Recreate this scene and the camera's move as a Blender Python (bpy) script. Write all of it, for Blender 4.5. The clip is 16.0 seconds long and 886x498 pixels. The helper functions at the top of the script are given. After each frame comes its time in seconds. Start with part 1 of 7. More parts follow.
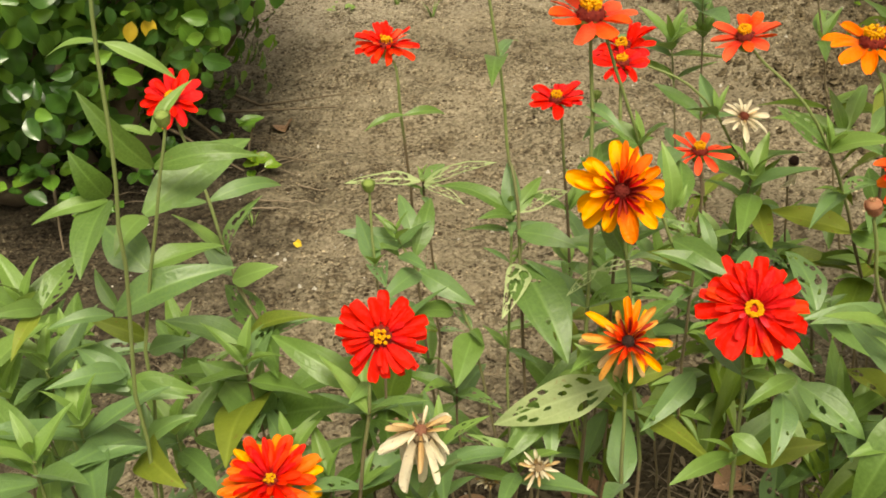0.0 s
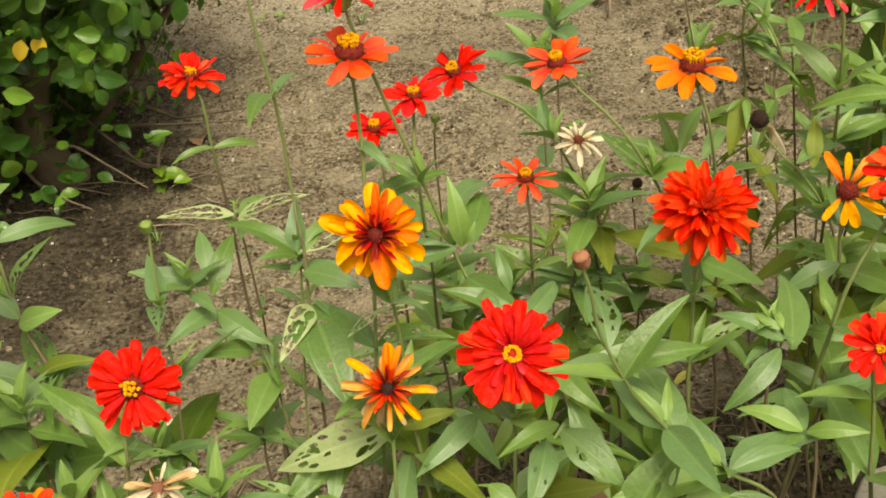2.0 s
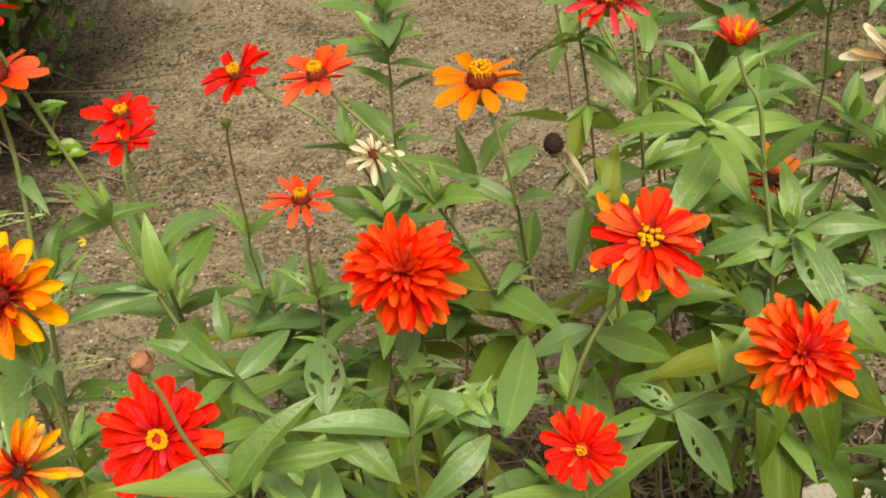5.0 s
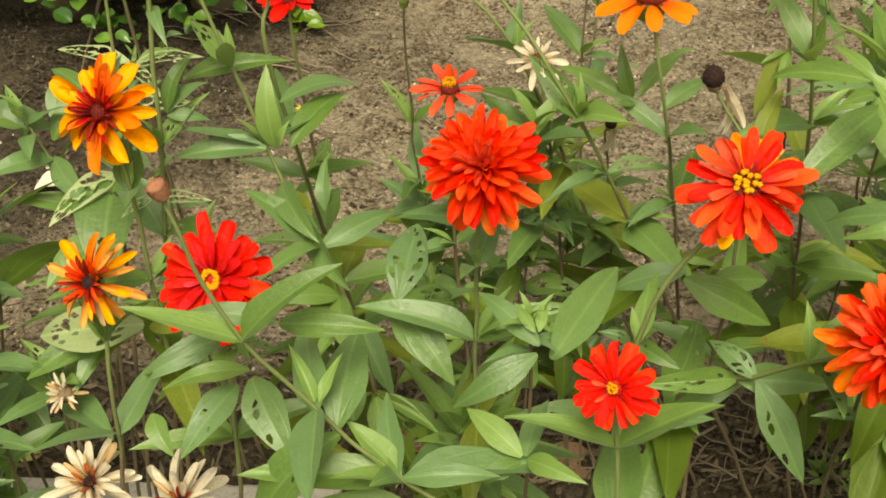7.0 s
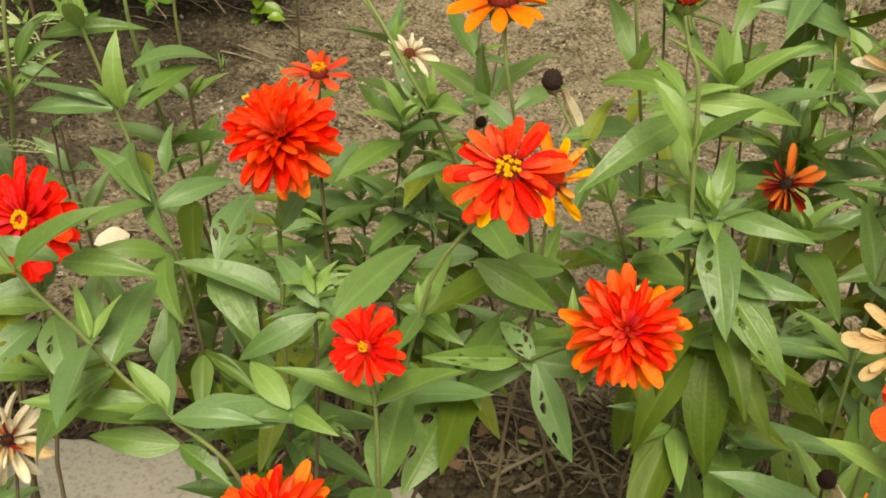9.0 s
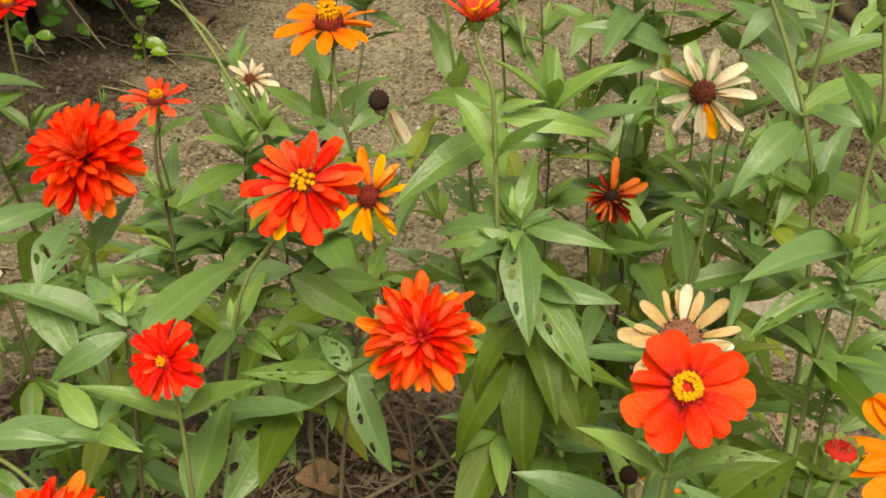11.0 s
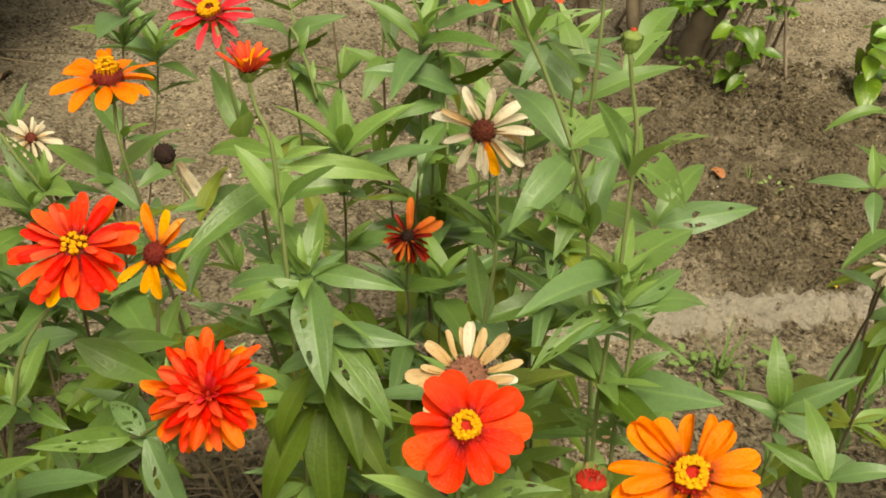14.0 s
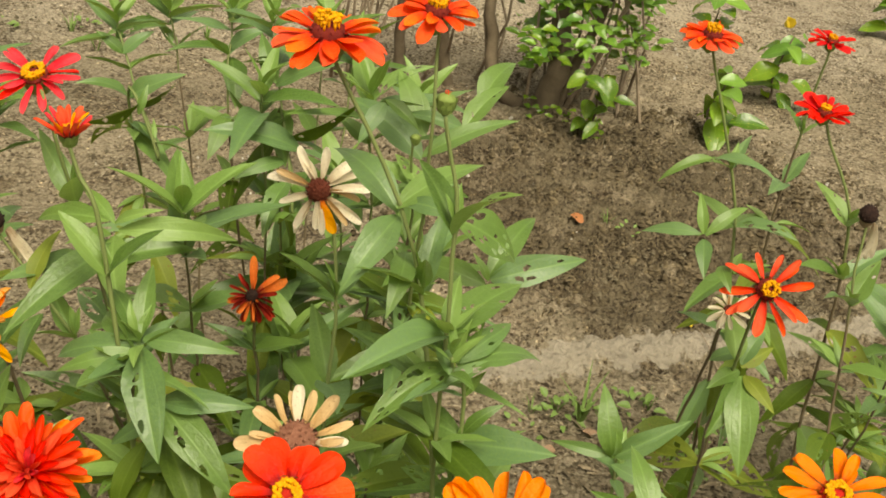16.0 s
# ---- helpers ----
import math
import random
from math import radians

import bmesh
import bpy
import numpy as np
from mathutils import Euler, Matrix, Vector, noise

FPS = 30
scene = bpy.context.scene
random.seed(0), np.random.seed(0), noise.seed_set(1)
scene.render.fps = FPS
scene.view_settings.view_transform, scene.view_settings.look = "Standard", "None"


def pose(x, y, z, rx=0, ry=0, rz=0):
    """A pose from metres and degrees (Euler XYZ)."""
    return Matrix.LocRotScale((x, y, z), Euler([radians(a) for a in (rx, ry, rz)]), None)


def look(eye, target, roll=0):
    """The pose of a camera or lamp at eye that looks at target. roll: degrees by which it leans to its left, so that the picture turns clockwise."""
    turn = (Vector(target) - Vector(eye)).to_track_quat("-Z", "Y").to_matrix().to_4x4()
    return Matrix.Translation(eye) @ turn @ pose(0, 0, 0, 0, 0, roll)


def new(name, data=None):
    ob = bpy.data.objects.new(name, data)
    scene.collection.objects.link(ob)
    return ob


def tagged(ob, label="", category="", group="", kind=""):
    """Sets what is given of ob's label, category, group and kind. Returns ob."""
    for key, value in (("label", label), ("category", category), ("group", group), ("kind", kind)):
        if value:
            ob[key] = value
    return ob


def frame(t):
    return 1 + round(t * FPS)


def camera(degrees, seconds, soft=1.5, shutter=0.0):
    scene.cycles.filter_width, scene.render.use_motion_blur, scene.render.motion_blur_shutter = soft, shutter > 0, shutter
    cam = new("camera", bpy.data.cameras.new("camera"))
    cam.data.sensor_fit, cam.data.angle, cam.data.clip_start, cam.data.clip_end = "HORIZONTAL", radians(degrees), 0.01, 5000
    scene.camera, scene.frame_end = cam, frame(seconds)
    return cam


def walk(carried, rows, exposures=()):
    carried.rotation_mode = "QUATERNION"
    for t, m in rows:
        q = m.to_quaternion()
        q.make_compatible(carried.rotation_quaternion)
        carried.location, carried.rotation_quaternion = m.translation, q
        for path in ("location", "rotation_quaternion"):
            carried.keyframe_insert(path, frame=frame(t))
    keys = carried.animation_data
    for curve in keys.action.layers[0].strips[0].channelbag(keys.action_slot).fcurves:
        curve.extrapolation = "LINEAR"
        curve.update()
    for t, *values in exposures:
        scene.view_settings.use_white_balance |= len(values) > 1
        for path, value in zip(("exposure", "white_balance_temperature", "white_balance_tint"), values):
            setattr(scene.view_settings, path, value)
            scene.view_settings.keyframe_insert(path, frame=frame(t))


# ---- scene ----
cam = camera(44.2, 16.0, soft=1.75)
PATH = [
    (0, (0.033, 0.016, 1.036), (-0.097, 1.691, -0.049), -3.5),
    (0.5, (0.076, 0.022, 1.038), (-0.064, 1.687, -0.062), -3.4),
    (1, (0.115, 0.03, 1.042), (-0.026, 1.696, -0.056), -3.5),
    (1.5, (0.151, 0.043, 1.043), (0.022, 1.716, -0.045), -3.7),
    (2, (0.189, 0.057, 1.043), (0.071, 1.729, -0.049), -4.2),
    (2.5, (0.224, 0.078, 1.04), (0.13, 1.742, -0.066), -4.0),
    (3, (0.26, 0.104, 1.033), (0.201, 1.759, -0.09), -3.4),
    (3.5, (0.302, 0.128, 1.03), (0.26, 1.775, -0.104), -2.2),
    (3.7, (0.317, 0.139, 1.031), (0.284, 1.778, -0.115), -1.6),
    (5.8, (0.414, 0.204, 1.017), (0.133, 1.805, -0.148), -3.6),
    (6, (0.418, 0.205, 1.012), (0.098, 1.796, -0.158), -3.3),
    (6.5, (0.446, 0.216, 1.002), (-0.026, 1.722, -0.226), -3.3),
    (7, (0.483, 0.222, 0.996), (-0.095, 1.667, -0.26), -1.3),
    (7.5, (0.522, 0.226, 0.995), (-0.092, 1.645, -0.273), 0.9),
    (8, (0.557, 0.226, 0.996), (-0.066, 1.646, -0.267), 2.3),
    (8.5, (0.587, 0.225, 1.0), (-0.025, 1.659, -0.252), 3.2),
    (9, (0.613, 0.225, 1.002), (0.028, 1.685, -0.234), 3.6),
    (9.5, (0.638, 0.225, 1.005), (0.067, 1.7, -0.219), 3.6),
    (11.8, (0.696, 0.237, 1.004), (0.291, 1.814, -0.158), 6.2),
    (12, (0.697, 0.237, 1.005), (0.31, 1.82, -0.156), 6.7),
    (12.5, (0.699, 0.24, 1.005), (0.365, 1.844, -0.143), 7.6),
    (13, (0.701, 0.243, 1.007), (0.402, 1.865, -0.124), 7.4),
    (13.5, (0.706, 0.244, 1.008), (0.44, 1.884, -0.105), 6.8),
    (14, (0.712, 0.244, 1.01), (0.511, 1.905, -0.085), 6.6),
    (14.5, (0.718, 0.245, 1.011), (0.596, 1.924, -0.069), 7.2),
    (15, (0.722, 0.246, 1.012), (0.662, 1.939, -0.052), 8.2),
    (15.5, (0.728, 0.249, 1.016), (0.705, 1.956, -0.025), 8.6),
    (16, (0.738, 0.25, 1.02), (0.741, 1.983, 0.022), 8.5),
]
walk(cam, [(t, look(eye, target, roll)) for t, eye, target, roll in PATH], exposures=[(0, 0.99, 8200, 5), (8, 0.93, 8200, 5), (16, 0.87, 8200, 5)])

# ---- light ----
SUN_ELEVATION, SUN_TURN = 62.0, 160.0
world = bpy.data.worlds.new("overcast_sky")
scene.world = world
world.use_nodes = True
wn = world.node_tree
sky = wn.nodes.new("ShaderNodeTexSky")
sky.sky_type, sky.sun_disc = "NISHITA", False
sky.sun_elevation, sky.sun_rotation = radians(SUN_ELEVATION), radians(SUN_TURN)
sky.air_density, sky.dust_density, sky.ozone_density = 1.0, 4.0, 0.6
pale = wn.nodes.new("ShaderNodeHueSaturation")
pale.inputs["Saturation"].default_value = 0.10
back = wn.nodes["Background"]
back.inputs["Strength"].default_value = 0.085
wn.links.new(sky.outputs["Color"], pale.inputs["Color"])
wn.links.new(pale.outputs["Color"], back.inputs["Color"])

lamp = bpy.data.lights.new("sun", "SUN")
lamp.energy, lamp.angle, lamp.color = 2.3, radians(24), (1.0, 0.972, 0.925)
sun = new("sun", lamp)
sun.matrix_world = look((0, 0, 0), (
    -math.sin(radians(SUN_TURN)) * math.cos(radians(SUN_ELEVATION)),
    -math.cos(radians(SUN_TURN)) * math.cos(radians(SUN_ELEVATION)),
    -math.sin(radians(SUN_ELEVATION))))
sun.location = (0, 0, 6)


# ---- materials ----
def material(name, rough=0.6, spec=0.4):
    m = bpy.data.materials.new(name)
    m.use_nodes = True
    b = m.node_tree.nodes["Principled BSDF"]
    b.inputs["Roughness"].default_value = rough
    b.inputs["Specular IOR Level"].default_value = spec
    return m, m.node_tree, b


def node(tree, kind, **values):
    n = tree.nodes.new("ShaderNode" + kind)
    for key, value in values.items():
        n.inputs[key.replace("_", " ")].default_value = value
    return n


def ramp(tree, source, *stops):
    n = tree.nodes.new("ShaderNodeValToRGB")
    while len(n.color_ramp.elements) < len(stops):
        n.color_ramp.elements.new(0.5)
    for e, (at, c) in zip(n.color_ramp.elements, stops):
        e.position, e.color = at, (*c, 1.0)
    tree.links.new(source, n.inputs["Fac"])
    return n.outputs["Color"]


def mix(tree, fac, a, b, how="MIX"):
    n = tree.nodes.new("ShaderNodeMix")
    n.data_type, n.blend_type = "RGBA", how
    for sock, value in ((n.inputs["Factor"], fac), (n.inputs["A"], a), (n.inputs["B"], b)):
        if isinstance(value, bpy.types.NodeSocket):
            tree.links.new(value, sock)
        else:
            sock.default_value = value if isinstance(value, float) else (*value, 1.0)
    return n.outputs["Result"]


def maths(tree, how, a, b=0.0, clamp=False):
    n = tree.nodes.new("ShaderNodeMath")
    n.operation, n.use_clamp = how, clamp
    for sock, value in ((n.inputs[0], a), (n.inputs[1], b)):
        if isinstance(value, bpy.types.NodeSocket):
            tree.links.new(value, sock)
        else:
            sock.default_value = value
    return n.outputs[0]


def noise_of(tree, coord, scale, detail=4.0, rough=0.55):
    n = node(tree, "TexNoise", Scale=scale, Detail=detail, Roughness=rough)
    tree.links.new(coord, n.inputs["Vector"])
    return n.outputs["Fac"]


def bump(tree, b, height, strength, distance):
    n = node(tree, "Bump", Strength=strength, Distance=distance)
    tree.links.new(height, n.inputs["Height"])
    tree.links.new(n.outputs["Normal"], b.inputs["Normal"])
    return n


def see_through(m, tree, b, color, share):
    """Lets part of the light pass through a thin leaf or petal."""
    t = tree.nodes.new("ShaderNodeBsdfTranslucent")
    if isinstance(color, bpy.types.NodeSocket):
        tree.links.new(color, t.inputs["Color"])
    else:
        t.inputs["Color"].default_value = (*color, 1)
    mx = tree.nodes.new("ShaderNodeMixShader")
    mx.inputs["Fac"].default_value = share
    out = tree.nodes["Material Output"]
    tree.links.new(b.outputs[0], mx.inputs[1])
    tree.links.new(t.outputs[0], mx.inputs[2])
    tree.links.new(mx.outputs[0], out.inputs["Surface"])


def leaf_material(name, dark, light, spots=(0.16, 0.12, 0.03), rough=0.55, spots_at=0.74, veins=0.22, share=0.28, spec=0.35, sheen=0.0, sky_sheen=0.0):
    m, tree, b = material(name, rough, spec)
    co = tree.nodes.new("ShaderNodeTexCoord").outputs["Object"]
    rnd = tree.nodes.new("ShaderNodeObjectInfo").outputs["Random"]
    sep = tree.nodes.new("ShaderNodeSeparateXYZ")
    tree.links.new(co, sep.inputs[0])
    shift = tree.nodes.new("ShaderNodeVectorMath")
    shift.operation = "ADD"
    tree.links.new(co, shift.inputs[0])
    comb = tree.nodes.new("ShaderNodeCombineXYZ")
    tree.links.new(maths(tree, "MULTIPLY", rnd, 37.0), comb.inputs[2])
    tree.links.new(comb.outputs[0], shift.inputs[1])
    own = shift.outputs[0]
    base = mix(tree, rnd, dark, light)
    if sky_sheen:
        # blue-grey sky reflection painted into the colour of some leaves
        sheened = ramp(tree, maths(tree, "FRACT", maths(tree, "MULTIPLY", rnd, 13.7)), (0.35, (0, 0, 0)), (0.75, (sky_sheen, sky_sheen, sky_sheen)))
        base = mix(tree, sheened, base, (0.135, 0.245, 0.115))
    base = mix(tree, maths(tree, "MULTIPLY", noise_of(tree, own, 5.0), 0.5), base, tuple(c * 0.72 for c in dark))
    base = mix(tree, ramp(tree, noise_of(tree, own, 38.0, 2.0), (0.35, (0, 0, 0)), (0.8, (0.45, 0.45, 0.45))), base, light)
    # midrib and the two long side veins
    ax = maths(tree, "ABSOLUTE", sep.outputs[0])
    rib = maths(tree, "SUBTRACT", 1.0, maths(tree, "MULTIPLY", ax, 55.0), True)
    side = maths(tree, "ABSOLUTE", maths(tree, "SUBTRACT", ax, maths(tree, "MULTIPLY", maths(tree, "SINE", maths(tree, "MULTIPLY", sep.outputs[1], 3.0)), 0.10)))
    side = maths(tree, "SUBTRACT", 1.0, maths(tree, "MULTIPLY", side, 80.0), True)
    vein = maths(tree, "MAXIMUM", rib, maths(tree, "MULTIPLY", side, 0.25))
    base = mix(tree, maths(tree, "MULTIPLY", vein, veins), base, tuple(min(1, c * 1.7 + 0.03) for c in light))
    spot = ramp(tree, noise_of(tree, own, 16.0, 3.0), (spots_at, (0, 0, 0)), (spots_at + 0.05, (1, 1, 1)))
    base = mix(tree, spot, base, spots)
    tree.links.new(base, b.inputs["Base Color"])
    h = maths(tree, "ADD", maths(tree, "MULTIPLY", noise_of(tree, own, 14.0, 3.0), 0.8), maths(tree, "MULTIPLY", vein, -1.0))
    bump(tree, b, h, 0.12, 0.02)
    b.inputs["Sheen Weight"].default_value = sheen
    b.inputs["Sheen Roughness"].default_value = 0.4
    b.inputs["Sheen Tint"].default_value = (0.76, 0.95, 0.86, 1.0)
    see_through(m, tree, b, mix(tree, 0.4, base, (0.34, 0.43, 0.04)), share)
    return m


def petal_material(name, base, tip, throat=None, streak=0.3, rough=0.48, share=0.22, speck=0.0):
    """Colour runs along the petal from its foot to its tip."""
    m, tree, b = material(name, rough, 0.12)
    co = tree.nodes.new("ShaderNodeTexCoord").outputs["Object"]
    rnd = tree.nodes.new("ShaderNodeObjectInfo").outputs["Random"]
    sep = tree.nodes.new("ShaderNodeSeparateXYZ")
    tree.links.new(co, sep.inputs[0])
    throat = throat or base
    uneven = maths(tree, "ADD", sep.outputs[1], maths(tree, "MULTIPLY", maths(tree, "SUBTRACT", noise_of(tree, co, 5.0), 0.5), 0.35))
    uneven = maths(tree, "ADD", uneven, maths(tree, "MULTIPLY", maths(tree, "SUBTRACT", rnd, 0.5), 0.25))
    c = ramp(tree, uneven, (0.0, throat), (0.3, base), (0.85, tip))
    lines = node(tree, "TexWave", Scale=4.5, Distortion=3.0, Detail=3.0)
    lines.bands_direction = "X"
    tree.links.new(co, lines.inputs["Vector"])
    c = mix(tree, maths(tree, "MULTIPLY", lines.outputs["Fac"], streak * 0.3), c, tuple(k * 0.45 for k in base))
    # pale blotches paint some sheen into the petal colour
    c = mix(tree, ramp(tree, noise_of(tree, co, 3.2, 3.0), (0.5, (0, 0, 0)), (0.75, (0.35, 0.35, 0.35))), c, tuple(min(1.0, k * 1.05 + 0.02) for k in tip))
    c = mix(tree, maths(tree, "MULTIPLY", rnd, 0.4), c, tuple(k * 0.74 for k in base))
    if speck:
        s = ramp(tree, noise_of(tree, co, 14.0, 3.0), (0.62, (0, 0, 0)), (0.7, (speck, speck, speck)))
        c = mix(tree, s, c, (0.16, 0.07, 0.025))
    tree.links.new(c, b.inputs["Base Color"])
    bump(tree, b, maths(tree, "ADD", maths(tree, "MULTIPLY", lines.outputs["Fac"], 0.06), noise_of(tree, co, 7.0)), 0.25, 0.02)
    see_through(m, tree, b, c, share)
    return m


def plain(name, a, c, scale, rough=0.8, spec=0.2, relief=0.4, depth=0.002, fine=None):
    """Two tones of one surface, mottled at two sizes, with fine relief; in metres of the world's scale."""
    m, tree, b = material(name, rough, spec)
    co = tree.nodes.new("ShaderNodeTexCoord").outputs["Object"]
    big = noise_of(tree, co, scale)
    small = noise_of(tree, co, fine or scale * 7.0, 6.0)
    col = mix(tree, ramp(tree, big, (0.3, (0, 0, 0)), (0.7, (1, 1, 1))), a, c)
    col = mix(tree, maths(tree, "MULTIPLY", small, 0.5), col, tuple(k * 0.55 for k in a))
    isl = tree.nodes.new("ShaderNodeNewGeometry").outputs["Random Per Island"]
    col = mix(tree, maths(tree, "MULTIPLY", isl, 0.55), col, tuple(k * 0.5 for k in a))
    tree.links.new(col, b.inputs["Base Color"])
    bump(tree, b, small, relief, depth)
    return m


LEAF = leaf_material("zinnia_leaf", (0.055, 0.124, 0.015), (0.165, 0.285, 0.060), rough=0.44, spec=0.6, sheen=0.10, sky_sheen=0.75)
LEAF_YOUNG = leaf_material("young_leaf", (0.14, 0.260, 0.046), (0.24, 0.38, 0.098), spots_at=0.9, share=0.35, rough=0.46, spec=0.55, sheen=0.06)
LEAF_OLD = leaf_material("old_leaf", (0.085, 0.135, 0.014), (0.22, 0.265, 0.034), spots=(0.20, 0.10, 0.03), spots_at=0.66)
# olive lower leaf; the shade under the plants is painted into its colour
LEAF_OLIVE_SHADED = leaf_material("olive_shaded_leaf", (0.042, 0.088, 0.005), (0.108, 0.168, 0.014), spots=(0.20, 0.12, 0.03), spots_at=0.70, rough=0.55, share=0.28)
LEAF_LACE = leaf_material("eaten_pale_leaf", (0.26, 0.34, 0.13), (0.40, 0.48, 0.24), spots=(0.30, 0.24, 0.12), spots_at=0.66)
LEAF_YELLOW = leaf_material("yellow_leaf", (0.42, 0.38, 0.06), (0.55, 0.52, 0.16), spots=(0.25, 0.12, 0.03), spots_at=0.62)
LEAF_HEDGE = leaf_material("hedge_leaf", (0.018, 0.070, 0.012), (0.10, 0.23, 0.035), rough=0.24, spots_at=0.8, spec=0.6)
LEAF_HEDGE_PALE = leaf_material("hedge_leaf_pale", (0.09, 0.22, 0.03), (0.20, 0.37, 0.05), rough=0.26, spots_at=0.8, spec=0.5)
LEAF_GLOSSY = leaf_material("glossy_leaf", (0.045, 0.13, 0.012), (0.19, 0.32, 0.025), spots=(0.50, 0.42, 0.06), rough=0.26, spots_at=0.64, spec=0.5)
LEAF_GOLD = leaf_material("gold_leaf", (0.62, 0.42, 0.03), (0.75, 0.52, 0.05), spots=(0.3, 0.12, 0.02), spots_at=0.68)
LEAF_PALE = leaf_material("bleached_leaf", (0.50, 0.42, 0.30), (0.68, 0.61, 0.48), spots=(0.30, 0.22, 0.13), spots_at=0.66, share=0.15)
LEAF_RUST = leaf_material("rust_brown_leaf", (0.36, 0.13, 0.045), (0.52, 0.24, 0.10), spots=(0.12, 0.05, 0.02), spots_at=0.66, share=0.1)
LEAF_DEAD = leaf_material("dead_leaf", (0.20, 0.10, 0.05), (0.42, 0.28, 0.17), spots=(0.08, 0.04, 0.02), spots_at=0.6, share=0.1)

RED = petal_material("petal_scarlet", (0.76, 0.007, 0.004), (0.84, 0.016, 0.008), (0.42, 0.004, 0.006), streak=0.18)
CRIMSON = petal_material("petal_crimson", (0.62, 0.006, 0.010), (0.74, 0.016, 0.018), (0.28, 0.004, 0.008), streak=0.2)
VERMILION = petal_material("petal_vermilion", (0.82, 0.042, 0.008), (0.90, 0.11, 0.018), (0.45, 0.015, 0.01), streak=0.18)
CORAL = petal_material("petal_coral", (0.80, 0.055, 0.024), (0.88, 0.12, 0.045), (0.5, 0.02, 0.015), streak=0.2)
PINK = petal_material("petal_pinkish_red", (0.78, 0.025, 0.045), (0.85, 0.07, 0.085), (0.5, 0.015, 0.02))
SCARLET_FIRE = petal_material("petal_fire_red", (0.82, 0.022, 0.006), (0.88, 0.055, 0.012), (0.24, 0.006, 0.008), streak=0.18)
MAROON = petal_material("petal_maroon", (0.20, 0.012, 0.010), (0.42, 0.03, 0.012))
ORANGE = petal_material("petal_orange", (0.86, 0.155, 0.007), (0.91, 0.225, 0.010), (0.60, 0.07, 0.01), streak=0.15)
ORANGE_FOOT = petal_material("petal_orange_with_maroon_foot", (0.86, 0.17, 0.007), (0.91, 0.235, 0.010), (0.17, 0.008, 0.010), streak=0.15)
ORANGE_TIP = petal_material("petal_red_with_orange_tip", (0.84, 0.06, 0.008), (0.90, 0.21, 0.018), (0.6, 0.02, 0.01), streak=0.18)
YELLOW = petal_material("petal_yellow_orange", (0.89, 0.31, 0.007), (0.93, 0.41, 0.012), (0.55, 0.06, 0.010), streak=0.15)
AMBER = petal_material("petal_amber", (0.78, 0.26, 0.03), (0.86, 0.45, 0.11), (0.40, 0.06, 0.015), speck=0.5)
CREAM = petal_material("petal_dried_cream", (0.76, 0.66, 0.47), (0.86, 0.79, 0.62), (0.46, 0.33, 0.20), rough=0.8, share=0.35, speck=0.45)
TAN = petal_material("petal_dried_tan", (0.54, 0.345, 0.15), (0.66, 0.48, 0.26), (0.40, 0.24, 0.10), rough=0.8, speck=0.4)
RUST = petal_material("petal_dried_rust", (0.62, 0.12, 0.02), (0.74, 0.20, 0.04), (0.20, 0.04, 0.02), rough=0.75, speck=0.6)

FLORET = plain("floret_yellow", (0.82, 0.33, 0.008), (0.92, 0.48, 0.015), 300.0, 0.7)
CONE_DARK = plain("seed_cone_maroon", (0.13, 0.012, 0.010), (0.26, 0.03, 0.014), 400.0, 0.8)
CONE_RED = plain("petal_heart_red", (0.42, 0.012, 0.006), (0.62, 0.03, 0.010), 300.0, 0.7)
CONE_BROWN = plain("seed_cone_brown", (0.022, 0.012, 0.010), (0.06, 0.03, 0.02), 400.0, 0.9)
CONE_RUSSET = plain("seed_cone_russet", (0.22, 0.085, 0.05), (0.40, 0.19, 0.12), 400.0, 0.9)
CONE_MAROON = plain("seed_cone_dark_russet", (0.12, 0.026, 0.014), (0.23, 0.06, 0.032), 400.0, 0.9)
CALYX = plain("calyx_green", (0.19, 0.28, 0.06), (0.31, 0.39, 0.11), 250.0, 0.6)
HUSK = plain("dried_bud_husk", (0.36, 0.14, 0.075), (0.50, 0.25, 0.14), 250.0, 0.8)
CALYX_DRY = plain("calyx_dry", (0.22, 0.15, 0.08), (0.36, 0.27, 0.17), 250.0, 0.8)
BARK = plain("shrub_bark", (0.125, 0.094, 0.060), (0.25, 0.195, 0.13), 30.0, 0.9, depth=0.004)
TWIG = plain("dry_twig", (0.24, 0.18, 0.12), (0.42, 0.34, 0.25), 60.0, 0.9)
CLOD = plain("soil_clod", (0.100, 0.080, 0.050), (0.30, 0.255, 0.170), 40.0, 0.95)
PEBBLE = plain("pale_pebble", (0.45, 0.41, 0.35), (0.62, 0.58, 0.50), 60.0, 0.8)
GRASS = plain("weed_green", (0.15, 0.25, 0.06), (0.24, 0.35, 0.10), 40.0, 0.6)


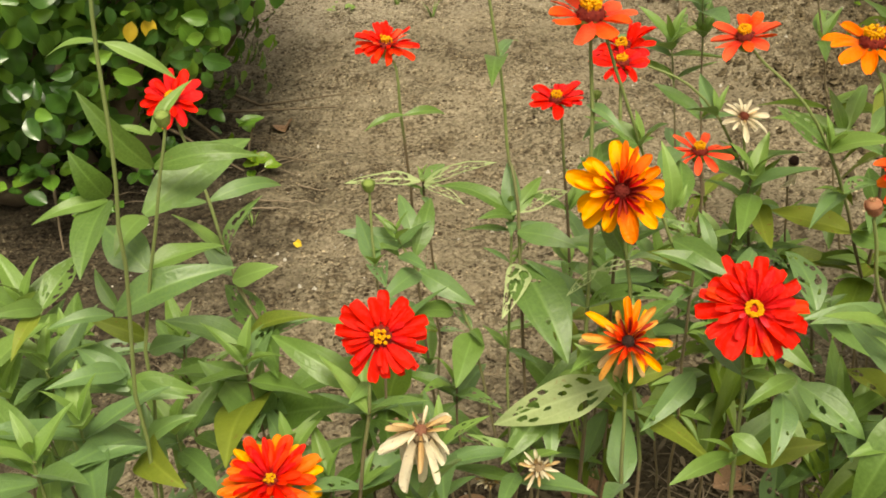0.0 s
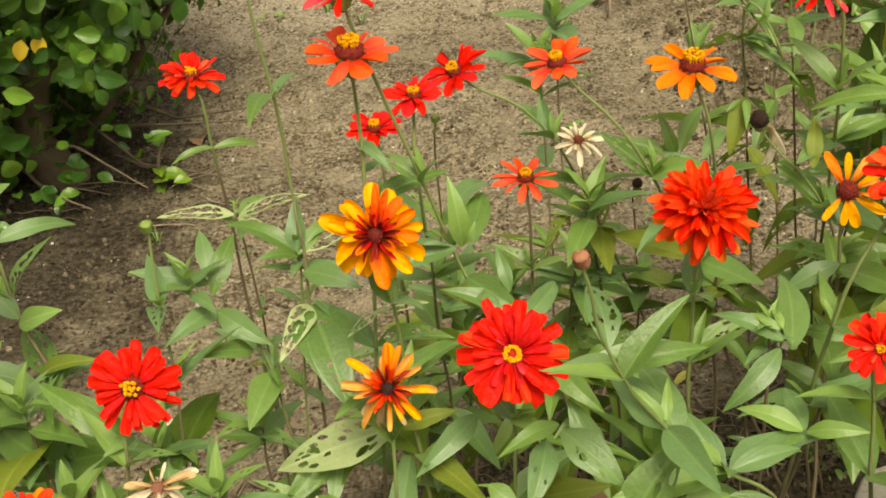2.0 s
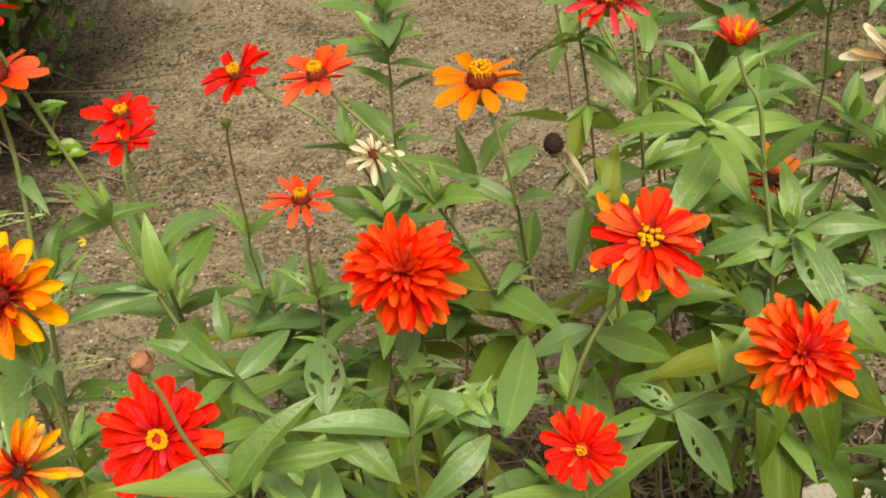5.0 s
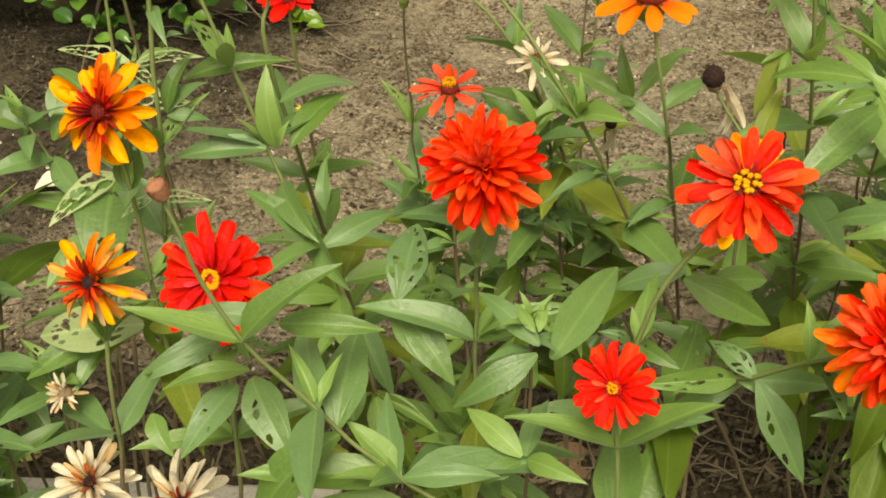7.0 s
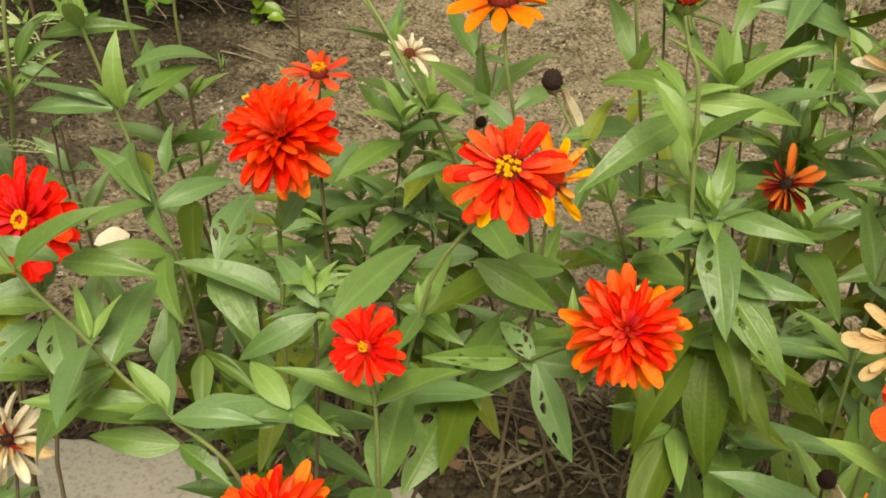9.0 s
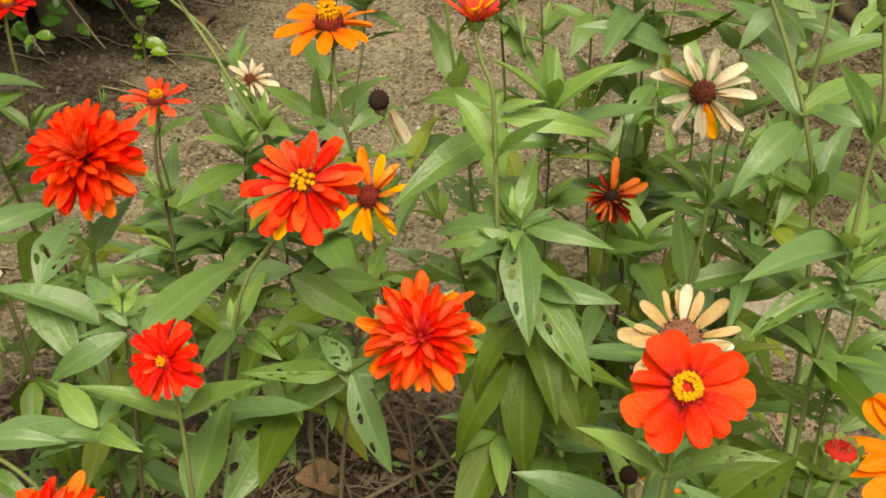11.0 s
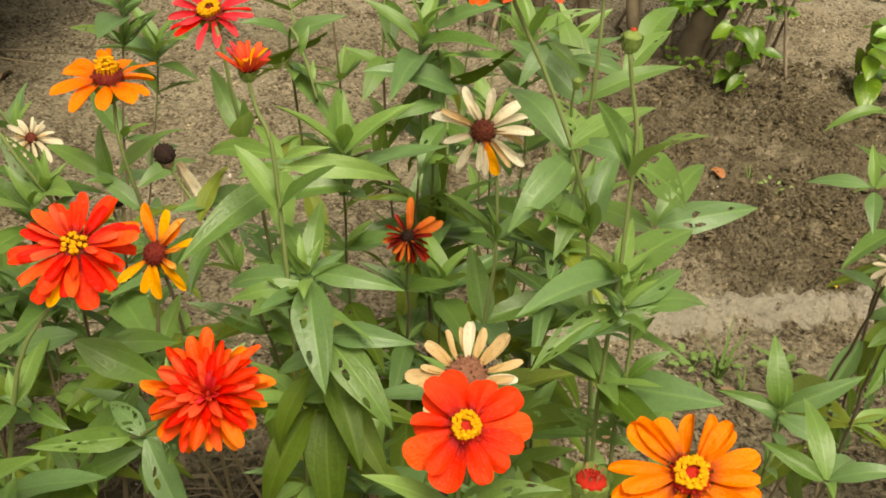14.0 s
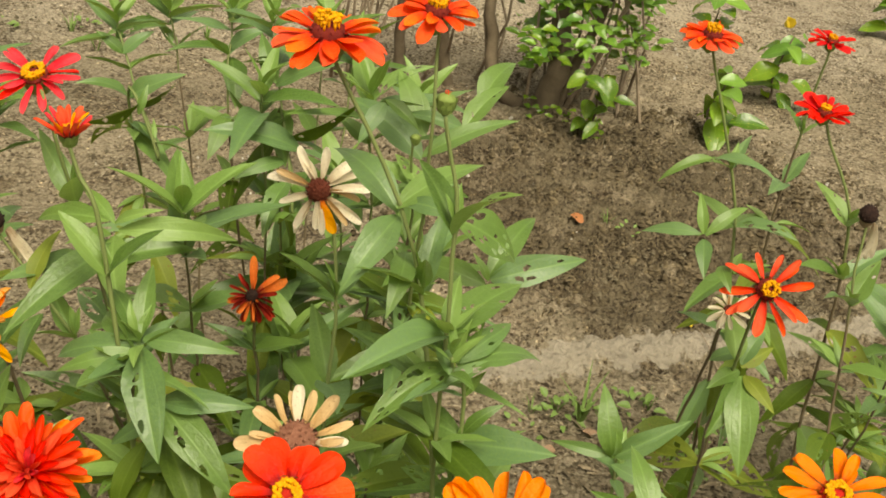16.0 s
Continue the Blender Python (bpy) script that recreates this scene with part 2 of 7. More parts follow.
def stem_material():
    m, tree, b = material("zinnia_stem", 0.6, 0.3)
    co = tree.nodes.new("ShaderNodeTexCoord").outputs["Object"]
    rnd = tree.nodes.new("ShaderNodeObjectInfo").outputs["Random"]
    sep = tree.nodes.new("ShaderNodeSeparateXYZ")
    tree.links.new(co, sep.inputs[0])
    h = maths(tree, "ADD", maths(tree, "MULTIPLY", sep.outputs[2], 1.3), maths(tree, "MULTIPLY", noise_of(tree, co, 25.0), 0.35))
    h = maths(tree, "ADD", h, maths(tree, "MULTIPLY", rnd, 0.25))
    c = ramp(tree, h, (0.45, (0.19, 0.15, 0.085)), (0.9, (0.115, 0.085, 0.050)), (1.42, (0.15, 0.19, 0.062)))
    tree.links.new(c, b.inputs["Base Color"])
    bump(tree, b, noise_of(tree, co, 300.0), 0.3, 0.001)
    return m


STEM = stem_material()


def soil_material():
    m, tree, b = material("bed_soil", 0.92, 0.2)
    co = tree.nodes.new("ShaderNodeTexCoord").outputs["Object"]
    wide = noise_of(tree, co, 1.7, 5.0)
    mid = noise_of(tree, co, 9.0, 6.0, 0.65)
    fine = noise_of(tree, co, 82.0, 6.0, 0.7)
    sep = tree.nodes.new("ShaderNodeSeparateXYZ")
    tree.links.new(co, sep.inputs[0])
    c = mix(tree, ramp(tree, wide, (0.36, (0, 0, 0)), (0.62, (1, 1, 1))), (0.205, 0.170, 0.112), (0.300, 0.252, 0.173))
    # freshly dug, damp patch beside the shrub
    dx = maths(tree, "MULTIPLY", maths(tree, "SUBTRACT", sep.outputs[0], 1.10), 2.3)
    dy = maths(tree, "MULTIPLY", maths(tree, "SUBTRACT", sep.outputs[1], 2.28), 1.9)
    dug = maths(tree, "SUBTRACT", 1.25, maths(tree, "ADD", maths(tree, "MULTIPLY", dx, dx), maths(tree, "MULTIPLY", dy, dy)))
    dug = maths(tree, "ADD", dug, maths(tree, "MULTIPLY", maths(tree, "SUBTRACT", mid, 0.5), 2.2))
    c = mix(tree, maths(tree, "MULTIPLY", maths(tree, "MULTIPLY", dug, 1.6, True), 0.8), c, (0.105, 0.082, 0.047))
    c = mix(tree, ramp(tree, noise_of(tree, co, 14.0, 4.0, 0.6), (0.52, (0, 0, 0)), (0.64, (0.5, 0.5, 0.5))), c, (0.30, 0.245, 0.165))
    # trodden, sun-bleached strip along the low bank, and a dry track far behind
    line = maths(tree, "SUBTRACT", sep.outputs[1], maths(tree, "ADD", maths(tree, "MULTIPLY", sep.outputs[0], 0.43), 1.30))
    line = maths(tree, "ADD", line, maths(tree, "MULTIPLY", maths(tree, "SUBTRACT", mid, 0.5), 0.16))
    strip = maths(tree, "SUBTRACT", 1.0, maths(tree, "MULTIPLY", maths(tree, "ABSOLUTE", line), 21.0), True)
    strip = maths(tree, "MULTIPLY", strip, maths(tree, "MULTIPLY", maths(tree, "SUBTRACT", sep.outputs[0], 0.55), 5.0, True))
    track = maths(tree, "MULTIPLY", maths(tree, "SUBTRACT", maths(tree, "SUBTRACT", sep.outputs[1], maths(tree, "MULTIPLY", sep.outputs[0], 0.3)), maths(tree, "ADD", maths(tree, "MULTIPLY", wide, 1.2), 2.05)), 3.0, True)
    # dark leaf mould round the hedge, with the hedge's shade painted into its tone
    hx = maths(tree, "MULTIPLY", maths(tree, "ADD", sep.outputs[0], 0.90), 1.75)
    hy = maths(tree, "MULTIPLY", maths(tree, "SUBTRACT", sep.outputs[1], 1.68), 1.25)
    mould_shade = maths(tree, "SUBTRACT", 1.15, maths(tree, "ADD", maths(tree, "MULTIPLY", hx, hx), maths(tree, "MULTIPLY", hy, hy)))
    mould_shade = maths(tree, "ADD", mould_shade, maths(tree, "MULTIPLY", maths(tree, "SUBTRACT", mid, 0.5), 2.0))
    c = mix(tree, maths(tree, "MULTIPLY", maths(tree, "MULTIPLY", mould_shade, 1.5, True), 0.9), c, (0.045, 0.035, 0.021))
    # damp earth between the plants, beside the edging, darkened further for the shade under them
    damp_shade = maths(tree, "SUBTRACT", sep.outputs[1], maths(tree, "ADD", maths(tree, "MULTIPLY", sep.outputs[0], 0.31), 1.16))
    damp_shade = maths(tree, "SUBTRACT", maths(tree, "MULTIPLY", maths(tree, "SUBTRACT", mid, 0.5), 2.5), maths(tree, "MULTIPLY", damp_shade, 7.0))
    damp_shade = maths(tree, "SUBTRACT", damp_shade, maths(tree, "MULTIPLY", maths(tree, "SUBTRACT", sep.outputs[0], 0.72), 4.0, True))
    c = mix(tree, maths(tree, "MULTIPLY", maths(tree, "ADD", damp_shade, 0.0, True), 0.92), c, (0.074, 0.057, 0.034))
    c = mix(tree, maths(tree, "MULTIPLY", track, 0.5), c, (0.43, 0.375, 0.285))
    # crumbs: each cell of broken crust has a tone of its own, with dark gaps between
    bent = tree.nodes.new("ShaderNodeVectorMath")
    bent.operation = "MULTIPLY_ADD"
    wob = node(tree, "TexNoise", Scale=35.0, Detail=3.0)
    tree.links.new(co, wob.inputs["Vector"])
    tree.links.new(wob.outputs["Color"], bent.inputs[0])
    bent.inputs[1].default_value = (0.008, 0.008, 0.008)
    tree.links.new(co, bent.inputs[2])
    lumps, gaps = [], []
    for scale in (55.0, 130.0):
        v = node(tree, "TexVoronoi", Scale=scale)
        tree.links.new(bent.outputs[0], v.inputs["Vector"])
        grey = tree.nodes.new("ShaderNodeRGBToBW")
        tree.links.new(v.outputs["Color"], grey.inputs[0])
        lumps.append(grey.outputs[0])
        gaps.append(v.outputs["Distance"])
    broken = ramp(tree, noise_of(tree, co, 6.5, 5.0, 0.7), (0.44, (0, 0, 0)), (0.58, (1, 1, 1)))
    c = mix(tree, maths(tree, "MULTIPLY", ramp(tree, lumps[0], (0.45, (0, 0, 0)), (0.75, (1, 1, 1))), broken), c, (0.62, 0.58, 0.53), "MULTIPLY")
    c = mix(tree, ramp(tree, lumps[1], (0.52, (0, 0, 0)), (0.8, (1, 1, 1))), c, (1.22, 1.22, 1.26), "MULTIPLY")
    c = mix(tree, maths(tree, "MULTIPLY", ramp(tree, gaps[1], (0.50, (0, 0, 0)), (0.72, (0.8, 0.8, 0.8))), maths(tree, "ADD", broken, 0.3, True)), c, (0.30, 0.27, 0.24), "MULTIPLY")
    c = mix(tree, ramp(tree, fine, (0.38, (0.45, 0.45, 0.45)), (0.46, (0, 0, 0))), c, (0.30, 0.27, 0.24), "MULTIPLY")
    # single dark crumbs and pale chips; the dark tones also paint in pit shadows
    strewn = maths(tree, "ADD", ramp(tree, noise_of(tree, co, 12.0, 5.0, 0.7), (0.43, (0, 0, 0)), (0.57, (1, 1, 1))), 0.15, True)
    for scale, least, tone, near in ((62.0, 0.74, (0.34, 0.30, 0.26), 0.34), (120.0, 0.66, (0.30, 0.26, 0.22), 0.40), (210.0, 0.64, (0.40, 0.36, 0.31), 0.40), (95.0, 0.88, (2.1, 2.05, 1.95), 0.28), (170.0, 0.84, (1.9, 1.82, 1.65), 0.34)):
        v = node(tree, "TexVoronoi", Scale=scale)
        tree.links.new(co, v.inputs["Vector"])
        grey = tree.nodes.new("ShaderNodeSeparateColor")
        tree.links.new(v.outputs["Color"], grey.inputs[0])
        dot = maths(tree, "MULTIPLY", maths(tree, "GREATER_THAN", grey.outputs[0], least), ramp(tree, v.outputs["Distance"], (near - 0.08, (1, 1, 1)), (near + 0.06, (0, 0, 0))))
        c = mix(tree, maths(tree, "MULTIPLY", dot, strewn), c, tone, "MULTIPLY")
    # hard pale ledge along the low bank
    edge = maths(tree, "ADD", strip, maths(tree, "MULTIPLY", maths(tree, "SUBTRACT", fine, 0.5), 0.9))
    c = mix(tree, maths(tree, "MULTIPLY", maths(tree, "MULTIPLY", maths(tree, "SUBTRACT", edge, 0.30), 5.0, True), 0.72), c, mix(tree, fine, (0.27, 0.235, 0.18), (0.46, 0.415, 0.335)))
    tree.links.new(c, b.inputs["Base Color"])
    h = maths(tree, "ADD", maths(tree, "MULTIPLY", mid, 0.9), maths(tree, "MULTIPLY", fine, 0.5))
    h = maths(tree, "SUBTRACT", h, maths(tree, "MULTIPLY", gaps[0], 0.35))
    h = maths(tree, "SUBTRACT", h, maths(tree, "MULTIPLY", gaps[1], 0.22))
    bump(tree, b, h, 1.0, 0.022)
    return m


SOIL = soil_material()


def concrete_material():
    m, tree, b = material("worn_concrete", 0.85, 0.25)
    co = tree.nodes.new("ShaderNodeTexCoord").outputs["Object"]
    c = mix(tree, noise_of(tree, co, 6.0, 6.0), (0.48, 0.44, 0.375), (0.63, 0.585, 0.51))
    c = mix(tree, ramp(tree, noise_of(tree, co, 14.0, 6.0, 0.7), (0.55, (0, 0, 0)), (0.68, (0.6, 0.6, 0.6))), c, (0.20, 0.17, 0.13))
    c = mix(tree, ramp(tree, noise_of(tree, co, 160.0, 3.0), (0.3, (0.5, 0.5, 0.5)), (0.5, (0, 0, 0))), c, (0.18, 0.16, 0.14))
    tree.links.new(c, b.inputs["Base Color"])
    bump(tree, b, noise_of(tree, co, 120.0, 6.0, 0.7), 0.5, 0.003)
    return m


CONCRETE = concrete_material()


# ---- building blocks ----
def mesh_of(name, verts, faces, mat, smooth=True):
    me = bpy.data.meshes.new(name)
    me.from_pydata(verts, [], faces)
    me.materials.append(mat)
    if smooth:
        me.polygons.foreach_set("use_smooth", [True] * len(faces))
    me.update()
    return me


def thing(name, at, label, category, group="", kind=""):
    ob = new(name)
    ob.empty_display_size = 0.02
    ob.location = at
    return tagged(ob, label, category, group, kind)


def part(name, me, parent, m=None, mat=None, label="", kind=""):
    ob = new(name, me)
    ob.parent = parent
    if m is not None:
        ob.matrix_basis = m
    if mat is not None:
        ob.material_slots[0].link = "OBJECT"
        ob.material_slots[0].material = mat
    return tagged(ob, label, kind=kind)


def tube(points, radii, sides=6):
    """Vertices and faces of a round bar along points."""
    verts, faces = [], []
    pts = [Vector(p) for p in points]
    a = None
    for i, p in enumerate(pts):
        d = (pts[min(i + 1, len(pts) - 1)] - pts[max(i - 1, 0)]).normalized()
        if a is None:
            a = d.cross(Vector((0.31, 0.17, 0.93)) if abs(d.z) < 0.9 else Vector((1, 0.2, 0)))
        a = (a - d * a.dot(d)).normalized()
        c = d.cross(a)
        r = radii[i] if not isinstance(radii, float) else radii
        for k in range(sides):
            w = 2 * math.pi * k / sides
            verts.append(p + a * math.cos(w) * r + c * math.sin(w) * r)
    for i in range(len(pts) - 1):
        for k in range(sides):
            k2 = (k + 1) % sides
            faces.append((i * sides + k, i * sides + k2, (i + 1) * sides + k2, (i + 1) * sides + k))
    faces.append(tuple(range(sides))[::-1])
    faces.append(tuple((len(pts) - 1) * sides + k for k in range(sides)))
    return verts, faces


def lathe(profile, sides=12):
    """Vertices and faces turned round z from (radius, height) pairs."""
    verts, faces = [], []
    for r, z in profile:
        for k in range(sides):
            w = 2 * math.pi * k / sides
            verts.append((r * math.cos(w), r * math.sin(w), z))
    for i in range(len(profile) - 1):
        for k in range(sides):
            k2 = (k + 1) % sides
            faces.append((i * sides + k, i * sides + k2, (i + 1) * sides + k2, (i + 1) * sides + k))
    faces.append(tuple(range(sides))[::-1])
    faces.append(tuple((len(profile) - 1) * sides + k for k in range(sides)))
    return verts, faces


def blade_mesh(name, mat, outline, rows, cols, fold, droop, ripple, rnd, holes=0, twist=0.0, lean=0.0, arch=0.0):
    """A leaf one unit long along y: outline(s) gives the half width, fold lifts the halves, droop bends it down, ripple waves the rim."""
    verts, faces = [], []
    ph = rnd.uniform(0, 6)
    for i in range(rows + 1):
        s = i / rows
        w = outline(s)
        for j in range(cols + 1):
            u = 2 * j / cols - 1
            x = u * w
            z = abs(x) * fold - droop * s * s + ripple * u * u * math.sin(9 * s + ph + (2.0 if u > 0 else 0.0)) * min(1, 4 * w)
            z += twist * x * s + arch * 4 * s * (1 - s)
            verts.append((x + lean * s * s, s - 0.10 * droop * s * s, z))
    gaps = []
    for _ in range(holes):
        side = rnd.choice((-1, 1))
        gaps.append((rnd.uniform(0.15, 0.85), side * rnd.uniform(0.12, 0.72), rnd.uniform(0.018, 0.05), rnd.uniform(0.08, 0.2)))
    # draw the rim of each hole out to a smooth curve
    if gaps:
        for i in range(rows + 1):
            for j in range(cols + 1):
                s, u = i / rows, 2 * j / cols - 1
                for gs, gu, gl, gw in gaps:
                    a, c = (s - gs - 0.12 * (abs(u) - abs(gu))) / gl, (u - gu) / gw
                    e = math.hypot(a, c)
                    if 0.3 < e < 1:
                        k = 1 / e - 1
                        at = i * (cols + 1) + j
                        x, y, z = verts[at]
                        verts[at] = (x + c * k * gw * outline(s), y + a * k * gl, z)
                        break
    for i in range(rows):
        for j in range(cols):
            s, u = (i + 0.5) / rows, 2 * (j + 0.5) / cols - 1
            if any(((s - gs - 0.12 * (abs(u) - abs(gu))) / gl) ** 2 + ((u - gu) / gw) ** 2 < 1 for gs, gu, gl, gw in gaps):
                continue
            a = i * (cols + 1) + j
            faces.append((a, a + 1, a + cols + 2, a + cols + 1))
    return mesh_of(name, verts, faces, mat)


def lance(width, belly=0.34):
    """Outline of a zinnia leaf: a broad clasping foot, widest at a third, drawn out to a fine point."""
    width *= 0.88
    def half(s):
        if s < belly:
            return width * (0.16 + 0.84 * math.sin(s / belly * math.pi / 2) ** 0.9)
        q = (s - belly) / (1 - belly)
        return width * max(0.012, (1 - q) ** 0.95 * (1 + 0.52 * q))
    return half


def oval(width):
    return lambda s: width * max(0.02, math.sin(math.pi * min(1.0, s ** 0.9)) ** 0.75)


pick = random.Random(4)
LEAVES = [blade_mesh("leaf", LEAF, lance(pick.uniform(0.155, 0.215), pick.uniform(0.28, 0.4)), 12, 6,
                     pick.uniform(0.15, 0.6), pick.uniform(0.05, 0.45), pick.uniform(0.01, 0.035), pick,
                     twist=pick.uniform(-0.5, 0.5), lean=pick.uniform(-0.08, 0.08)) for _ in range(12)]
HOLED = [blade_mesh("leaf", LEAF, lance(pick.uniform(0.18, 0.23), pick.uniform(0.28, 0.4)), 40, 20,
                    pick.uniform(0.15, 0.5), pick.uniform(0.1, 0.4), 0.02, pick, holes=pick.choice((2, 4, 7, 11, 18)),
                    twist=pick.uniform(-0.4, 0.4)) for _ in range(9)]
ARCHED = [blade_mesh("leaf", LEAF, lance(pick.uniform(0.165, 0.205), pick.uniform(0.3, 0.4)), 14, 6, pick.uniform(0.15, 0.5), 0.0,
                     pick.uniform(0.01, 0.035), pick, twist=pick.uniform(-0.4, 0.4), arch=pick.uniform(0.06, 0.2)) for _ in range(10)]
ARCHED_FEW = [blade_mesh("leaf", LEAF, lance(pick.uniform(0.175, 0.205), pick.uniform(0.3, 0.4)), 40, 20, pick.uniform(0.15, 0.4), 0.0,
                         0.02, pick, holes=pick.choice((2, 3, 4)), arch=pick.uniform(0.06, 0.16)) for _ in range(5)]
ARCHED_MANY = [blade_mesh("leaf", LEAF, lance(pick.uniform(0.18, 0.21), pick.uniform(0.3, 0.4)), 48, 24, pick.uniform(0.1, 0.35), 0.0,
                          0.02, pick, holes=pick.choice((14, 20, 26)), arch=pick.uniform(0.06, 0.16)) for _ in range(5)]
LACY = [blade_mesh("leaf", LEAF_LACE, lance(pick.uniform(0.17, 0.20), pick.uniform(0.3, 0.4)), 64, 28, pick.uniform(0.1, 0.35), 0.0,
                   0.03, pick, holes=95, arch=pick.uniform(0.06, 0.16)) for _ in range(4)]
ROUND = [blade_mesh("leaf", LEAF_HEDGE, oval(pick.uniform(0.30, 0.40)), 7, 4, pick.uniform(0.2, 0.5),
                    pick.uniform(0.05, 0.35), 0.03, pick) for _ in range(6)]


def petal_mesh(width, droop, cup, notch, rnd, foot=0.35):
    """A ray petal one unit long along y, narrow at its foot, with a round, faintly toothed tip and a shallow channel."""
    rows, cols = 9, 6
    verts, faces = [], []
    ph, side = rnd.uniform(0, 6), rnd.uniform(-0.06, 0.06)
    full = rnd.uniform(0.62, 0.74)
    for i in range(rows + 1):
        s = 1 - (1 - i / rows) ** 1.35
        w = width * (foot + (1 - foot) * math.sin(min(1.0, s / full) * math.pi / 2))
        if s > full:
            w *= math.sqrt(max(0.0, 1 - ((s - full) / (1 - full) * 0.955) ** 2))
        for j in range(cols + 1):
            u = 2 * j / cols - 1
            y = s
            if i >= rows - 1:
                y -= notch * (0.5 + 0.5 * math.cos(2 * math.pi * (abs(u) - 0.5) / 0.67)) * (1.0 if i == rows else 0.5)
            z = cup * (u * u - 0.4) * w - droop * s * s + 0.022 * math.sin(6 * s + ph + 3 * u) + 0.07 * w * math.cos(2 * math.pi * u) * s
            verts.append((u * w + side * s * s, y, z))
    for i in range(rows):
        for j in range(cols):
            a = i * (cols + 1) + j
            faces.append((a, a + 1, a + cols + 2, a + cols + 1))
    return mesh_of("petal", verts, faces, RED)


BROAD = [petal_mesh(pick.uniform(0.19, 0.25), pick.uniform(0.05, 0.34), pick.uniform(-0.5, 0.8), pick.uniform(0.02, 0.09), pick) for _ in range(8)]
WIDE = [petal_mesh(pick.uniform(0.24, 0.31), pick.uniform(0.05, 0.30), pick.uniform(-0.5, 0.5), pick.uniform(0.03, 0.08), pick, 0.3) for _ in range(6)]
MEDIUM = [petal_mesh(pick.uniform(0.155, 0.195), pick.uniform(0.0, 0.32), pick.uniform(-0.5, 0.9), pick.uniform(0.03, 0.09), pick, 0.28) for _ in range(8)]
SLIM = [petal_mesh(pick.uniform(0.14, 0.17), pick.uniform(-0.1, 0.25), pick.uniform(0.0, 0.8), pick.uniform(0.0, 0.05), pick, 0.22) for _ in range(8)]
TOOTHED = [petal_mesh(pick.uniform(0.12, 0.17), pick.uniform(-0.02, 0.30), pick.uniform(-0.5, 0.8), pick.uniform(0.14, 0.26), pick, 0.34) for _ in range(8)]
NARROW = [petal_mesh(pick.uniform(0.105, 0.14), pick.uniform(-0.05, 0.3), pick.uniform(0.2, 0.9), pick.uniform(0.0, 0.05), pick, 0.3) for _ in range(8)]
CHANNEL = [petal_mesh(pick.uniform(0.10, 0.13), pick.uniform(0.0, 0.25), pick.uniform(0.9, 1.6), pick.uniform(0.0, 0.04), pick, 0.45) for _ in range(8)]
CURLED = [petal_mesh(pick.uniform(0.08, 0.125), pick.uniform(-0.25, 0.6), pick.uniform(0.9, 1.8), pick.uniform(0.0, 0.08), pick, 0.4) for _ in range(8)]

SPOON = [petal_mesh(pick.uniform(0.135, 0.185), pick.uniform(-0.15, 0.45), pick.uniform(0.5, 1.4), pick.uniform(0.02, 0.10), pick, 0.12) for _ in range(8)]
FADED = [petal_mesh(pick.uniform(0.085, 0.12), pick.uniform(-0.25, 0.6), pick.uniform(0.5, 1.6), pick.uniform(0.02, 0.12), pick, 0.14) for _ in range(8)]


def frame_of(d, up):
    """A turn whose y runs along d and whose z is near up."""
    y = Vector(d).normalized()
    x = y.cross(Vector(up))
    if x.length < 1e-4:
        x = y.cross(Vector((0.3, 0.9, 0.1)))
    x.normalize()
    return Matrix((x, y, x.cross(y))).transposed().to_4x4()


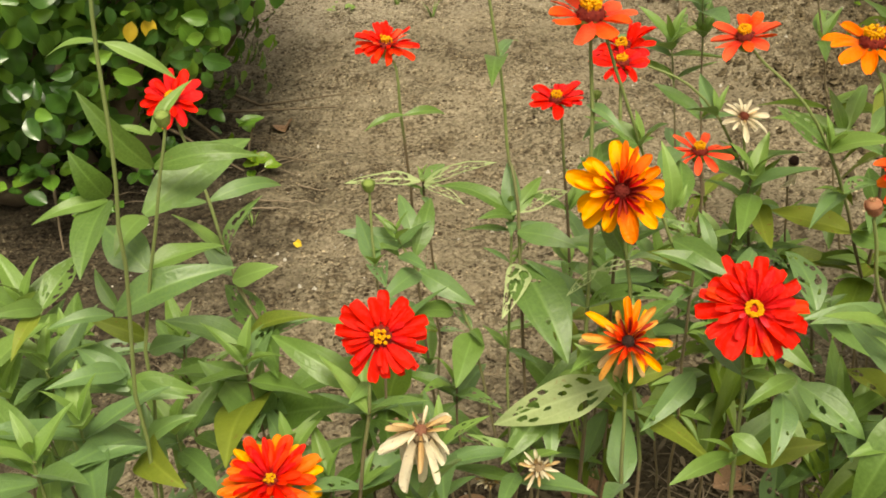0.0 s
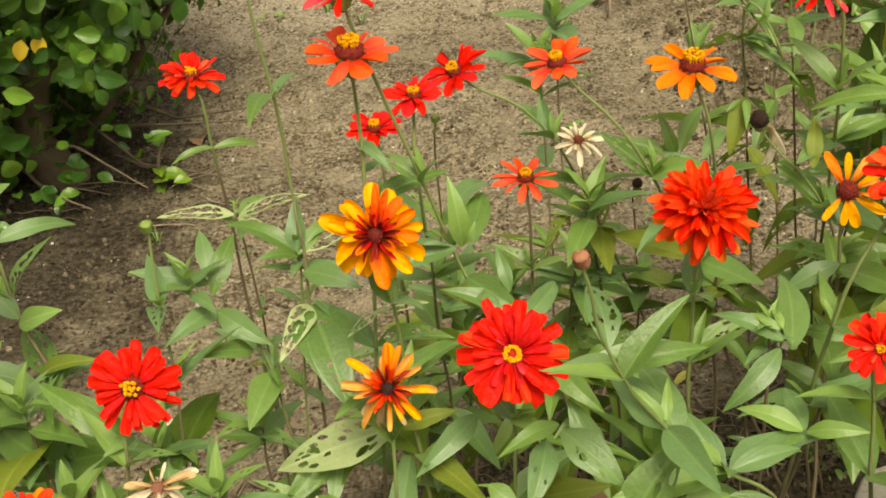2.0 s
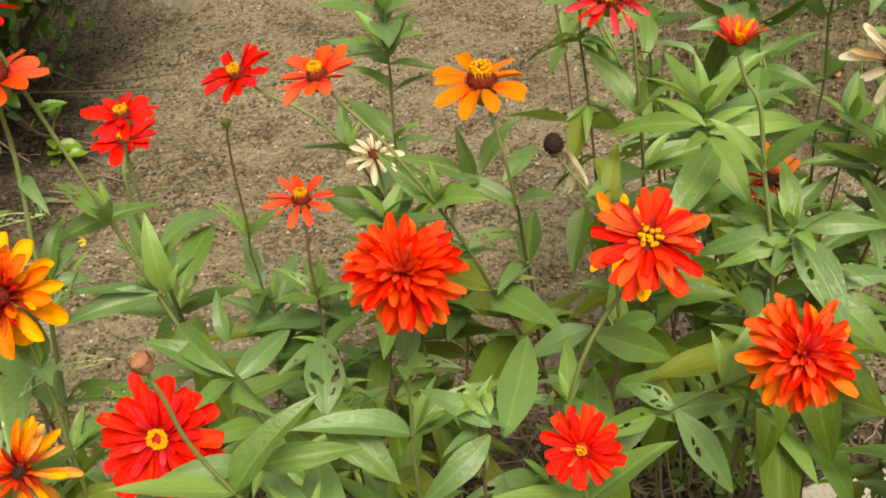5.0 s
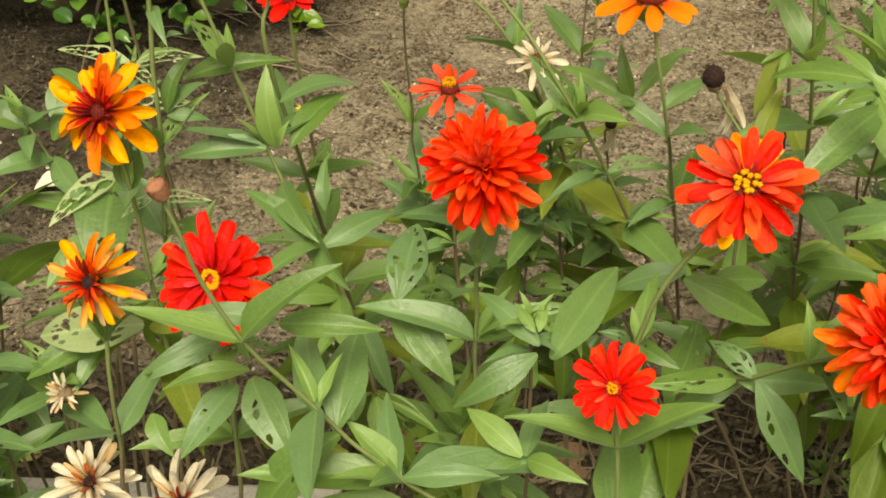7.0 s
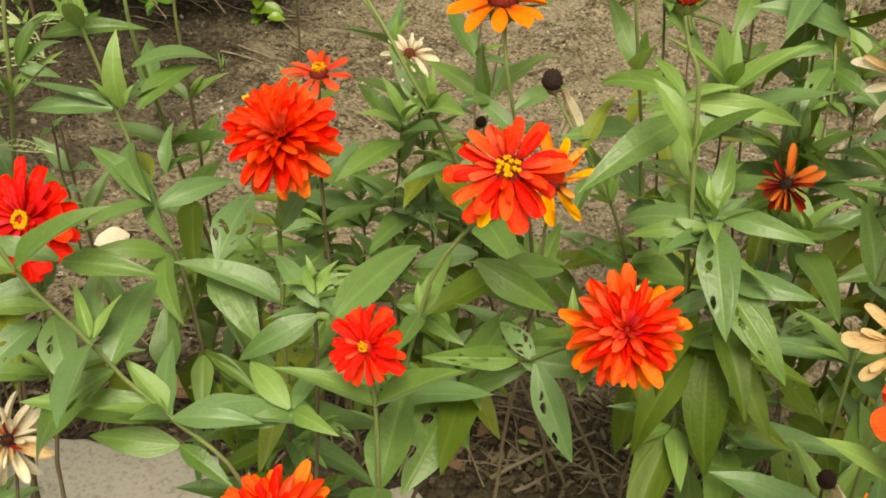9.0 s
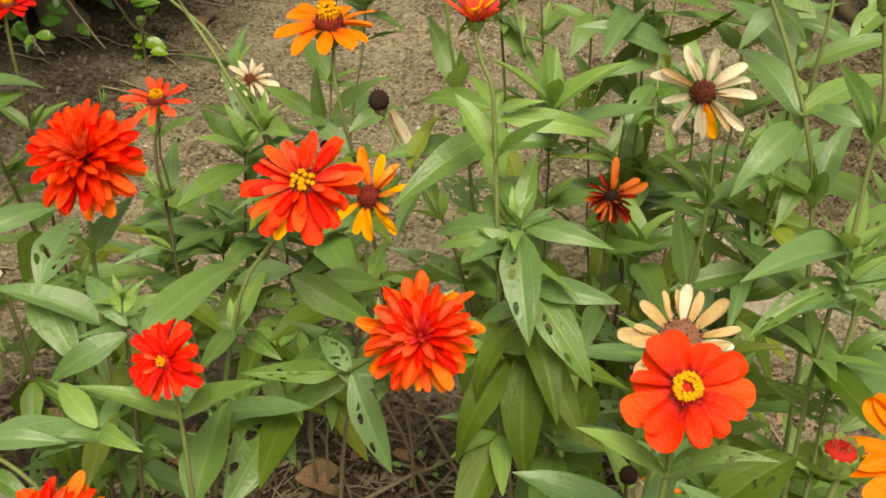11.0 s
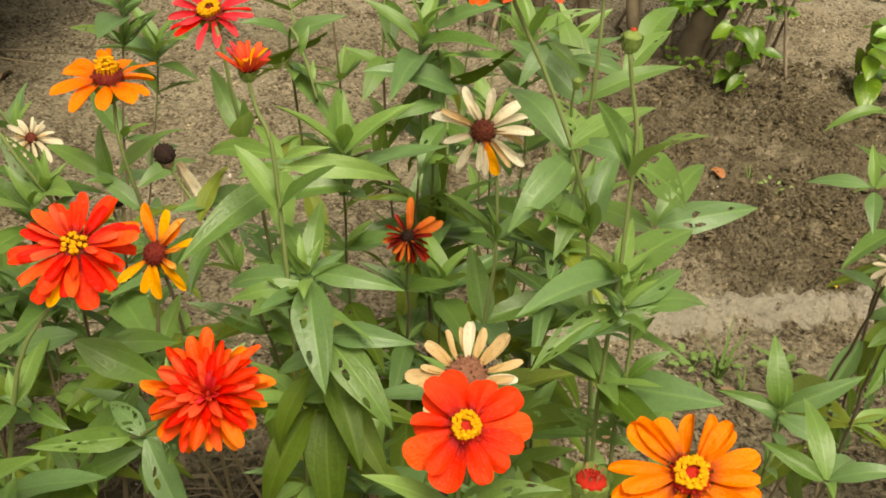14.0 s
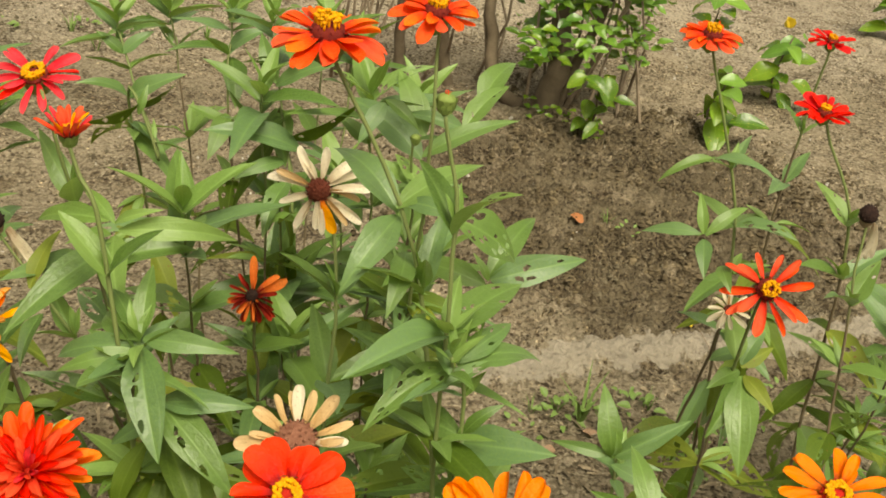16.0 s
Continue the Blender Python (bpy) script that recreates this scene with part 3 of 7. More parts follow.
def disc_mesh(r, kind, rnd):
    """The middle of a bloom: a dome of scales, with a ring of yellow florets where it still flowers."""
    verts, faces, mats = [], [], []
    tall = {"open": 0.6, "ring": 0.5, "column": 1.0, "cone": 1.0, "seed": 1.35}[kind]
    def add(v, f, k):
        o = len(verts)
        verts.extend(v)
        faces.extend(tuple(i + o for i in t) for t in f)
        mats.extend([k] * len(f))
    prof = [(r * 0.75, -0.35 * r), (r, 0.0), (r * 0.95, tall * r * 0.45), (r * 0.7, tall * r * 0.8), (r * 0.25, tall * r)]
    add(*lathe(prof, 12), 0)
    n = 46 if kind in ("seed", "cone") else 26
    for i in range(n):
        k = (i + 0.5) / n
        rad, z = r * (0.15 + 0.9 * math.sqrt(k)), tall * r * (1 - k * 0.9)
        a = i * 2.39996
        d = Vector((math.cos(a) * (0.3 + k), math.sin(a) * (0.3 + k), 1.0 - 0.5 * k)).normalized()
        p = Vector((math.cos(a) * rad * 0.92, math.sin(a) * rad * 0.92, z * 0.95))
        v, f = tube([p - d * r * 0.1, p + d * r * 0.16, p + d * r * 0.26], [r * 0.11, r * 0.09, r * 0.02], 4)
        add(v, f, 0)
    if kind in ("open", "ring", "column"):
        spots = [(0.14, 3), (0.44, 8), (0.60, 6)] if kind == "open" else [(0.40, 11), (0.66, 18)] if kind == "column" else [(0.52, 15), (0.66, 20), (0.78, 24)]
        for q0, m in spots:
            for i in range(m):
                a = 2 * math.pi * (i + rnd.uniform(-0.25, 0.25)) / m
                q = r * (q0 + rnd.uniform(-0.10, 0.10) * (1.6 if kind == "open" else 1.0))
                z = tall * r * (1.0 - 0.35 * q0)
                p = Vector((math.cos(a) * q, math.sin(a) * q, z * 0.8))
                k = 1.0 if kind == "open" else 0.85
                top = Vector((math.cos(a) * q * 0.98, math.sin(a) * q * 0.98, z + r * (rnd.uniform(0.22, 0.48) if kind != "ring" else rnd.uniform(0.16, 0.30)) * (0.5 if q0 < 0.2 else 1.0)))
                add(*tube([p, top], [r * 0.08 * k, r * 0.12 * k], 5), 1)
                for t in range(5):
                    w = a + t * 2 * math.pi / 5 + rnd.uniform(-0.2, 0.2)
                    e = top + Vector((math.cos(w) * r * 0.17 * k, math.sin(w) * r * 0.17 * k, r * rnd.uniform(0.0, 0.12)))
                    add(*tube([top, (top + e) / 2 + Vector((0, 0, r * 0.05)), e], [r * 0.09 * k, r * 0.11 * k, r * 0.06 * k], 4), 1)
    me = mesh_of("disc", verts, faces, CONE_DARK)
    me.materials.append(FLORET)
    me.polygons.foreach_set("material_index", mats)
    return me


def calyx_mesh(r, mat):
    """The green cup of overlapping scales under a bloom."""
    verts, faces = lathe([(r * 0.18, -1.75 * r), (r * 0.50, -1.45 * r), (r * 0.86, -0.9 * r), (r * 1.0, -0.25 * r), (r * 0.6, 0.05 * r)], 12)
    for row, (rad, z) in enumerate(((0.80, -0.95), (0.96, -0.5), (1.02, -0.1))):
        for k in range(10):
            a = 2 * math.pi * (k + 0.5 * row) / 10
            c, s = math.cos(a), math.sin(a)
            o = len(verts)
            for da, dz, dr in ((-0.3, -0.3, 0.0), (0.3, -0.3, 0.0), (0.26, 0.15, 0.07), (0.0, 0.3, 0.1), (-0.26, 0.15, 0.07)):
                verts.append((math.cos(a + da) * r * (rad + dr), math.sin(a + da) * r * (rad + dr), r * (z + dz)))
            faces.append((o, o + 1, o + 2, o + 3, o + 4))
    return mesh_of("calyx", verts, faces, mat)


# Each kind of bloom: rings of (number, length, rise in degrees, petal shape, colours, and for a part ring its middle and half width), size and kind of the middle.
KINDS = {
    "red_toothed": dict(rings=[(17, 1.0, -4, TOOTHED, (RED,)), (15, 0.94, 9, TOOTHED, (RED,)), (9, 0.66, 24, TOOTHED, (RED, CRIMSON))], disc=(0.25, "open"), cone=CONE_DARK),
    "scarlet": dict(rings=[(16, 1.0, -3, TOOTHED, (RED,)), (14, 0.92, 8, TOOTHED, (RED, RED, SCARLET_FIRE)), (13, 0.72, 20, TOOTHED, (RED, CRIMSON)), (9, 0.44, 40, SLIM, (CRIMSON, PINK))], disc=(0.17, "ring"), cone=CONE_RED),
    "crimson": dict(rings=[(11, 1.0, 18, BROAD, (RED, CRIMSON)), (7, 0.82, 30, MEDIUM, (CRIMSON, RED))], disc=(0.235, "column"), cone=CONE_DARK),
    "vermilion": dict(rings=[(1, 0.95, -10, SLIM, (YELLOW,), 92, 6), (2, 1.0, -6, SLIM, (ORANGE_TIP, ORANGE), 255, 35), (14, 1.0, -6, TOOTHED, (SCARLET_FIRE, RED)), (13, 0.92, 10, SLIM, (RED, SCARLET_FIRE, VERMILION)), (9, 0.72, 26, TOOTHED, (RED, SCARLET_FIRE, CORAL)), (5, 0.5, 46, SLIM, (SCARLET_FIRE, CORAL))], disc=(0.25, "open"), cone=CONE_DARK),
    "flame": dict(rings=[(11, 1.0, 2, BROAD, (VERMILION, CORAL)), (9, 0.88, 14, BROAD, (VERMILION, ORANGE_TIP))], disc=(0.29, "column"), cone=CONE_DARK),
    "flame_cup": dict(rings=[(10, 1.0, 16, WIDE, (VERMILION, CORAL))], disc=(0.30, "column"), cone=CONE_DARK),
    "full_flame": dict(rings=[(14, 1.0, -8, SLIM, (ORANGE, ORANGE_TIP, YELLOW)), (14, 0.92, 8, SLIM, (VERMILION, SCARLET_FIRE, ORANGE_TIP)), (13, 0.78, 24, NARROW, (SCARLET_FIRE, RED)), (11, 0.60, 46, NARROW, (SCARLET_FIRE, CRIMSON))],
                       disc=(0.15, "open"), cone=CONE_DARK),
    "small_red": dict(rings=[(14, 1.0, -4, TOOTHED, (RED, SCARLET_FIRE)), (11, 0.86, 12, TOOTHED, (RED,)), (6, 0.52, 36, SLIM, (RED, CORAL))], disc=(0.17, "open"), cone=CONE_RED),
    "full_red": dict(rings=[(15, 1.0, 2, TOOTHED, (RED, SCARLET_FIRE)), (13, 0.9, 14, TOOTHED, (RED, SCARLET_FIRE)), (9, 0.64, 32, SLIM, (RED, CORAL))], disc=(0.24, "open"), cone=CONE_DARK),
    "coral": dict(rings=[(12, 1.0, 16, BROAD, (CORAL, CORAL, VERMILION))], disc=(0.235, "column"), cone=CONE_DARK),
    "coral_slim": dict(rings=[(11, 1.0, 8, SLIM, (CORAL,)), (3, 0.85, 22, SLIM, (CORAL, VERMILION))], disc=(0.24, "column"), cone=CONE_DARK),
    "star": dict(rings=[(10, 1.0, 4, NARROW, (CORAL, VERMILION)), (4, 0.9, 22, NARROW, (CORAL,))], disc=(0.25, "column"), cone=CONE_DARK),
    "pink": dict(rings=[(13, 1.0, 6, NARROW, (PINK, PINK, RED)), (4, 0.85, 20, NARROW, (PINK,))], disc=(0.27, "ring"), cone=CONE_DARK),
    "scarlet_broad": dict(rings=[(10, 1.0, 1, WIDE, (SCARLET_FIRE, SCARLET_FIRE, VERMILION)), (7, 0.88, 10, BROAD, (SCARLET_FIRE,))], disc=(0.265, "ring"), cone=CONE_RED),
    "orange": dict(rings=[(11, 1.0, 10, BROAD, (ORANGE,))], disc=(0.29, "column"), cone=CONE_DARK),
    "orange_flat": dict(rings=[(14, 1.0, 7, MEDIUM, (ORANGE_FOOT,)), (5, 0.9, 15, MEDIUM, (ORANGE_FOOT,))], disc=(0.265, "ring"), cone=CONE_RED),
    "yellow": dict(rings=[(12, 1.0, -10, SPOON, (YELLOW,)), (10, 0.92, 6, SPOON, (YELLOW, YELLOW, ORANGE)), (9, 0.62, 28, SPOON, (ORANGE_TIP, YELLOW, ORANGE)),
                          (17, 0.52, 44, CURLED, (CRIMSON, MAROON, MAROON)), (13, 0.44, 66, CURLED, (MAROON, CRIMSON)), (3, 0.98, 22, NARROW, (ORANGE, ORANGE_TIP, ORANGE), 268, 24)], disc=(0.17, "cone"), cone=CONE_DARK),
    "yellow_plain": dict(rings=[(4, 1.0, 14, SLIM, (YELLOW, ORANGE), 255, 55), (4, 0.95, -6, SLIM, (YELLOW,), 100, 60), (3, 0.9, 30, CURLED, (AMBER, RUST), 200, 60)], disc=(0.25, "cone"), cone=CONE_DARK),
    "fading": dict(rings=[(10, 0.94, -20, FADED, (AMBER, AMBER, TAN)), (8, 0.92, 2, FADED, (AMBER, YELLOW, ORANGE)), (7, 0.66, 28, FADED, (YELLOW, AMBER, ORANGE)), (8, 0.55, 42, CURLED, (VERMILION, ORANGE, MAROON)), (16, 0.52, 54, CURLED, (MAROON, MAROON, VERMILION)), (3, 0.98, 26, FADED, (ORANGE, AMBER), 268, 28)],
                   disc=(0.16, "cone"), cone=CONE_BROWN),
    "double": dict(rings=[(11, 1.0, -42, SLIM, (ORANGE_TIP, ORANGE)), (13, 1.02, -20, SLIM, (ORANGE_TIP, VERMILION)), (15, 1.0, -2, NARROW, (VERMILION, SCARLET_FIRE)), (17, 0.95, 13, CHANNEL, (SCARLET_FIRE, RED)),
                          (17, 0.86, 28, CHANNEL, (SCARLET_FIRE, VERMILION)), (16, 0.75, 43, CHANNEL, (SCARLET_FIRE, RED)), (13, 0.62, 59, CHANNEL, (SCARLET_FIRE, CORAL)), (9, 0.50, 77, CHANNEL, (CORAL, SCARLET_FIRE))], disc=(0.06, "cone"), cone=CONE_RED),
    "double_orange": dict(rings=[(13, 1.0, -16, NARROW, (ORANGE_TIP, ORANGE)), (14, 1.0, 0, NARROW, (ORANGE_TIP, VERMILION)), (16, 0.90, 13, CHANNEL, (SCARLET_FIRE, VERMILION)),
                                 (16, 0.78, 27, CHANNEL, (RED, SCARLET_FIRE, CORAL)), (14, 0.62, 45, CHANNEL, (RED, CORAL)), (10, 0.44, 68, CHANNEL, (PINK, CORAL))], disc=(0.06, "cone"), cone=CONE_RED),
    "cream": dict(rings=[(9, 1.0, 2, NARROW, (CREAM,)), (9, 0.95, -8, CURLED, (CREAM, CREAM, TAN)), (1, 0.85, -4, SLIM, (YELLOW,), 128, 8)], disc=(0.225, "cone"), cone=CONE_MAROON),
    "cream_small": dict(rings=[(11, 1.0, 2, NARROW, (CREAM,)), (7, 0.9, 20, CURLED, (CREAM,)), (6, 0.6, 38, CURLED, (TAN, CREAM))], disc=(0.20, "cone"), cone=CONE_MAROON),
    "tan": dict(rings=[(14, 1.0, 20, SLIM, (TAN,)), (8, 0.97, 6, SLIM, (TAN, TAN, CREAM))], disc=(0.33, "cone"), cone=CONE_RUSSET),
    "withered": dict(rings=[(10, 1.0, -66, CURLED, (CREAM,)), (9, 0.92, -48, CURLED, (CREAM, CREAM, TAN)), (6, 0.7, -18, CURLED, (CREAM, TAN)), (7, 0.4, 30, CURLED, (CREAM, TAN))], disc=(0.10, "cone"), cone=CONE_RUSSET),
    "shaggy": dict(rings=[(9, 1.0, -14, NARROW, (CREAM,)), (8, 0.98, 8, NARROW, (CREAM, CREAM, TAN)), (8, 0.85, 24, CURLED, (CREAM,)), (10, 0.58, 44, CURLED, (CREAM, TAN)), (9, 0.42, 62, CURLED, (TAN, RUST, MAROON))], disc=(0.14, "cone"), cone=CONE_BROWN),
    "rust": dict(rings=[(3, 1.3, 10, NARROW, (RUST, RUST, TAN), 254, 42), (14, 1.1, -46, CURLED, (RUST, MAROON, MAROON), 90, 75), (12, 0.85, -6, CURLED, (RUST, MAROON, MAROON), 90, 130), (9, 0.55, 40, CURLED, (MAROON, RUST))], disc=(0.22, "cone"), cone=CONE_BROWN),
    "half_open": dict(rings=[(14, 1.0, 54, NARROW, (PINK, CORAL, CORAL)), (9, 0.8, 66, NARROW, (CORAL, YELLOW))], disc=(0.26, "open"), cone=CONE_DARK),
}


def bloom(parent, at, face, size, kind, rnd):
    """A flower head under its plant; at and face in the plant's own space."""
    spec = KINDS[kind]
    r = size / 2
    z = Vector(face).normalized()
    x = z.cross(Vector((0.2, 0.97, 0.1))).normalized()
    spin = 0.0 if any(len(ring) > 5 for ring in spec["rings"]) else rnd.uniform(0, 6.28)
    turn = Matrix((x, z.cross(x), z)).transposed().to_4x4() @ Matrix.Rotation(spin, 4, "Z")
    dr = spec["disc"][0] * r
    # the given point is the crown of the middle; the petals sit lower
    sink = {"open": 0.7, "ring": 0.7, "column": 1.0, "cone": 0.8}[spec["disc"][1]] * dr
    at = Vector(at) - z * max(sink, 0.28 * r if kind.startswith("double") else 0.0)
    dry = kind in ("cream", "cream_small", "tan", "withered", "shaggy", "rust")
    head = part("flower_head", calyx_mesh(max(dr, 0.16 * r) * 1.05, CALYX_DRY if dry else CALYX), parent, Matrix.Translation(at) @ turn)
    disc = disc_mesh(dr, spec["disc"][1], rnd)
    disc.materials[0] = spec["cone"]
    part("disc", disc, head)
    for level, (n, length, rise, shapes, colours, *arc) in enumerate(spec["rings"]):
        off = rnd.uniform(0, 1)
        for k in range(n):
            if rnd.random() < (0.03 if not dry else 0.12) and n > 10:
                continue
            a = 2 * math.pi * (k + off + rnd.uniform(-0.16, 0.16)) / n
            if arc:
                a = radians(arc[0] + arc[1] * (2 * (k + rnd.uniform(0.2, 0.8)) / n - 1))
            e = radians(rise + rnd.uniform(-10, 10) * (2.0 if dry else 1))
            d = Vector((math.cos(a) * math.cos(e), math.sin(a) * math.cos(e), math.sin(e)))
            up = Vector((-math.cos(a) * math.sin(e), -math.sin(a) * math.sin(e), math.cos(e)))
            foot = Vector((math.cos(a), math.sin(a), 0)) * dr * 0.8 + Vector((0, 0, dr * 0.18 * level))
            L = r * length * rnd.uniform(0.70 if dry else 0.82, 1.08) - dr * 0.7
            wide = rnd.uniform(0.82, 1.15)
            m = Matrix.Translation(foot) @ frame_of(d, up) @ Matrix.Rotation(rnd.gauss(0, 0.30), 4, "Y") @ Matrix.Diagonal((L * wide, L, L, 1))
            part("petal", rnd.choice(shapes), head, m, rnd.choice(colours))
    return head


def seed_head(parent, at, face, size, cone, rnd, skirt=False, tuft=False):
    z = Vector(face).normalized()
    x = z.cross(Vector((0.2, 0.97, 0.1))).normalized()
    turn = Matrix((x, z.cross(x), z)).transposed().to_4x4()
    head = part("seed_head", calyx_mesh(size * 0.3, CALYX_DRY), parent, Matrix.Translation(at) @ turn)
    disc = disc_mesh(size * (0.3 if tuft else 0.4), "seed", rnd)
    disc.materials[0] = cone
    part("disc", disc, head)
    if tuft:
        for k in range(22):
            a, e = k * 2.4, radians(rnd.uniform(15, 80))
            d = Vector((math.cos(a) * math.cos(e), math.sin(a) * math.cos(e), math.sin(e)))
            part("petal", rnd.choice(CURLED), head, Matrix.Translation(d * size * 0.2) @ frame_of(d, (-math.cos(a), -math.sin(a), 1)) @ Matrix.Scale(size * rnd.uniform(0.45, 0.75), 4), CREAM if k % 3 else TAN)
    if skirt:
        for k in range(4):
            a = rnd.uniform(-0.9, 0.9) + math.pi
            d = Vector((0.3 * math.cos(a), 0.3 * math.sin(a), -1))
            part("petal", rnd.choice(CURLED), head, Matrix.Translation((math.cos(a) * size * 0.4, math.sin(a) * size * 0.4, -size * 0.3))
                 @ frame_of(d, (math.cos(a), math.sin(a), 0.3)) @ Matrix.Scale(size * 1.9, 4), CREAM)
    return head


def bud(parent, at, face, size, rnd, tip=None, crown=None, husk=CALYX):
    z = Vector(face).normalized()
    x = z.cross(Vector((0.2, 0.97, 0.1))).normalized()
    turn = Matrix((x, z.cross(x), z)).transposed().to_4x4()
    head = part("bud", calyx_mesh(size * 0.5, husk), parent, Matrix.Translation(at) @ turn)
    part("bud_tip", mesh_of("bud_tip", *lathe([(size * 0.49, -0.1 * size), (size * 0.46, 0.1 * size), (size * 0.3, 0.26 * size), (size * 0.06, 0.34 * size)] if not tip else [(size * 0.44, -0.1 * size), (size * 0.36, 0.02 * size), (size * 0.2, 0.05 * size), (size * 0.06, 0.06 * size)], 10), husk if not tip else CONE_RED), head)
    if tip:
        for k in range(16):
            a, rim = k * 0.79, 0.22 if k < 10 else 0.08
            d = Vector((0.25 * math.cos(a), 0.25 * math.sin(a), 1))
            part("petal", SLIM[k % 8], head, Matrix.Translation((math.cos(a) * size * rim, math.sin(a) * size * rim, 0.05 * size))
                 @ frame_of(d, (-math.cos(a), -math.sin(a), 0.3)) @ Matrix.Scale(size * (0.24 if k < 10 else 0.16), 4), HUSK if k < 10 else tip)
    if crown:
        for k in range(9):
            a = k * 0.7
            d = Vector((0.2 * math.cos(a), 0.2 * math.sin(a), 1))
            part("petal", SLIM[k % 8], head, Matrix.Translation((math.cos(a) * size * 0.11, math.sin(a) * size * 0.11, 0.27 * size))
                 @ frame_of(d, (-math.cos(a), -math.sin(a), 0.3)) @ Matrix.Scale(size * 0.20, 4), crown)
    return head


def leaf(parent, foot, d, up, length, rnd, mat=LEAF, holed=0.3):
    me = rnd.choice(HOLED) if rnd.random() < holed else rnd.choice(LEAVES)
    w = rnd.uniform(0.80, 1.08)
    return part("leaf", me, parent, Matrix.Translation(foot) @ frame_of(d, up) @ Matrix.Diagonal((length * w, length, length, 1)), mat)


def leaf_at(plant, foot, tip, wide=1.0, mat=LEAF, holes=0):
    """A leaf of this plant from foot to tip, both in metres of the place."""
    rnd = random.Random(int(foot[0] * 9000 + tip[2] * 7000 + tip[1] * 5000))
    a, b = Vector(foot) - plant.location, Vector(tip) - plant.location
    d = b - a
    L = d.length
    shapes = ARCHED if not holes else ARCHED_FEW if holes < 5 else ARCHED_MANY if holes < 20 else LACY
    up = Vector((rnd.uniform(-0.35, 0.35), -0.55 + rnd.uniform(-0.3, 0.3), 0.8)) - d * (0.25 / L)
    m = Matrix.Translation(a) @ frame_of(d, up) @ Matrix.Diagonal((L * wide * 0.86, L, L * 0.9, 1))
    return part("leaf", rnd.choice(shapes), plant, m, mat)


def smooth_run(points, steps):
    """Points along a smooth line through the given ones."""
    p = [points[0] * 2 - points[1]] + list(points) + [points[-1] * 2 - points[-2]]
    out = []
    for i in range(1, len(p) - 2):
        for k in range(steps):
            t = k / steps
            out.append(0.5 * ((2 * p[i]) + (p[i + 1] - p[i - 1]) * t + (2 * p[i - 1] - 5 * p[i] + 4 * p[i + 1] - p[i + 2]) * t * t
                              + (3 * p[i] - p[i - 1] - 3 * p[i + 1] + p[i + 2]) * t ** 3))
    out.append(points[-1])
    return out


def path_edge(x):
    """The far side of the concrete edging."""
    return 0.885 + 0.31 * x


# where the lower stalks have shed their leaves: x, y and z ranges of the leaf nodes
SHED = ((-0.02, 0.205, 0.50, 0.735, 0.0, 0.436), (0.40, 0.47, 0.70, 0.79, 0.0, 0.43))
plants = 0


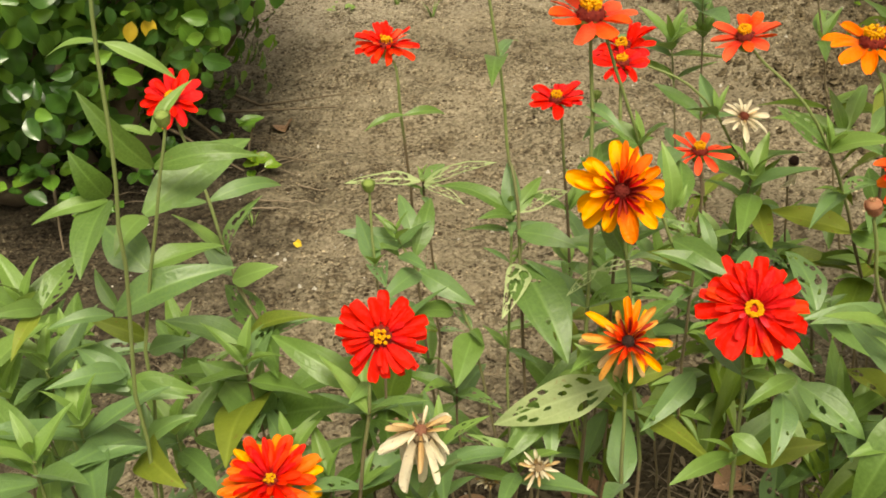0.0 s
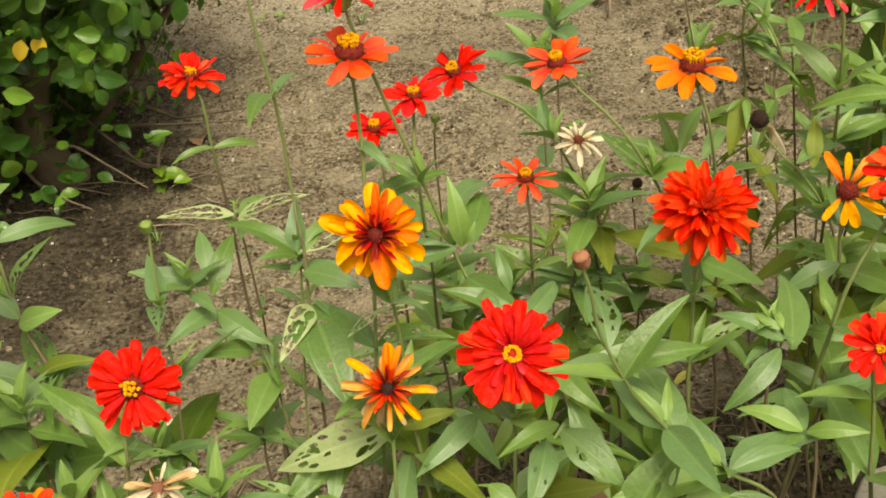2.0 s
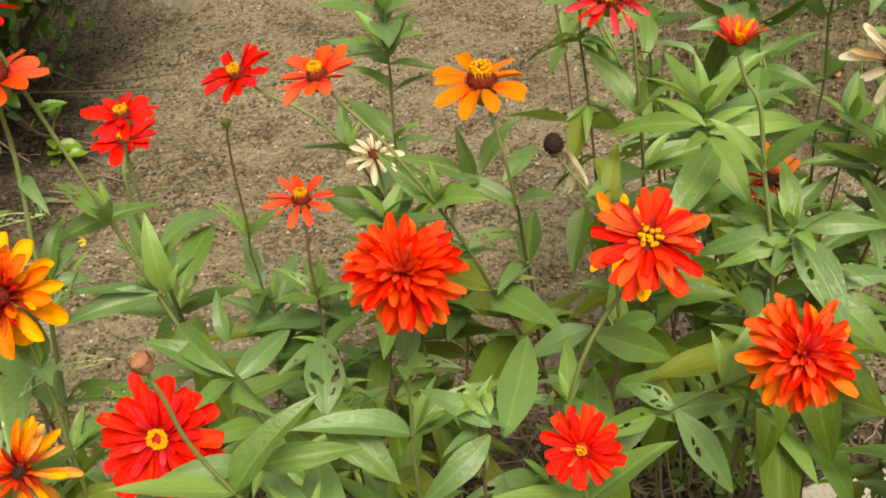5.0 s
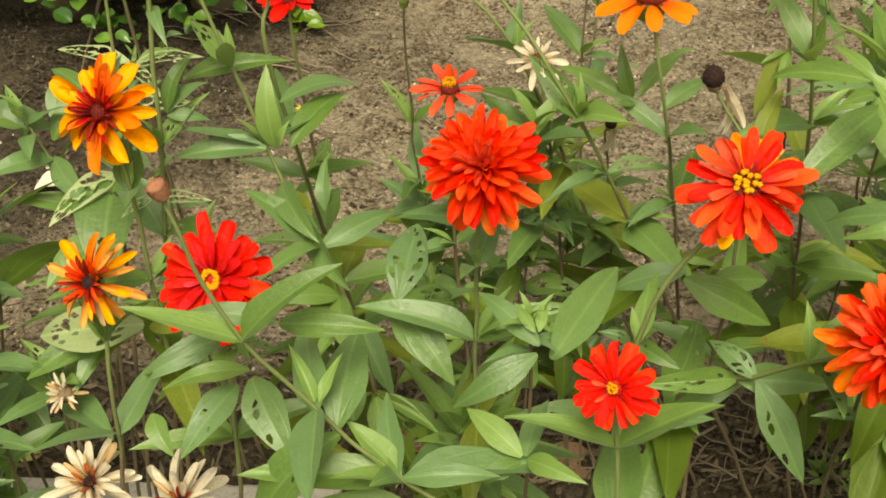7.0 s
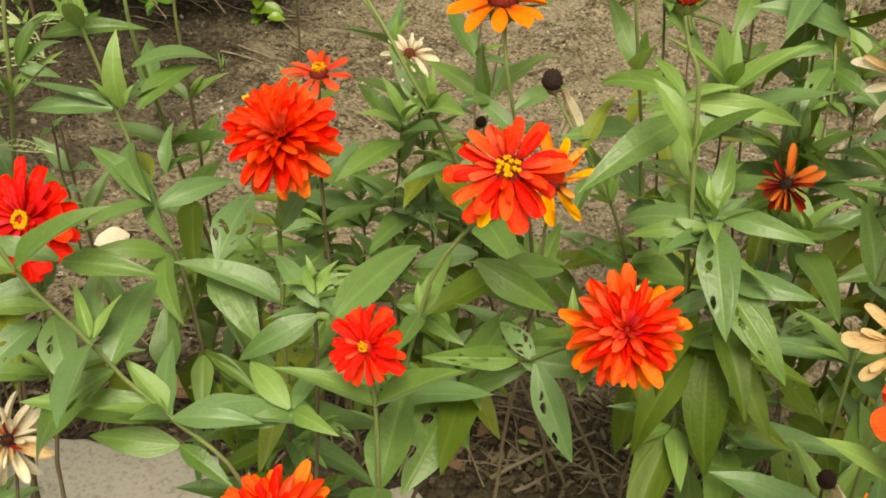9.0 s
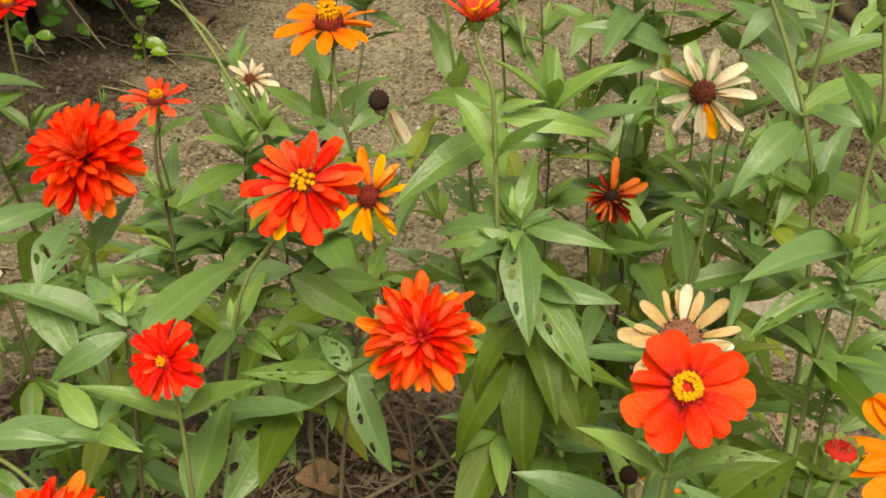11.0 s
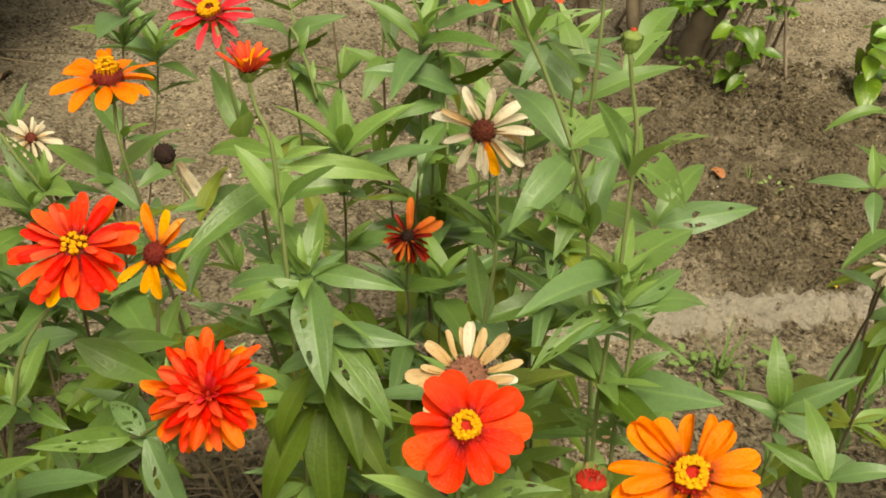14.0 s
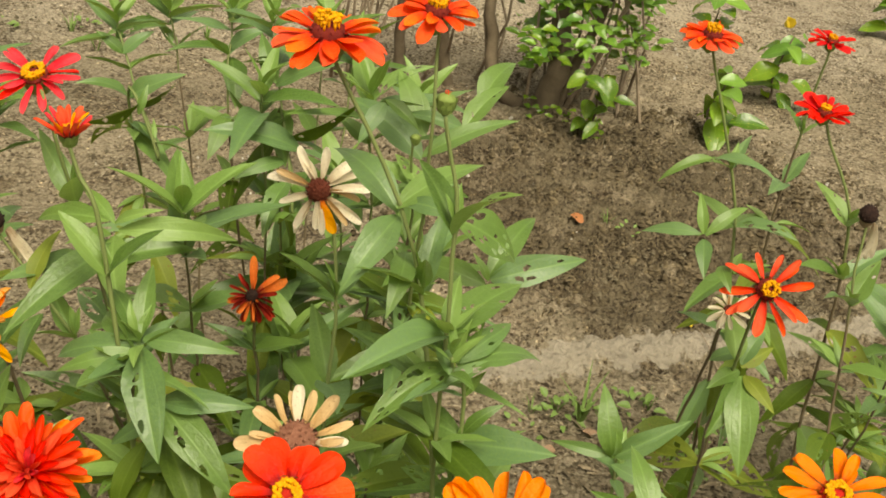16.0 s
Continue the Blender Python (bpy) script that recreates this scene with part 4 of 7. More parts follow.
def zinnia(tip, kind, size, face=(0, -0.35, 1), base=None, via=(), label="", bare=0.10, leaves=0.075, gap=0.066, low=0.17, full=1.0, aged_shaded=None):
    """One zinnia stalk from the soil to its head at tip (metres of the place), through via, with pairs of leaves at its nodes."""
    global plants
    plants += 1
    rnd = random.Random(plants * 17 + 3)
    tip = Vector(tip)
    if base is None:
        e = path_edge(tip.x)
        by = min(tip.y - rnd.uniform(0.02, 0.07), e - 0.30) if tip.y < e - 0.1 else max(tip.y + rnd.uniform(-0.02, 0.05), e + rnd.uniform(0.03, 0.06))
        base = (tip.x + rnd.uniform(-0.02, 0.06), by)
    foot = Vector((base[0], base[1], 0.0))
    ob = thing("zinnia_plant", foot, label, "flower", "zinnias in the bed")
    rel = tip - foot
    f = Vector(face).normalized()
    under = rel - f * (size * 0.12 if kind in KINDS else size * 0.3)
    mids = [Vector(v) - foot for v in via]
    if not mids:
        mids = [rel * 0.66 + Vector((rnd.uniform(-0.012, 0.012), rnd.uniform(-0.01, 0.01), 0))]
    last = mids[-1]
    neck = under - (f * 0.22 + (under - last).normalized()).normalized() * 0.02
    low_bend = mids[0] * 0.45 + Vector((rnd.uniform(-0.015, 0.015), rnd.uniform(-0.015, 0.015), 0.02))
    run = [Vector((0, 0, -0.02)), low_bend] + mids + ([neck] if (under - last).length > 0.06 else []) + [under]
    pts = smooth_run(run, 6)
    n_pts = len(pts) - 1
    pts = [q + Vector((noise.noise(q * 19.0 + foot), noise.noise(q * 19.0 - foot), 0.0)) * (0.004 if 0 < i < n_pts - 2 else 0.0) for i, q in enumerate(pts)]
    thick = 0.00125 if size > 0.03 else 0.00105
    part("stem", mesh_of("stem", *tube(pts, [thick * (1.6 - 0.7 * i / n_pts) for i in range(n_pts + 1)]), STEM), ob)
    if kind in KINDS:
        bloom(ob, rel, f, size, kind, rnd)
    elif kind == "seed":
        seed_head(ob, rel, f, size, CONE_BROWN, rnd, skirt=True)
    elif kind == "seed_pale":
        seed_head(ob, rel, f, size, CALYX_DRY, rnd, tuft=True)
    elif kind == "bud_dry":
        bud(ob, rel, f, size, rnd, crown=TAN, husk=HUSK)
    elif kind == "bud":
        bud(ob, rel, f, size, rnd)
    elif kind == "bud_tipped":
        bud(ob, rel, f, size, rnd, crown=CORAL)
    elif kind == "bud_red":
        bud(ob, rel, f, size, rnd, MAROON)
    elif kind == "shoot":
        for k in range(4):
            e = (68, 50, 32, 16)[k]
            L = leaves * (0.55, 0.8, 1.0, 1.1)[k]
            for h in (0, 1):
                a = radians(plants * 53 + 90 * k + 180 * h + rnd.uniform(-12, 12))
                d = Vector((math.cos(a) * math.cos(radians(e)), math.sin(a) * math.cos(radians(e)), math.sin(radians(e))))
                leaf(ob, rel - Vector((0, 0, 0.008 * k)), d, (-d.x * 0.8, -d.y * 0.8, 1), L * rnd.uniform(0.9, 1.1), rnd, LEAF_YOUNG if k < 2 else LEAF, 0.1)
    # pairs of leaves, each turned a quarter from the last
    lengths = [0.0]
    for u, v in zip(pts, pts[1:]):
        lengths.append(lengths[-1] + (v - u).length)
    total = lengths[-1]
    at, turn, n = total - (bare if kind != "shoot" else 0.05), rnd.uniform(0, 180), 0
    while at > low:
        i = max(k for k in range(n_pts) if lengths[k] <= at)
        p = pts[i].lerp(pts[i + 1], (at - lengths[i]) / max(1e-6, lengths[i + 1] - lengths[i]))
        ax = (pts[i + 1] - pts[i]).normalized()
        L = leaves * min(1.15, 0.72 + 0.16 * n) * rnd.uniform(0.85, 1.2)
        rise = 44 - 20 * n + rnd.uniform(-12, 12)
        for h in (0, 1):
            q = p + foot
            if rnd.random() > full or any(x0 < q.x < x1 and y0 < q.y < y1 and z0 < q.z < z1 for x0, x1, y0, y1, z0, z1 in SHED):
                continue
            a = radians(turn + 180 * h + rnd.uniform(-15, 15))
            flat = Vector((math.cos(a), math.sin(a), 0))
            e = radians(max(-66, rise + rnd.uniform(-10, 10)))
            d = flat * math.cos(e) + ax * math.sin(e)
            # lower leaves mostly take the olive colour with shade painted in, or yellowing ones
            mat = LEAF_YOUNG if n == 0 and (plants + h) % 3 == 0 else LEAF if n < 2 or rnd.random() > (aged_shaded if aged_shaded is not None else 0.22 if tip.x < 0.02 else 0.74) else (LEAF_OLIVE_SHADED if rnd.random() < 0.62 else LEAF_OLD if rnd.random() < 0.985 else LEAF_YELLOW)
            leaf(ob, p, d, ax - d * ax.dot(d) + Vector((0, -0.15, 0.3)), L, rnd, mat, 0.25 + 0.05 * n)
            if rnd.random() < 0.4 and n < 5:
                e2 = e + radians(28)
                for w in (-0.5, 0.5):
                    a2 = a + w
                    d2 = Vector((math.cos(a2) * math.cos(e2), math.sin(a2) * math.cos(e2), math.sin(e2)))
                    leaf(ob, p + d2 * 0.004, d2, (-d2.x, -d2.y, 1), L * rnd.uniform(0.35, 0.55), rnd, LEAF_YOUNG, 0.0)
        turn += 90 + rnd.uniform(-12, 12)
        at -= gap * rnd.uniform(0.85, 1.15)
        n += 1
    return ob


# ---- ground ----
def spread(lo, hi, step, far):
    """Even steps from lo to hi, then ever wider ones out to far on both sides."""
    mid = list(np.arange(lo, hi + step / 2, step))
    grow, w, a, b = [], step, lo, hi
    below, above = [], []
    while b < far:
        w *= 1.35
        a, b = a - w, b + w
        below.append(a)
        above.append(b)
    return below[::-1] + mid + above


def ground_height(x, y):
    v = Vector((x, y, 0.0))
    z = 0.020 * noise.noise(v * 2.3) + 0.010 * noise.noise(v * 7.0 + Vector((5, 1, 0))) + 0.005 * noise.noise(v * 22.0) + 0.003 * noise.noise(v * 55.0)
    crumb = 0.0058 * noise.noise(v * 48.0 + Vector((0, 3, 1))) + 0.0042 * noise.noise(v * 92.0)
    loose = max(0.0, 1.0 - ((x - 1.10) * 1.7) ** 2 - ((y - 2.26) * 1.5) ** 2)
    z += crumb * (0.55 + 2.2 * min(1.0, 2.0 * loose))
    # low bank behind the right-hand end of the bed
    ridge = y - (1.28 + 0.43 * x)
    z += 0.024 * (0.5 + 0.5 * math.tanh((ridge + 0.02 * noise.noise(v * 12.0)) / 0.012)) * (0.5 + 0.5 * math.tanh((x - 0.55) / 0.16))
    return z * (1.0 if abs(x) < 8 and abs(y) < 9 else 0.0) - 0.006


def build_ground():
    xs, ys = spread(-1.3, 2.1, 0.008, 400.0), spread(0.80, 3.6, 0.0085, 400.0)
    verts = [(x, y, ground_height(x, y)) for y in ys for x in xs]
    w = len(xs)
    faces = [(j * w + i, j * w + i + 1, (j + 1) * w + i + 1, (j + 1) * w + i) for j in range(len(ys) - 1) for i in range(w - 1)]
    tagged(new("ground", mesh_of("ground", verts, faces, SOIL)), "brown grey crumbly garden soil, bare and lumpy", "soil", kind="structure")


def build_edging():
    """The old concrete edging that runs through the bed, crumbled along both sides."""
    n = 700
    xs = [-5 + 10 * i / n for i in range(n + 1)]
    verts, faces = [], []
    for x in xs:
        gone = max(math.exp(-((x - 0.175) / 0.075) ** 4), math.exp(-((x - 0.47) / 0.13) ** 4))
        e = path_edge(x) + 0.012 - 0.20 * gone + 0.018 * noise.noise(Vector((x * 9, 0, 3))) + 0.010 * noise.noise(Vector((x * 31, 2, 3)))
        f = path_edge(x) - 0.26 + 0.02 * noise.noise(Vector((x * 7, 5, 3)))
        for y, z in ((e, -0.06), (e - 0.002, 0.006), (e - 0.010, 0.013), (e * 0.5 + f * 0.5, 0.015), (f + 0.010, 0.013), (f + 0.002, 0.006), (f, -0.06)):
            verts.append((x, y, z))
    for i in range(n):
        for k in range(6):
            a = i * 7 + k
            faces.append((a, a + 1, a + 8, a + 7))
    tagged(new("concrete_edging", mesh_of("concrete_edging", verts, faces, CONCRETE)), "worn grey concrete edging with crumbled sides, sunk in soil", "edging", kind="structure")


build_ground()
build_edging()


# ---- hedge and shrubs behind the bed ----
def limb(parent, name, points, r0, r1, rnd, mat=BARK, sides=7):
    """A crooked, tapering branch through points given in the parent's space."""
    pts = []
    for a, b in zip(points, points[1:]):
        a, b = Vector(a), Vector(b)
        for k in range(5):
            j = min((b - a).length * 0.06, r1 * 0.8)
            pts.append(a.lerp(b, k / 5) + Vector((rnd.uniform(-j, j), rnd.uniform(-j, j), rnd.uniform(-j, j) * 0.5)))
    pts.append(Vector(points[-1]))
    n = len(pts) - 1
    return part(name, mesh_of(name, *tube(pts, [r0 + (r1 - r0) * i / n for i in range(n + 1)], sides), mat), parent)


def joined_leaves(rows, mat):
    """Many leaves in one mesh: rows of (matrix, shape)."""
    verts, faces = [], []
    cache = {}
    for m, me in rows:
        if me.name not in cache:
            cache[me.name] = ([v.co.copy() for v in me.vertices], [tuple(p.vertices) for p in me.polygons])
        v, f = cache[me.name]
        o = len(verts)
        verts.extend(m @ c for c in v)
        faces.extend(tuple(i + o for i in t) for t in f)
    return mesh_of("foliage", verts, faces, mat)


def build_hedge():
    rnd = random.Random(21)
    at = Vector((-0.93, 2.10, 0.0))
    ob = thing("hedge_bush", at, "dense dark green clipped hedge bush with round glossy leaves", "bush")
    for k in range(9):
        a = rnd.uniform(-1.9, 0.9)
        x, y = rnd.uniform(-0.25, 0.25), rnd.uniform(-0.25, 0.2)
        out = Vector((math.cos(a), math.sin(a), 0))
        limb(ob, "branch", [(x, y, -0.03), (x + out.x * 0.16, y + out.y * 0.14, 0.14), (x + out.x * 0.38, y + out.y * 0.32, 0.34 + rnd.uniform(0, 0.25))], 0.022, 0.005, rnd)
    for k in range(6):
        a = rnd.uniform(-2.2, 0.5)
        c, s = math.cos(a), math.sin(a)
        limb(ob, "twig", [(c * 0.25, s * 0.22, rnd.uniform(0.05, 0.2)), (c * 0.42, s * 0.38, rnd.uniform(0.0, 0.16)), (c * 0.62, s * 0.52, rnd.uniform(0.005, 0.1))], 0.005, 0.0015, rnd, BARK, 5)
    limb(ob, "trunk", [(0.24, -0.12, -0.03), (0.20, -0.16, 0.10), (0.23, -0.10, 0.28), (0.1, 0.0, 0.5)], 0.045, 0.03, rnd, BARK, 10)
    limb(ob, "branch", [(0.02, -0.25, -0.02), (-0.12, -0.50, 0.24), (-0.16, -0.62, 0.50), (-0.14, -0.66, 0.62)], 0.026, 0.017, rnd, BARK, 9)
    rows = []
    # leafy shoots over a lumpy crown, drawn in at the foot
    # two unseen crowns are added behind; they carry the hedge on and block skylight
    crowns = (((-0.03, 0.0, 0.60), (0.60, 0.56, 0.62), 900, 15), ((-0.75, 0.25, 0.72), (0.70, 0.62, 0.75), 210, 15), ((-0.35, 0.75, 0.75), (0.75, 0.60, 0.78), 170, 15))
    for (cx, cy, cz), (rx, ry, rz), shoots, n in crowns:
        for _ in range(shoots):
            d = Vector((rnd.gauss(0, 1), rnd.gauss(0, 1), rnd.gauss(0, 1))).normalized()
            lump = 1 + 0.17 * noise.noise(d * 2.2 + Vector((3, 1, 7))) + 0.12 * noise.noise(d * 5.0) + 0.10 * noise.noise(d * 11.0)
            k = lump * (1 - 0.42 * rnd.random() ** 2.4)
            p = Vector((cx + d.x * rx * k, cy + d.y * ry * k, cz + d.z * rz * k))
            tuck = 0.70 + 0.30 * min(1.0, max(0.0, (p.z - 0.08) / 0.22))
            p.x, p.y = cx + (p.x - cx) * tuck, cy + (p.y - cy) * tuck
            if p.z < 0.06 + 0.10 * noise.noise(Vector((p.x * 4, p.y * 4, 0))):
                continue
            way = (d + Vector((rnd.gauss(0, 0.5), rnd.gauss(0, 0.5), rnd.gauss(0.15, 0.4)))).normalized()
            size = rnd.uniform(0.034, 0.054)
            for i in range(n):
                a = i * 2.4 + rnd.uniform(-0.5, 0.5)
                cross = way.cross(Vector((0.3, 0.2, 0.9))).normalized()
                out = cross * math.cos(a) + way.cross(cross) * math.sin(a)
                q = p + way * (i / n - 0.5) * 0.16 + out * rnd.uniform(0.004, 0.022)
                if q.z < 0.02:
                    continue
                up = (way * 0.8 + d * 0.5 + Vector((0, 0, 0.55)) + Vector((rnd.gauss(0, 0.25), rnd.gauss(0, 0.25), 0))).normalized()
                run = out + way * 0.25 + Vector((0, 0, -0.15))
                rows.append((q.x * 0.8 - q.y + rnd.uniform(0, 0.08), k, Matrix.Translation(q) @ frame_of(run, up) @ Matrix.Scale(size * rnd.uniform(0.7, 1.1), 4), rnd.choice(ROUND)))
    # drooping sprigs that reach out over the soil
    for _ in range(7):
        a = rnd.uniform(-1.4, -0.5)
        q = Vector((math.cos(a) * rnd.uniform(0.40, 0.52), math.sin(a) * rnd.uniform(0.40, 0.52), rnd.uniform(0.03, 0.16)))
        for _ in range(7):
            p = q + Vector((rnd.uniform(-0.05, 0.05), rnd.uniform(-0.05, 0.05), rnd.uniform(-0.02, 0.04)))
            run = Vector((rnd.gauss(0, 1), rnd.gauss(0, 1), rnd.uniform(-0.3, 0.5)))
            rows.append((p.x - p.y + 1, 1.0, Matrix.Translation(p) @ frame_of(run, (0.2, -0.5, 1)) @ Matrix.Scale(rnd.uniform(0.026, 0.045), 4), rnd.choice(ROUND)))
    rows.sort(key=lambda r: -r[0])
    outer = [r for r in rows if r[1] > 0.9][:290]
    chosen = set(id(r) for r in outer)
    for r in outer:
        c = rnd.random()
        part("leaf", r[3], ob, r[2], LEAF_HEDGE_PALE if c < 0.22 else LEAF_HEDGE)
    for k, (dx, dz) in enumerate(((0.0, 0.0), (0.032, 0.006))):
        p = Vector((0.335 + dx, -0.38, 0.395 + dz))
        part("leaf", ROUND[k], ob, Matrix.Translation(p) @ frame_of((rnd.gauss(0, 0.6), -0.4, -1), (0.3, -1, 0.4)) @ Matrix.Scale(0.036, 4), LEAF_GOLD, "yellowed hedge leaf")
    rest = [r for r in rows if id(r) not in chosen]
    part("foliage", joined_leaves([(r[2], r[3]) for r in rest if hash(round(r[0] * 1e4)) % 5], LEAF_HEDGE), ob, kind="stuff")
    part("foliage", joined_leaves([(r[2], r[3]) for r in rest if not hash(round(r[0] * 1e4)) % 5], LEAF_HEDGE_PALE), ob, kind="stuff")


OVATE = [blade_mesh("leaf", LEAF_GLOSSY, oval(pick.uniform(0.25, 0.33)), 8, 4, pick.uniform(0.2, 0.6), pick.uniform(0.1, 0.6), 0.03, pick) for _ in range(5)]


def sprig(parent, at, n, size, rnd, mat=LEAF_GLOSSY, spread_by=0.03, rise=0.3):
    for k in range(n):
        a = k * 2.4 + rnd.uniform(-0.4, 0.4)
        d = Vector((math.cos(a), math.sin(a), rise + rnd.uniform(-0.5, 0.5)))
        p = Vector(at) + Vector((rnd.uniform(-1, 1), rnd.uniform(-1, 1), rnd.uniform(-1, 1))) * spread_by
        part("leaf", rnd.choice(OVATE), parent, Matrix.Translation(p) @ frame_of(d, (0, -0.5, 1)) @ Matrix.Scale(size * rnd.uniform(0.7, 1.15), 4), mat)


def build_shrub():
    rnd = random.Random(8)
    at = Vector((0.93, 2.76, 0.0))
    ob = thing("woody_shrub", at, "old shrub with bare grey-brown stems and tufts of glossy green leaves", "bush")
    limb(ob, "stem", [(-0.02, 0.0, -0.03), (0.03, 0.01, 0.10), (0.02, 0.08, 0.30), (0.06, 0.14, 0.6)], 0.036, 0.014, rnd, BARK, 9)
    limb(ob, "stem", [(0.0, 0.0, -0.02), (-0.12, -0.02, 0.05), (-0.17, 0.03, 0.26), (-0.20, 0.1, 0.6)], 0.022, 0.010, rnd)
    limb(ob, "stem", [(0.03, 0.02, -0.02), (0.08, 0.03, 0.18), (0.17, 0.07, 0.42), (0.24, 0.1, 0.7)], 0.014, 0.006, rnd)
    limb(ob, "stem", [(0.05, 0.04, -0.02), (0.11, -0.02, 0.16), (0.17, -0.03, 0.40)], 0.007, 0.005, rnd, TWIG)
    limb(ob, "stem", [(-0.24, 0.06, -0.02), (-0.27, 0.05, 0.20), (-0.26, 0.08, 0.60)], 0.018, 0.010, rnd)
    limb(ob, "stem", [(-0.36, 0.10, -0.02), (-0.38, 0.08, 0.2), (-0.33, 0.12, 0.6)], 0.016, 0.009, rnd)
    for k in range(30):
        x = rnd.uniform(-0.55, 0.25)
        limb(ob, "twig", [(x, rnd.uniform(-0.06, 0.2), -0.01), (x + rnd.uniform(-0.06, 0.08), rnd.uniform(-0.05, 0.15), 0.2), (x + rnd.uniform(-0.14, 0.16), rnd.uniform(-0.1, 0.2), rnd.uniform(0.35, 0.7))], 0.005, 0.0018, rnd, TWIG, 5)
    limb(ob, "twig", [(0.10, -0.17, -0.02), (0.11, -0.18, 0.10), (0.10, -0.19, 0.2)], 0.004, 0.002, rnd, BARK, 5)
    sprig(ob, (0.10, -0.19, 0.17), 9, 0.062, rnd, LEAF_GLOSSY, 0.035, -0.3)
    sprig(ob, (0.12, -0.18, 0.10), 9, 0.055, rnd, LEAF_GLOSSY, 0.035, -0.2)
    sprig(ob, (0.10, -0.17, 0.05), 8, 0.045, rnd, LEAF_GLOSSY, 0.035, 0.1)
    for k in range(70):
        q = (rnd.uniform(-0.06, 0.24), rnd.uniform(-0.14, 0.10), rnd.uniform(0.17, 0.62))
        sprig(ob, q, 13, 0.036, rnd, rnd.choice((LEAF_HEDGE_PALE, LEAF_HEDGE_PALE, LEAF_HEDGE, LEAF_GLOSSY)), 0.04)
    for k in range(26):
        q = (rnd.uniform(-0.42, 0.0), rnd.uniform(-0.10, 0.16), rnd.uniform(0.24, 0.62))
        sprig(ob, q, 9, 0.032, rnd, rnd.choice((LEAF_HEDGE_PALE, LEAF_HEDGE, LEAF_GLOSSY)), 0.04)
    for k in range(12):
        sprig(ob, (rnd.uniform(-0.05, 0.14), rnd.uniform(-0.12, 0.0), 0.02), 4, 0.022, rnd, LEAF_GLOSSY, 0.03, 0.2)


def seedling(x, y, n, size, tall, seed, gold=0):
    rnd = random.Random(seed)
    ob = thing("shrub_seedling", (x, y, 0.0), "young shrub seedling with large glossy green leaves in bare soil", "seedling", "seedlings in the soil")
    limb(ob, "stem", [(0, 0, -0.02), (rnd.uniform(-0.02, 0.02), 0.0, tall * 0.5), (0.01, 0.01, tall)], 0.004, 0.002, rnd, BARK, 5)
    for k in range(3):
        sprig(ob, (0, 0, tall * (0.35 + 0.3 * k)), n, size, rnd, LEAF_GLOSSY if k < 2 else LEAF_HEDGE_PALE, 0.03, 0.0)
    for k in range(gold):
        part("leaf", ROUND[k], ob, Matrix.Translation((-0.03 + 0.02 * k, -0.02, tall * 1.15)) @ frame_of((0.5 - k, -0.4, 0.8), (0, -1, 0.4)) @ Matrix.Scale(0.035, 4), LEAF_GOLD, "yellow leaf")


build_hedge()
build_shrub()
seedling(-0.485, 1.92, 3, 0.05, 0.09, 41)
seedling(1.34, 2.72, 4, 0.095, 0.16, 31)
seedling(1.55, 3.02, 5, 0.085, 0.20, 32, 2)
seedling(1.44, 3.45, 4, 0.08, 0.14, 33)
seedling(2.08, 3.75, 5, 0.09, 0.17, 34)

# ---- zinnias ----
CAM = (0, -0.78, 0.62)
TALL = (0, -0.12, 1)
L_RED = "zinnia with a scarlet semi-double bloom on a green stalk"
L_ORANGE = "zinnia with an orange single bloom and raised maroon cone"
L_YELLOW = "zinnia with a yellow-orange bloom and dark red centre"
L_DOUBLE = "zinnia with a full double red-orange bloom"
L_DRY = "zinnia with a dried cream-coloured bloom and brown cone"
L_BUD = "zinnia stalk with a small closed green bud"
L_SEED = "zinnia stalk with a dark dry seed head"
L_SHOOT = "leafy zinnia shoot without a bloom, bright green tip"
L_CRIMSON = "zinnia with a small crimson bloom and yellow florets"
L_CORAL = "zinnia with a coral red narrow-petalled bloom"

zinnia((0.105, 0.645, 0.672), "yellow", 0.073, CAM, label=L_YELLOW, bare=0.06, low=0.36)
p_red = zinnia((0.190, 0.604, 0.604), "scarlet", 0.080, CAM, label=L_RED, bare=0.06, low=0.44)
p_fade = zinnia((0.108, 0.598, 0.583), "fading", 0.067, (0, -0.7, 0.7), label="zinnia with a withering amber bloom and dark centre", bare=0.05, low=0.36)
zinnia((0.322, 0.682, 0.664), "double", 0.072, (0.05, -0.5, 0.85), label=L_DOUBLE, bare=0.08)
zinnia((0.208, 0.931, 0.553), "coral_slim", 0.062, (0, -0.12, 1), label=L_CORAL, base=(0.219, 0.999), via=((0.211, 0.919, 0.483),))
zinnia((0.261, 0.996, 0.551), "cream_small", 0.050, (0.1, -0.55, 0.85), label=L_DRY)
p_orange = zinnia((0.357, 0.952, 0.651), "orange", 0.080, TALL, label=L_ORANGE, bare=0.12, base=(0.437, 1.046), via=((0.379, 0.940, 0.558),), low=0.36)
p_seed = zinnia((0.413, 0.924, 0.598), "seed", 0.020, (-0.2, -0.1, 1), label=L_SEED, base=(0.58, 1.063), via=((0.486, 0.912, 0.488),), low=0.3)
p_verm = zinnia((0.460, 0.694, 0.674), "vermilion", 0.072, (0.05, -0.5, 0.86), label="zinnia with a vermilion bloom edged in yellow", bare=0.12, base=(0.36, 0.644), via=((0.417, 0.682, 0.560),), low=0.47)
zinnia((0.420, 0.602, 0.601), "small_red", 0.050, (-0.1, -0.78, 0.62), label=L_CRIMSON, bare=0.05, low=0.3)
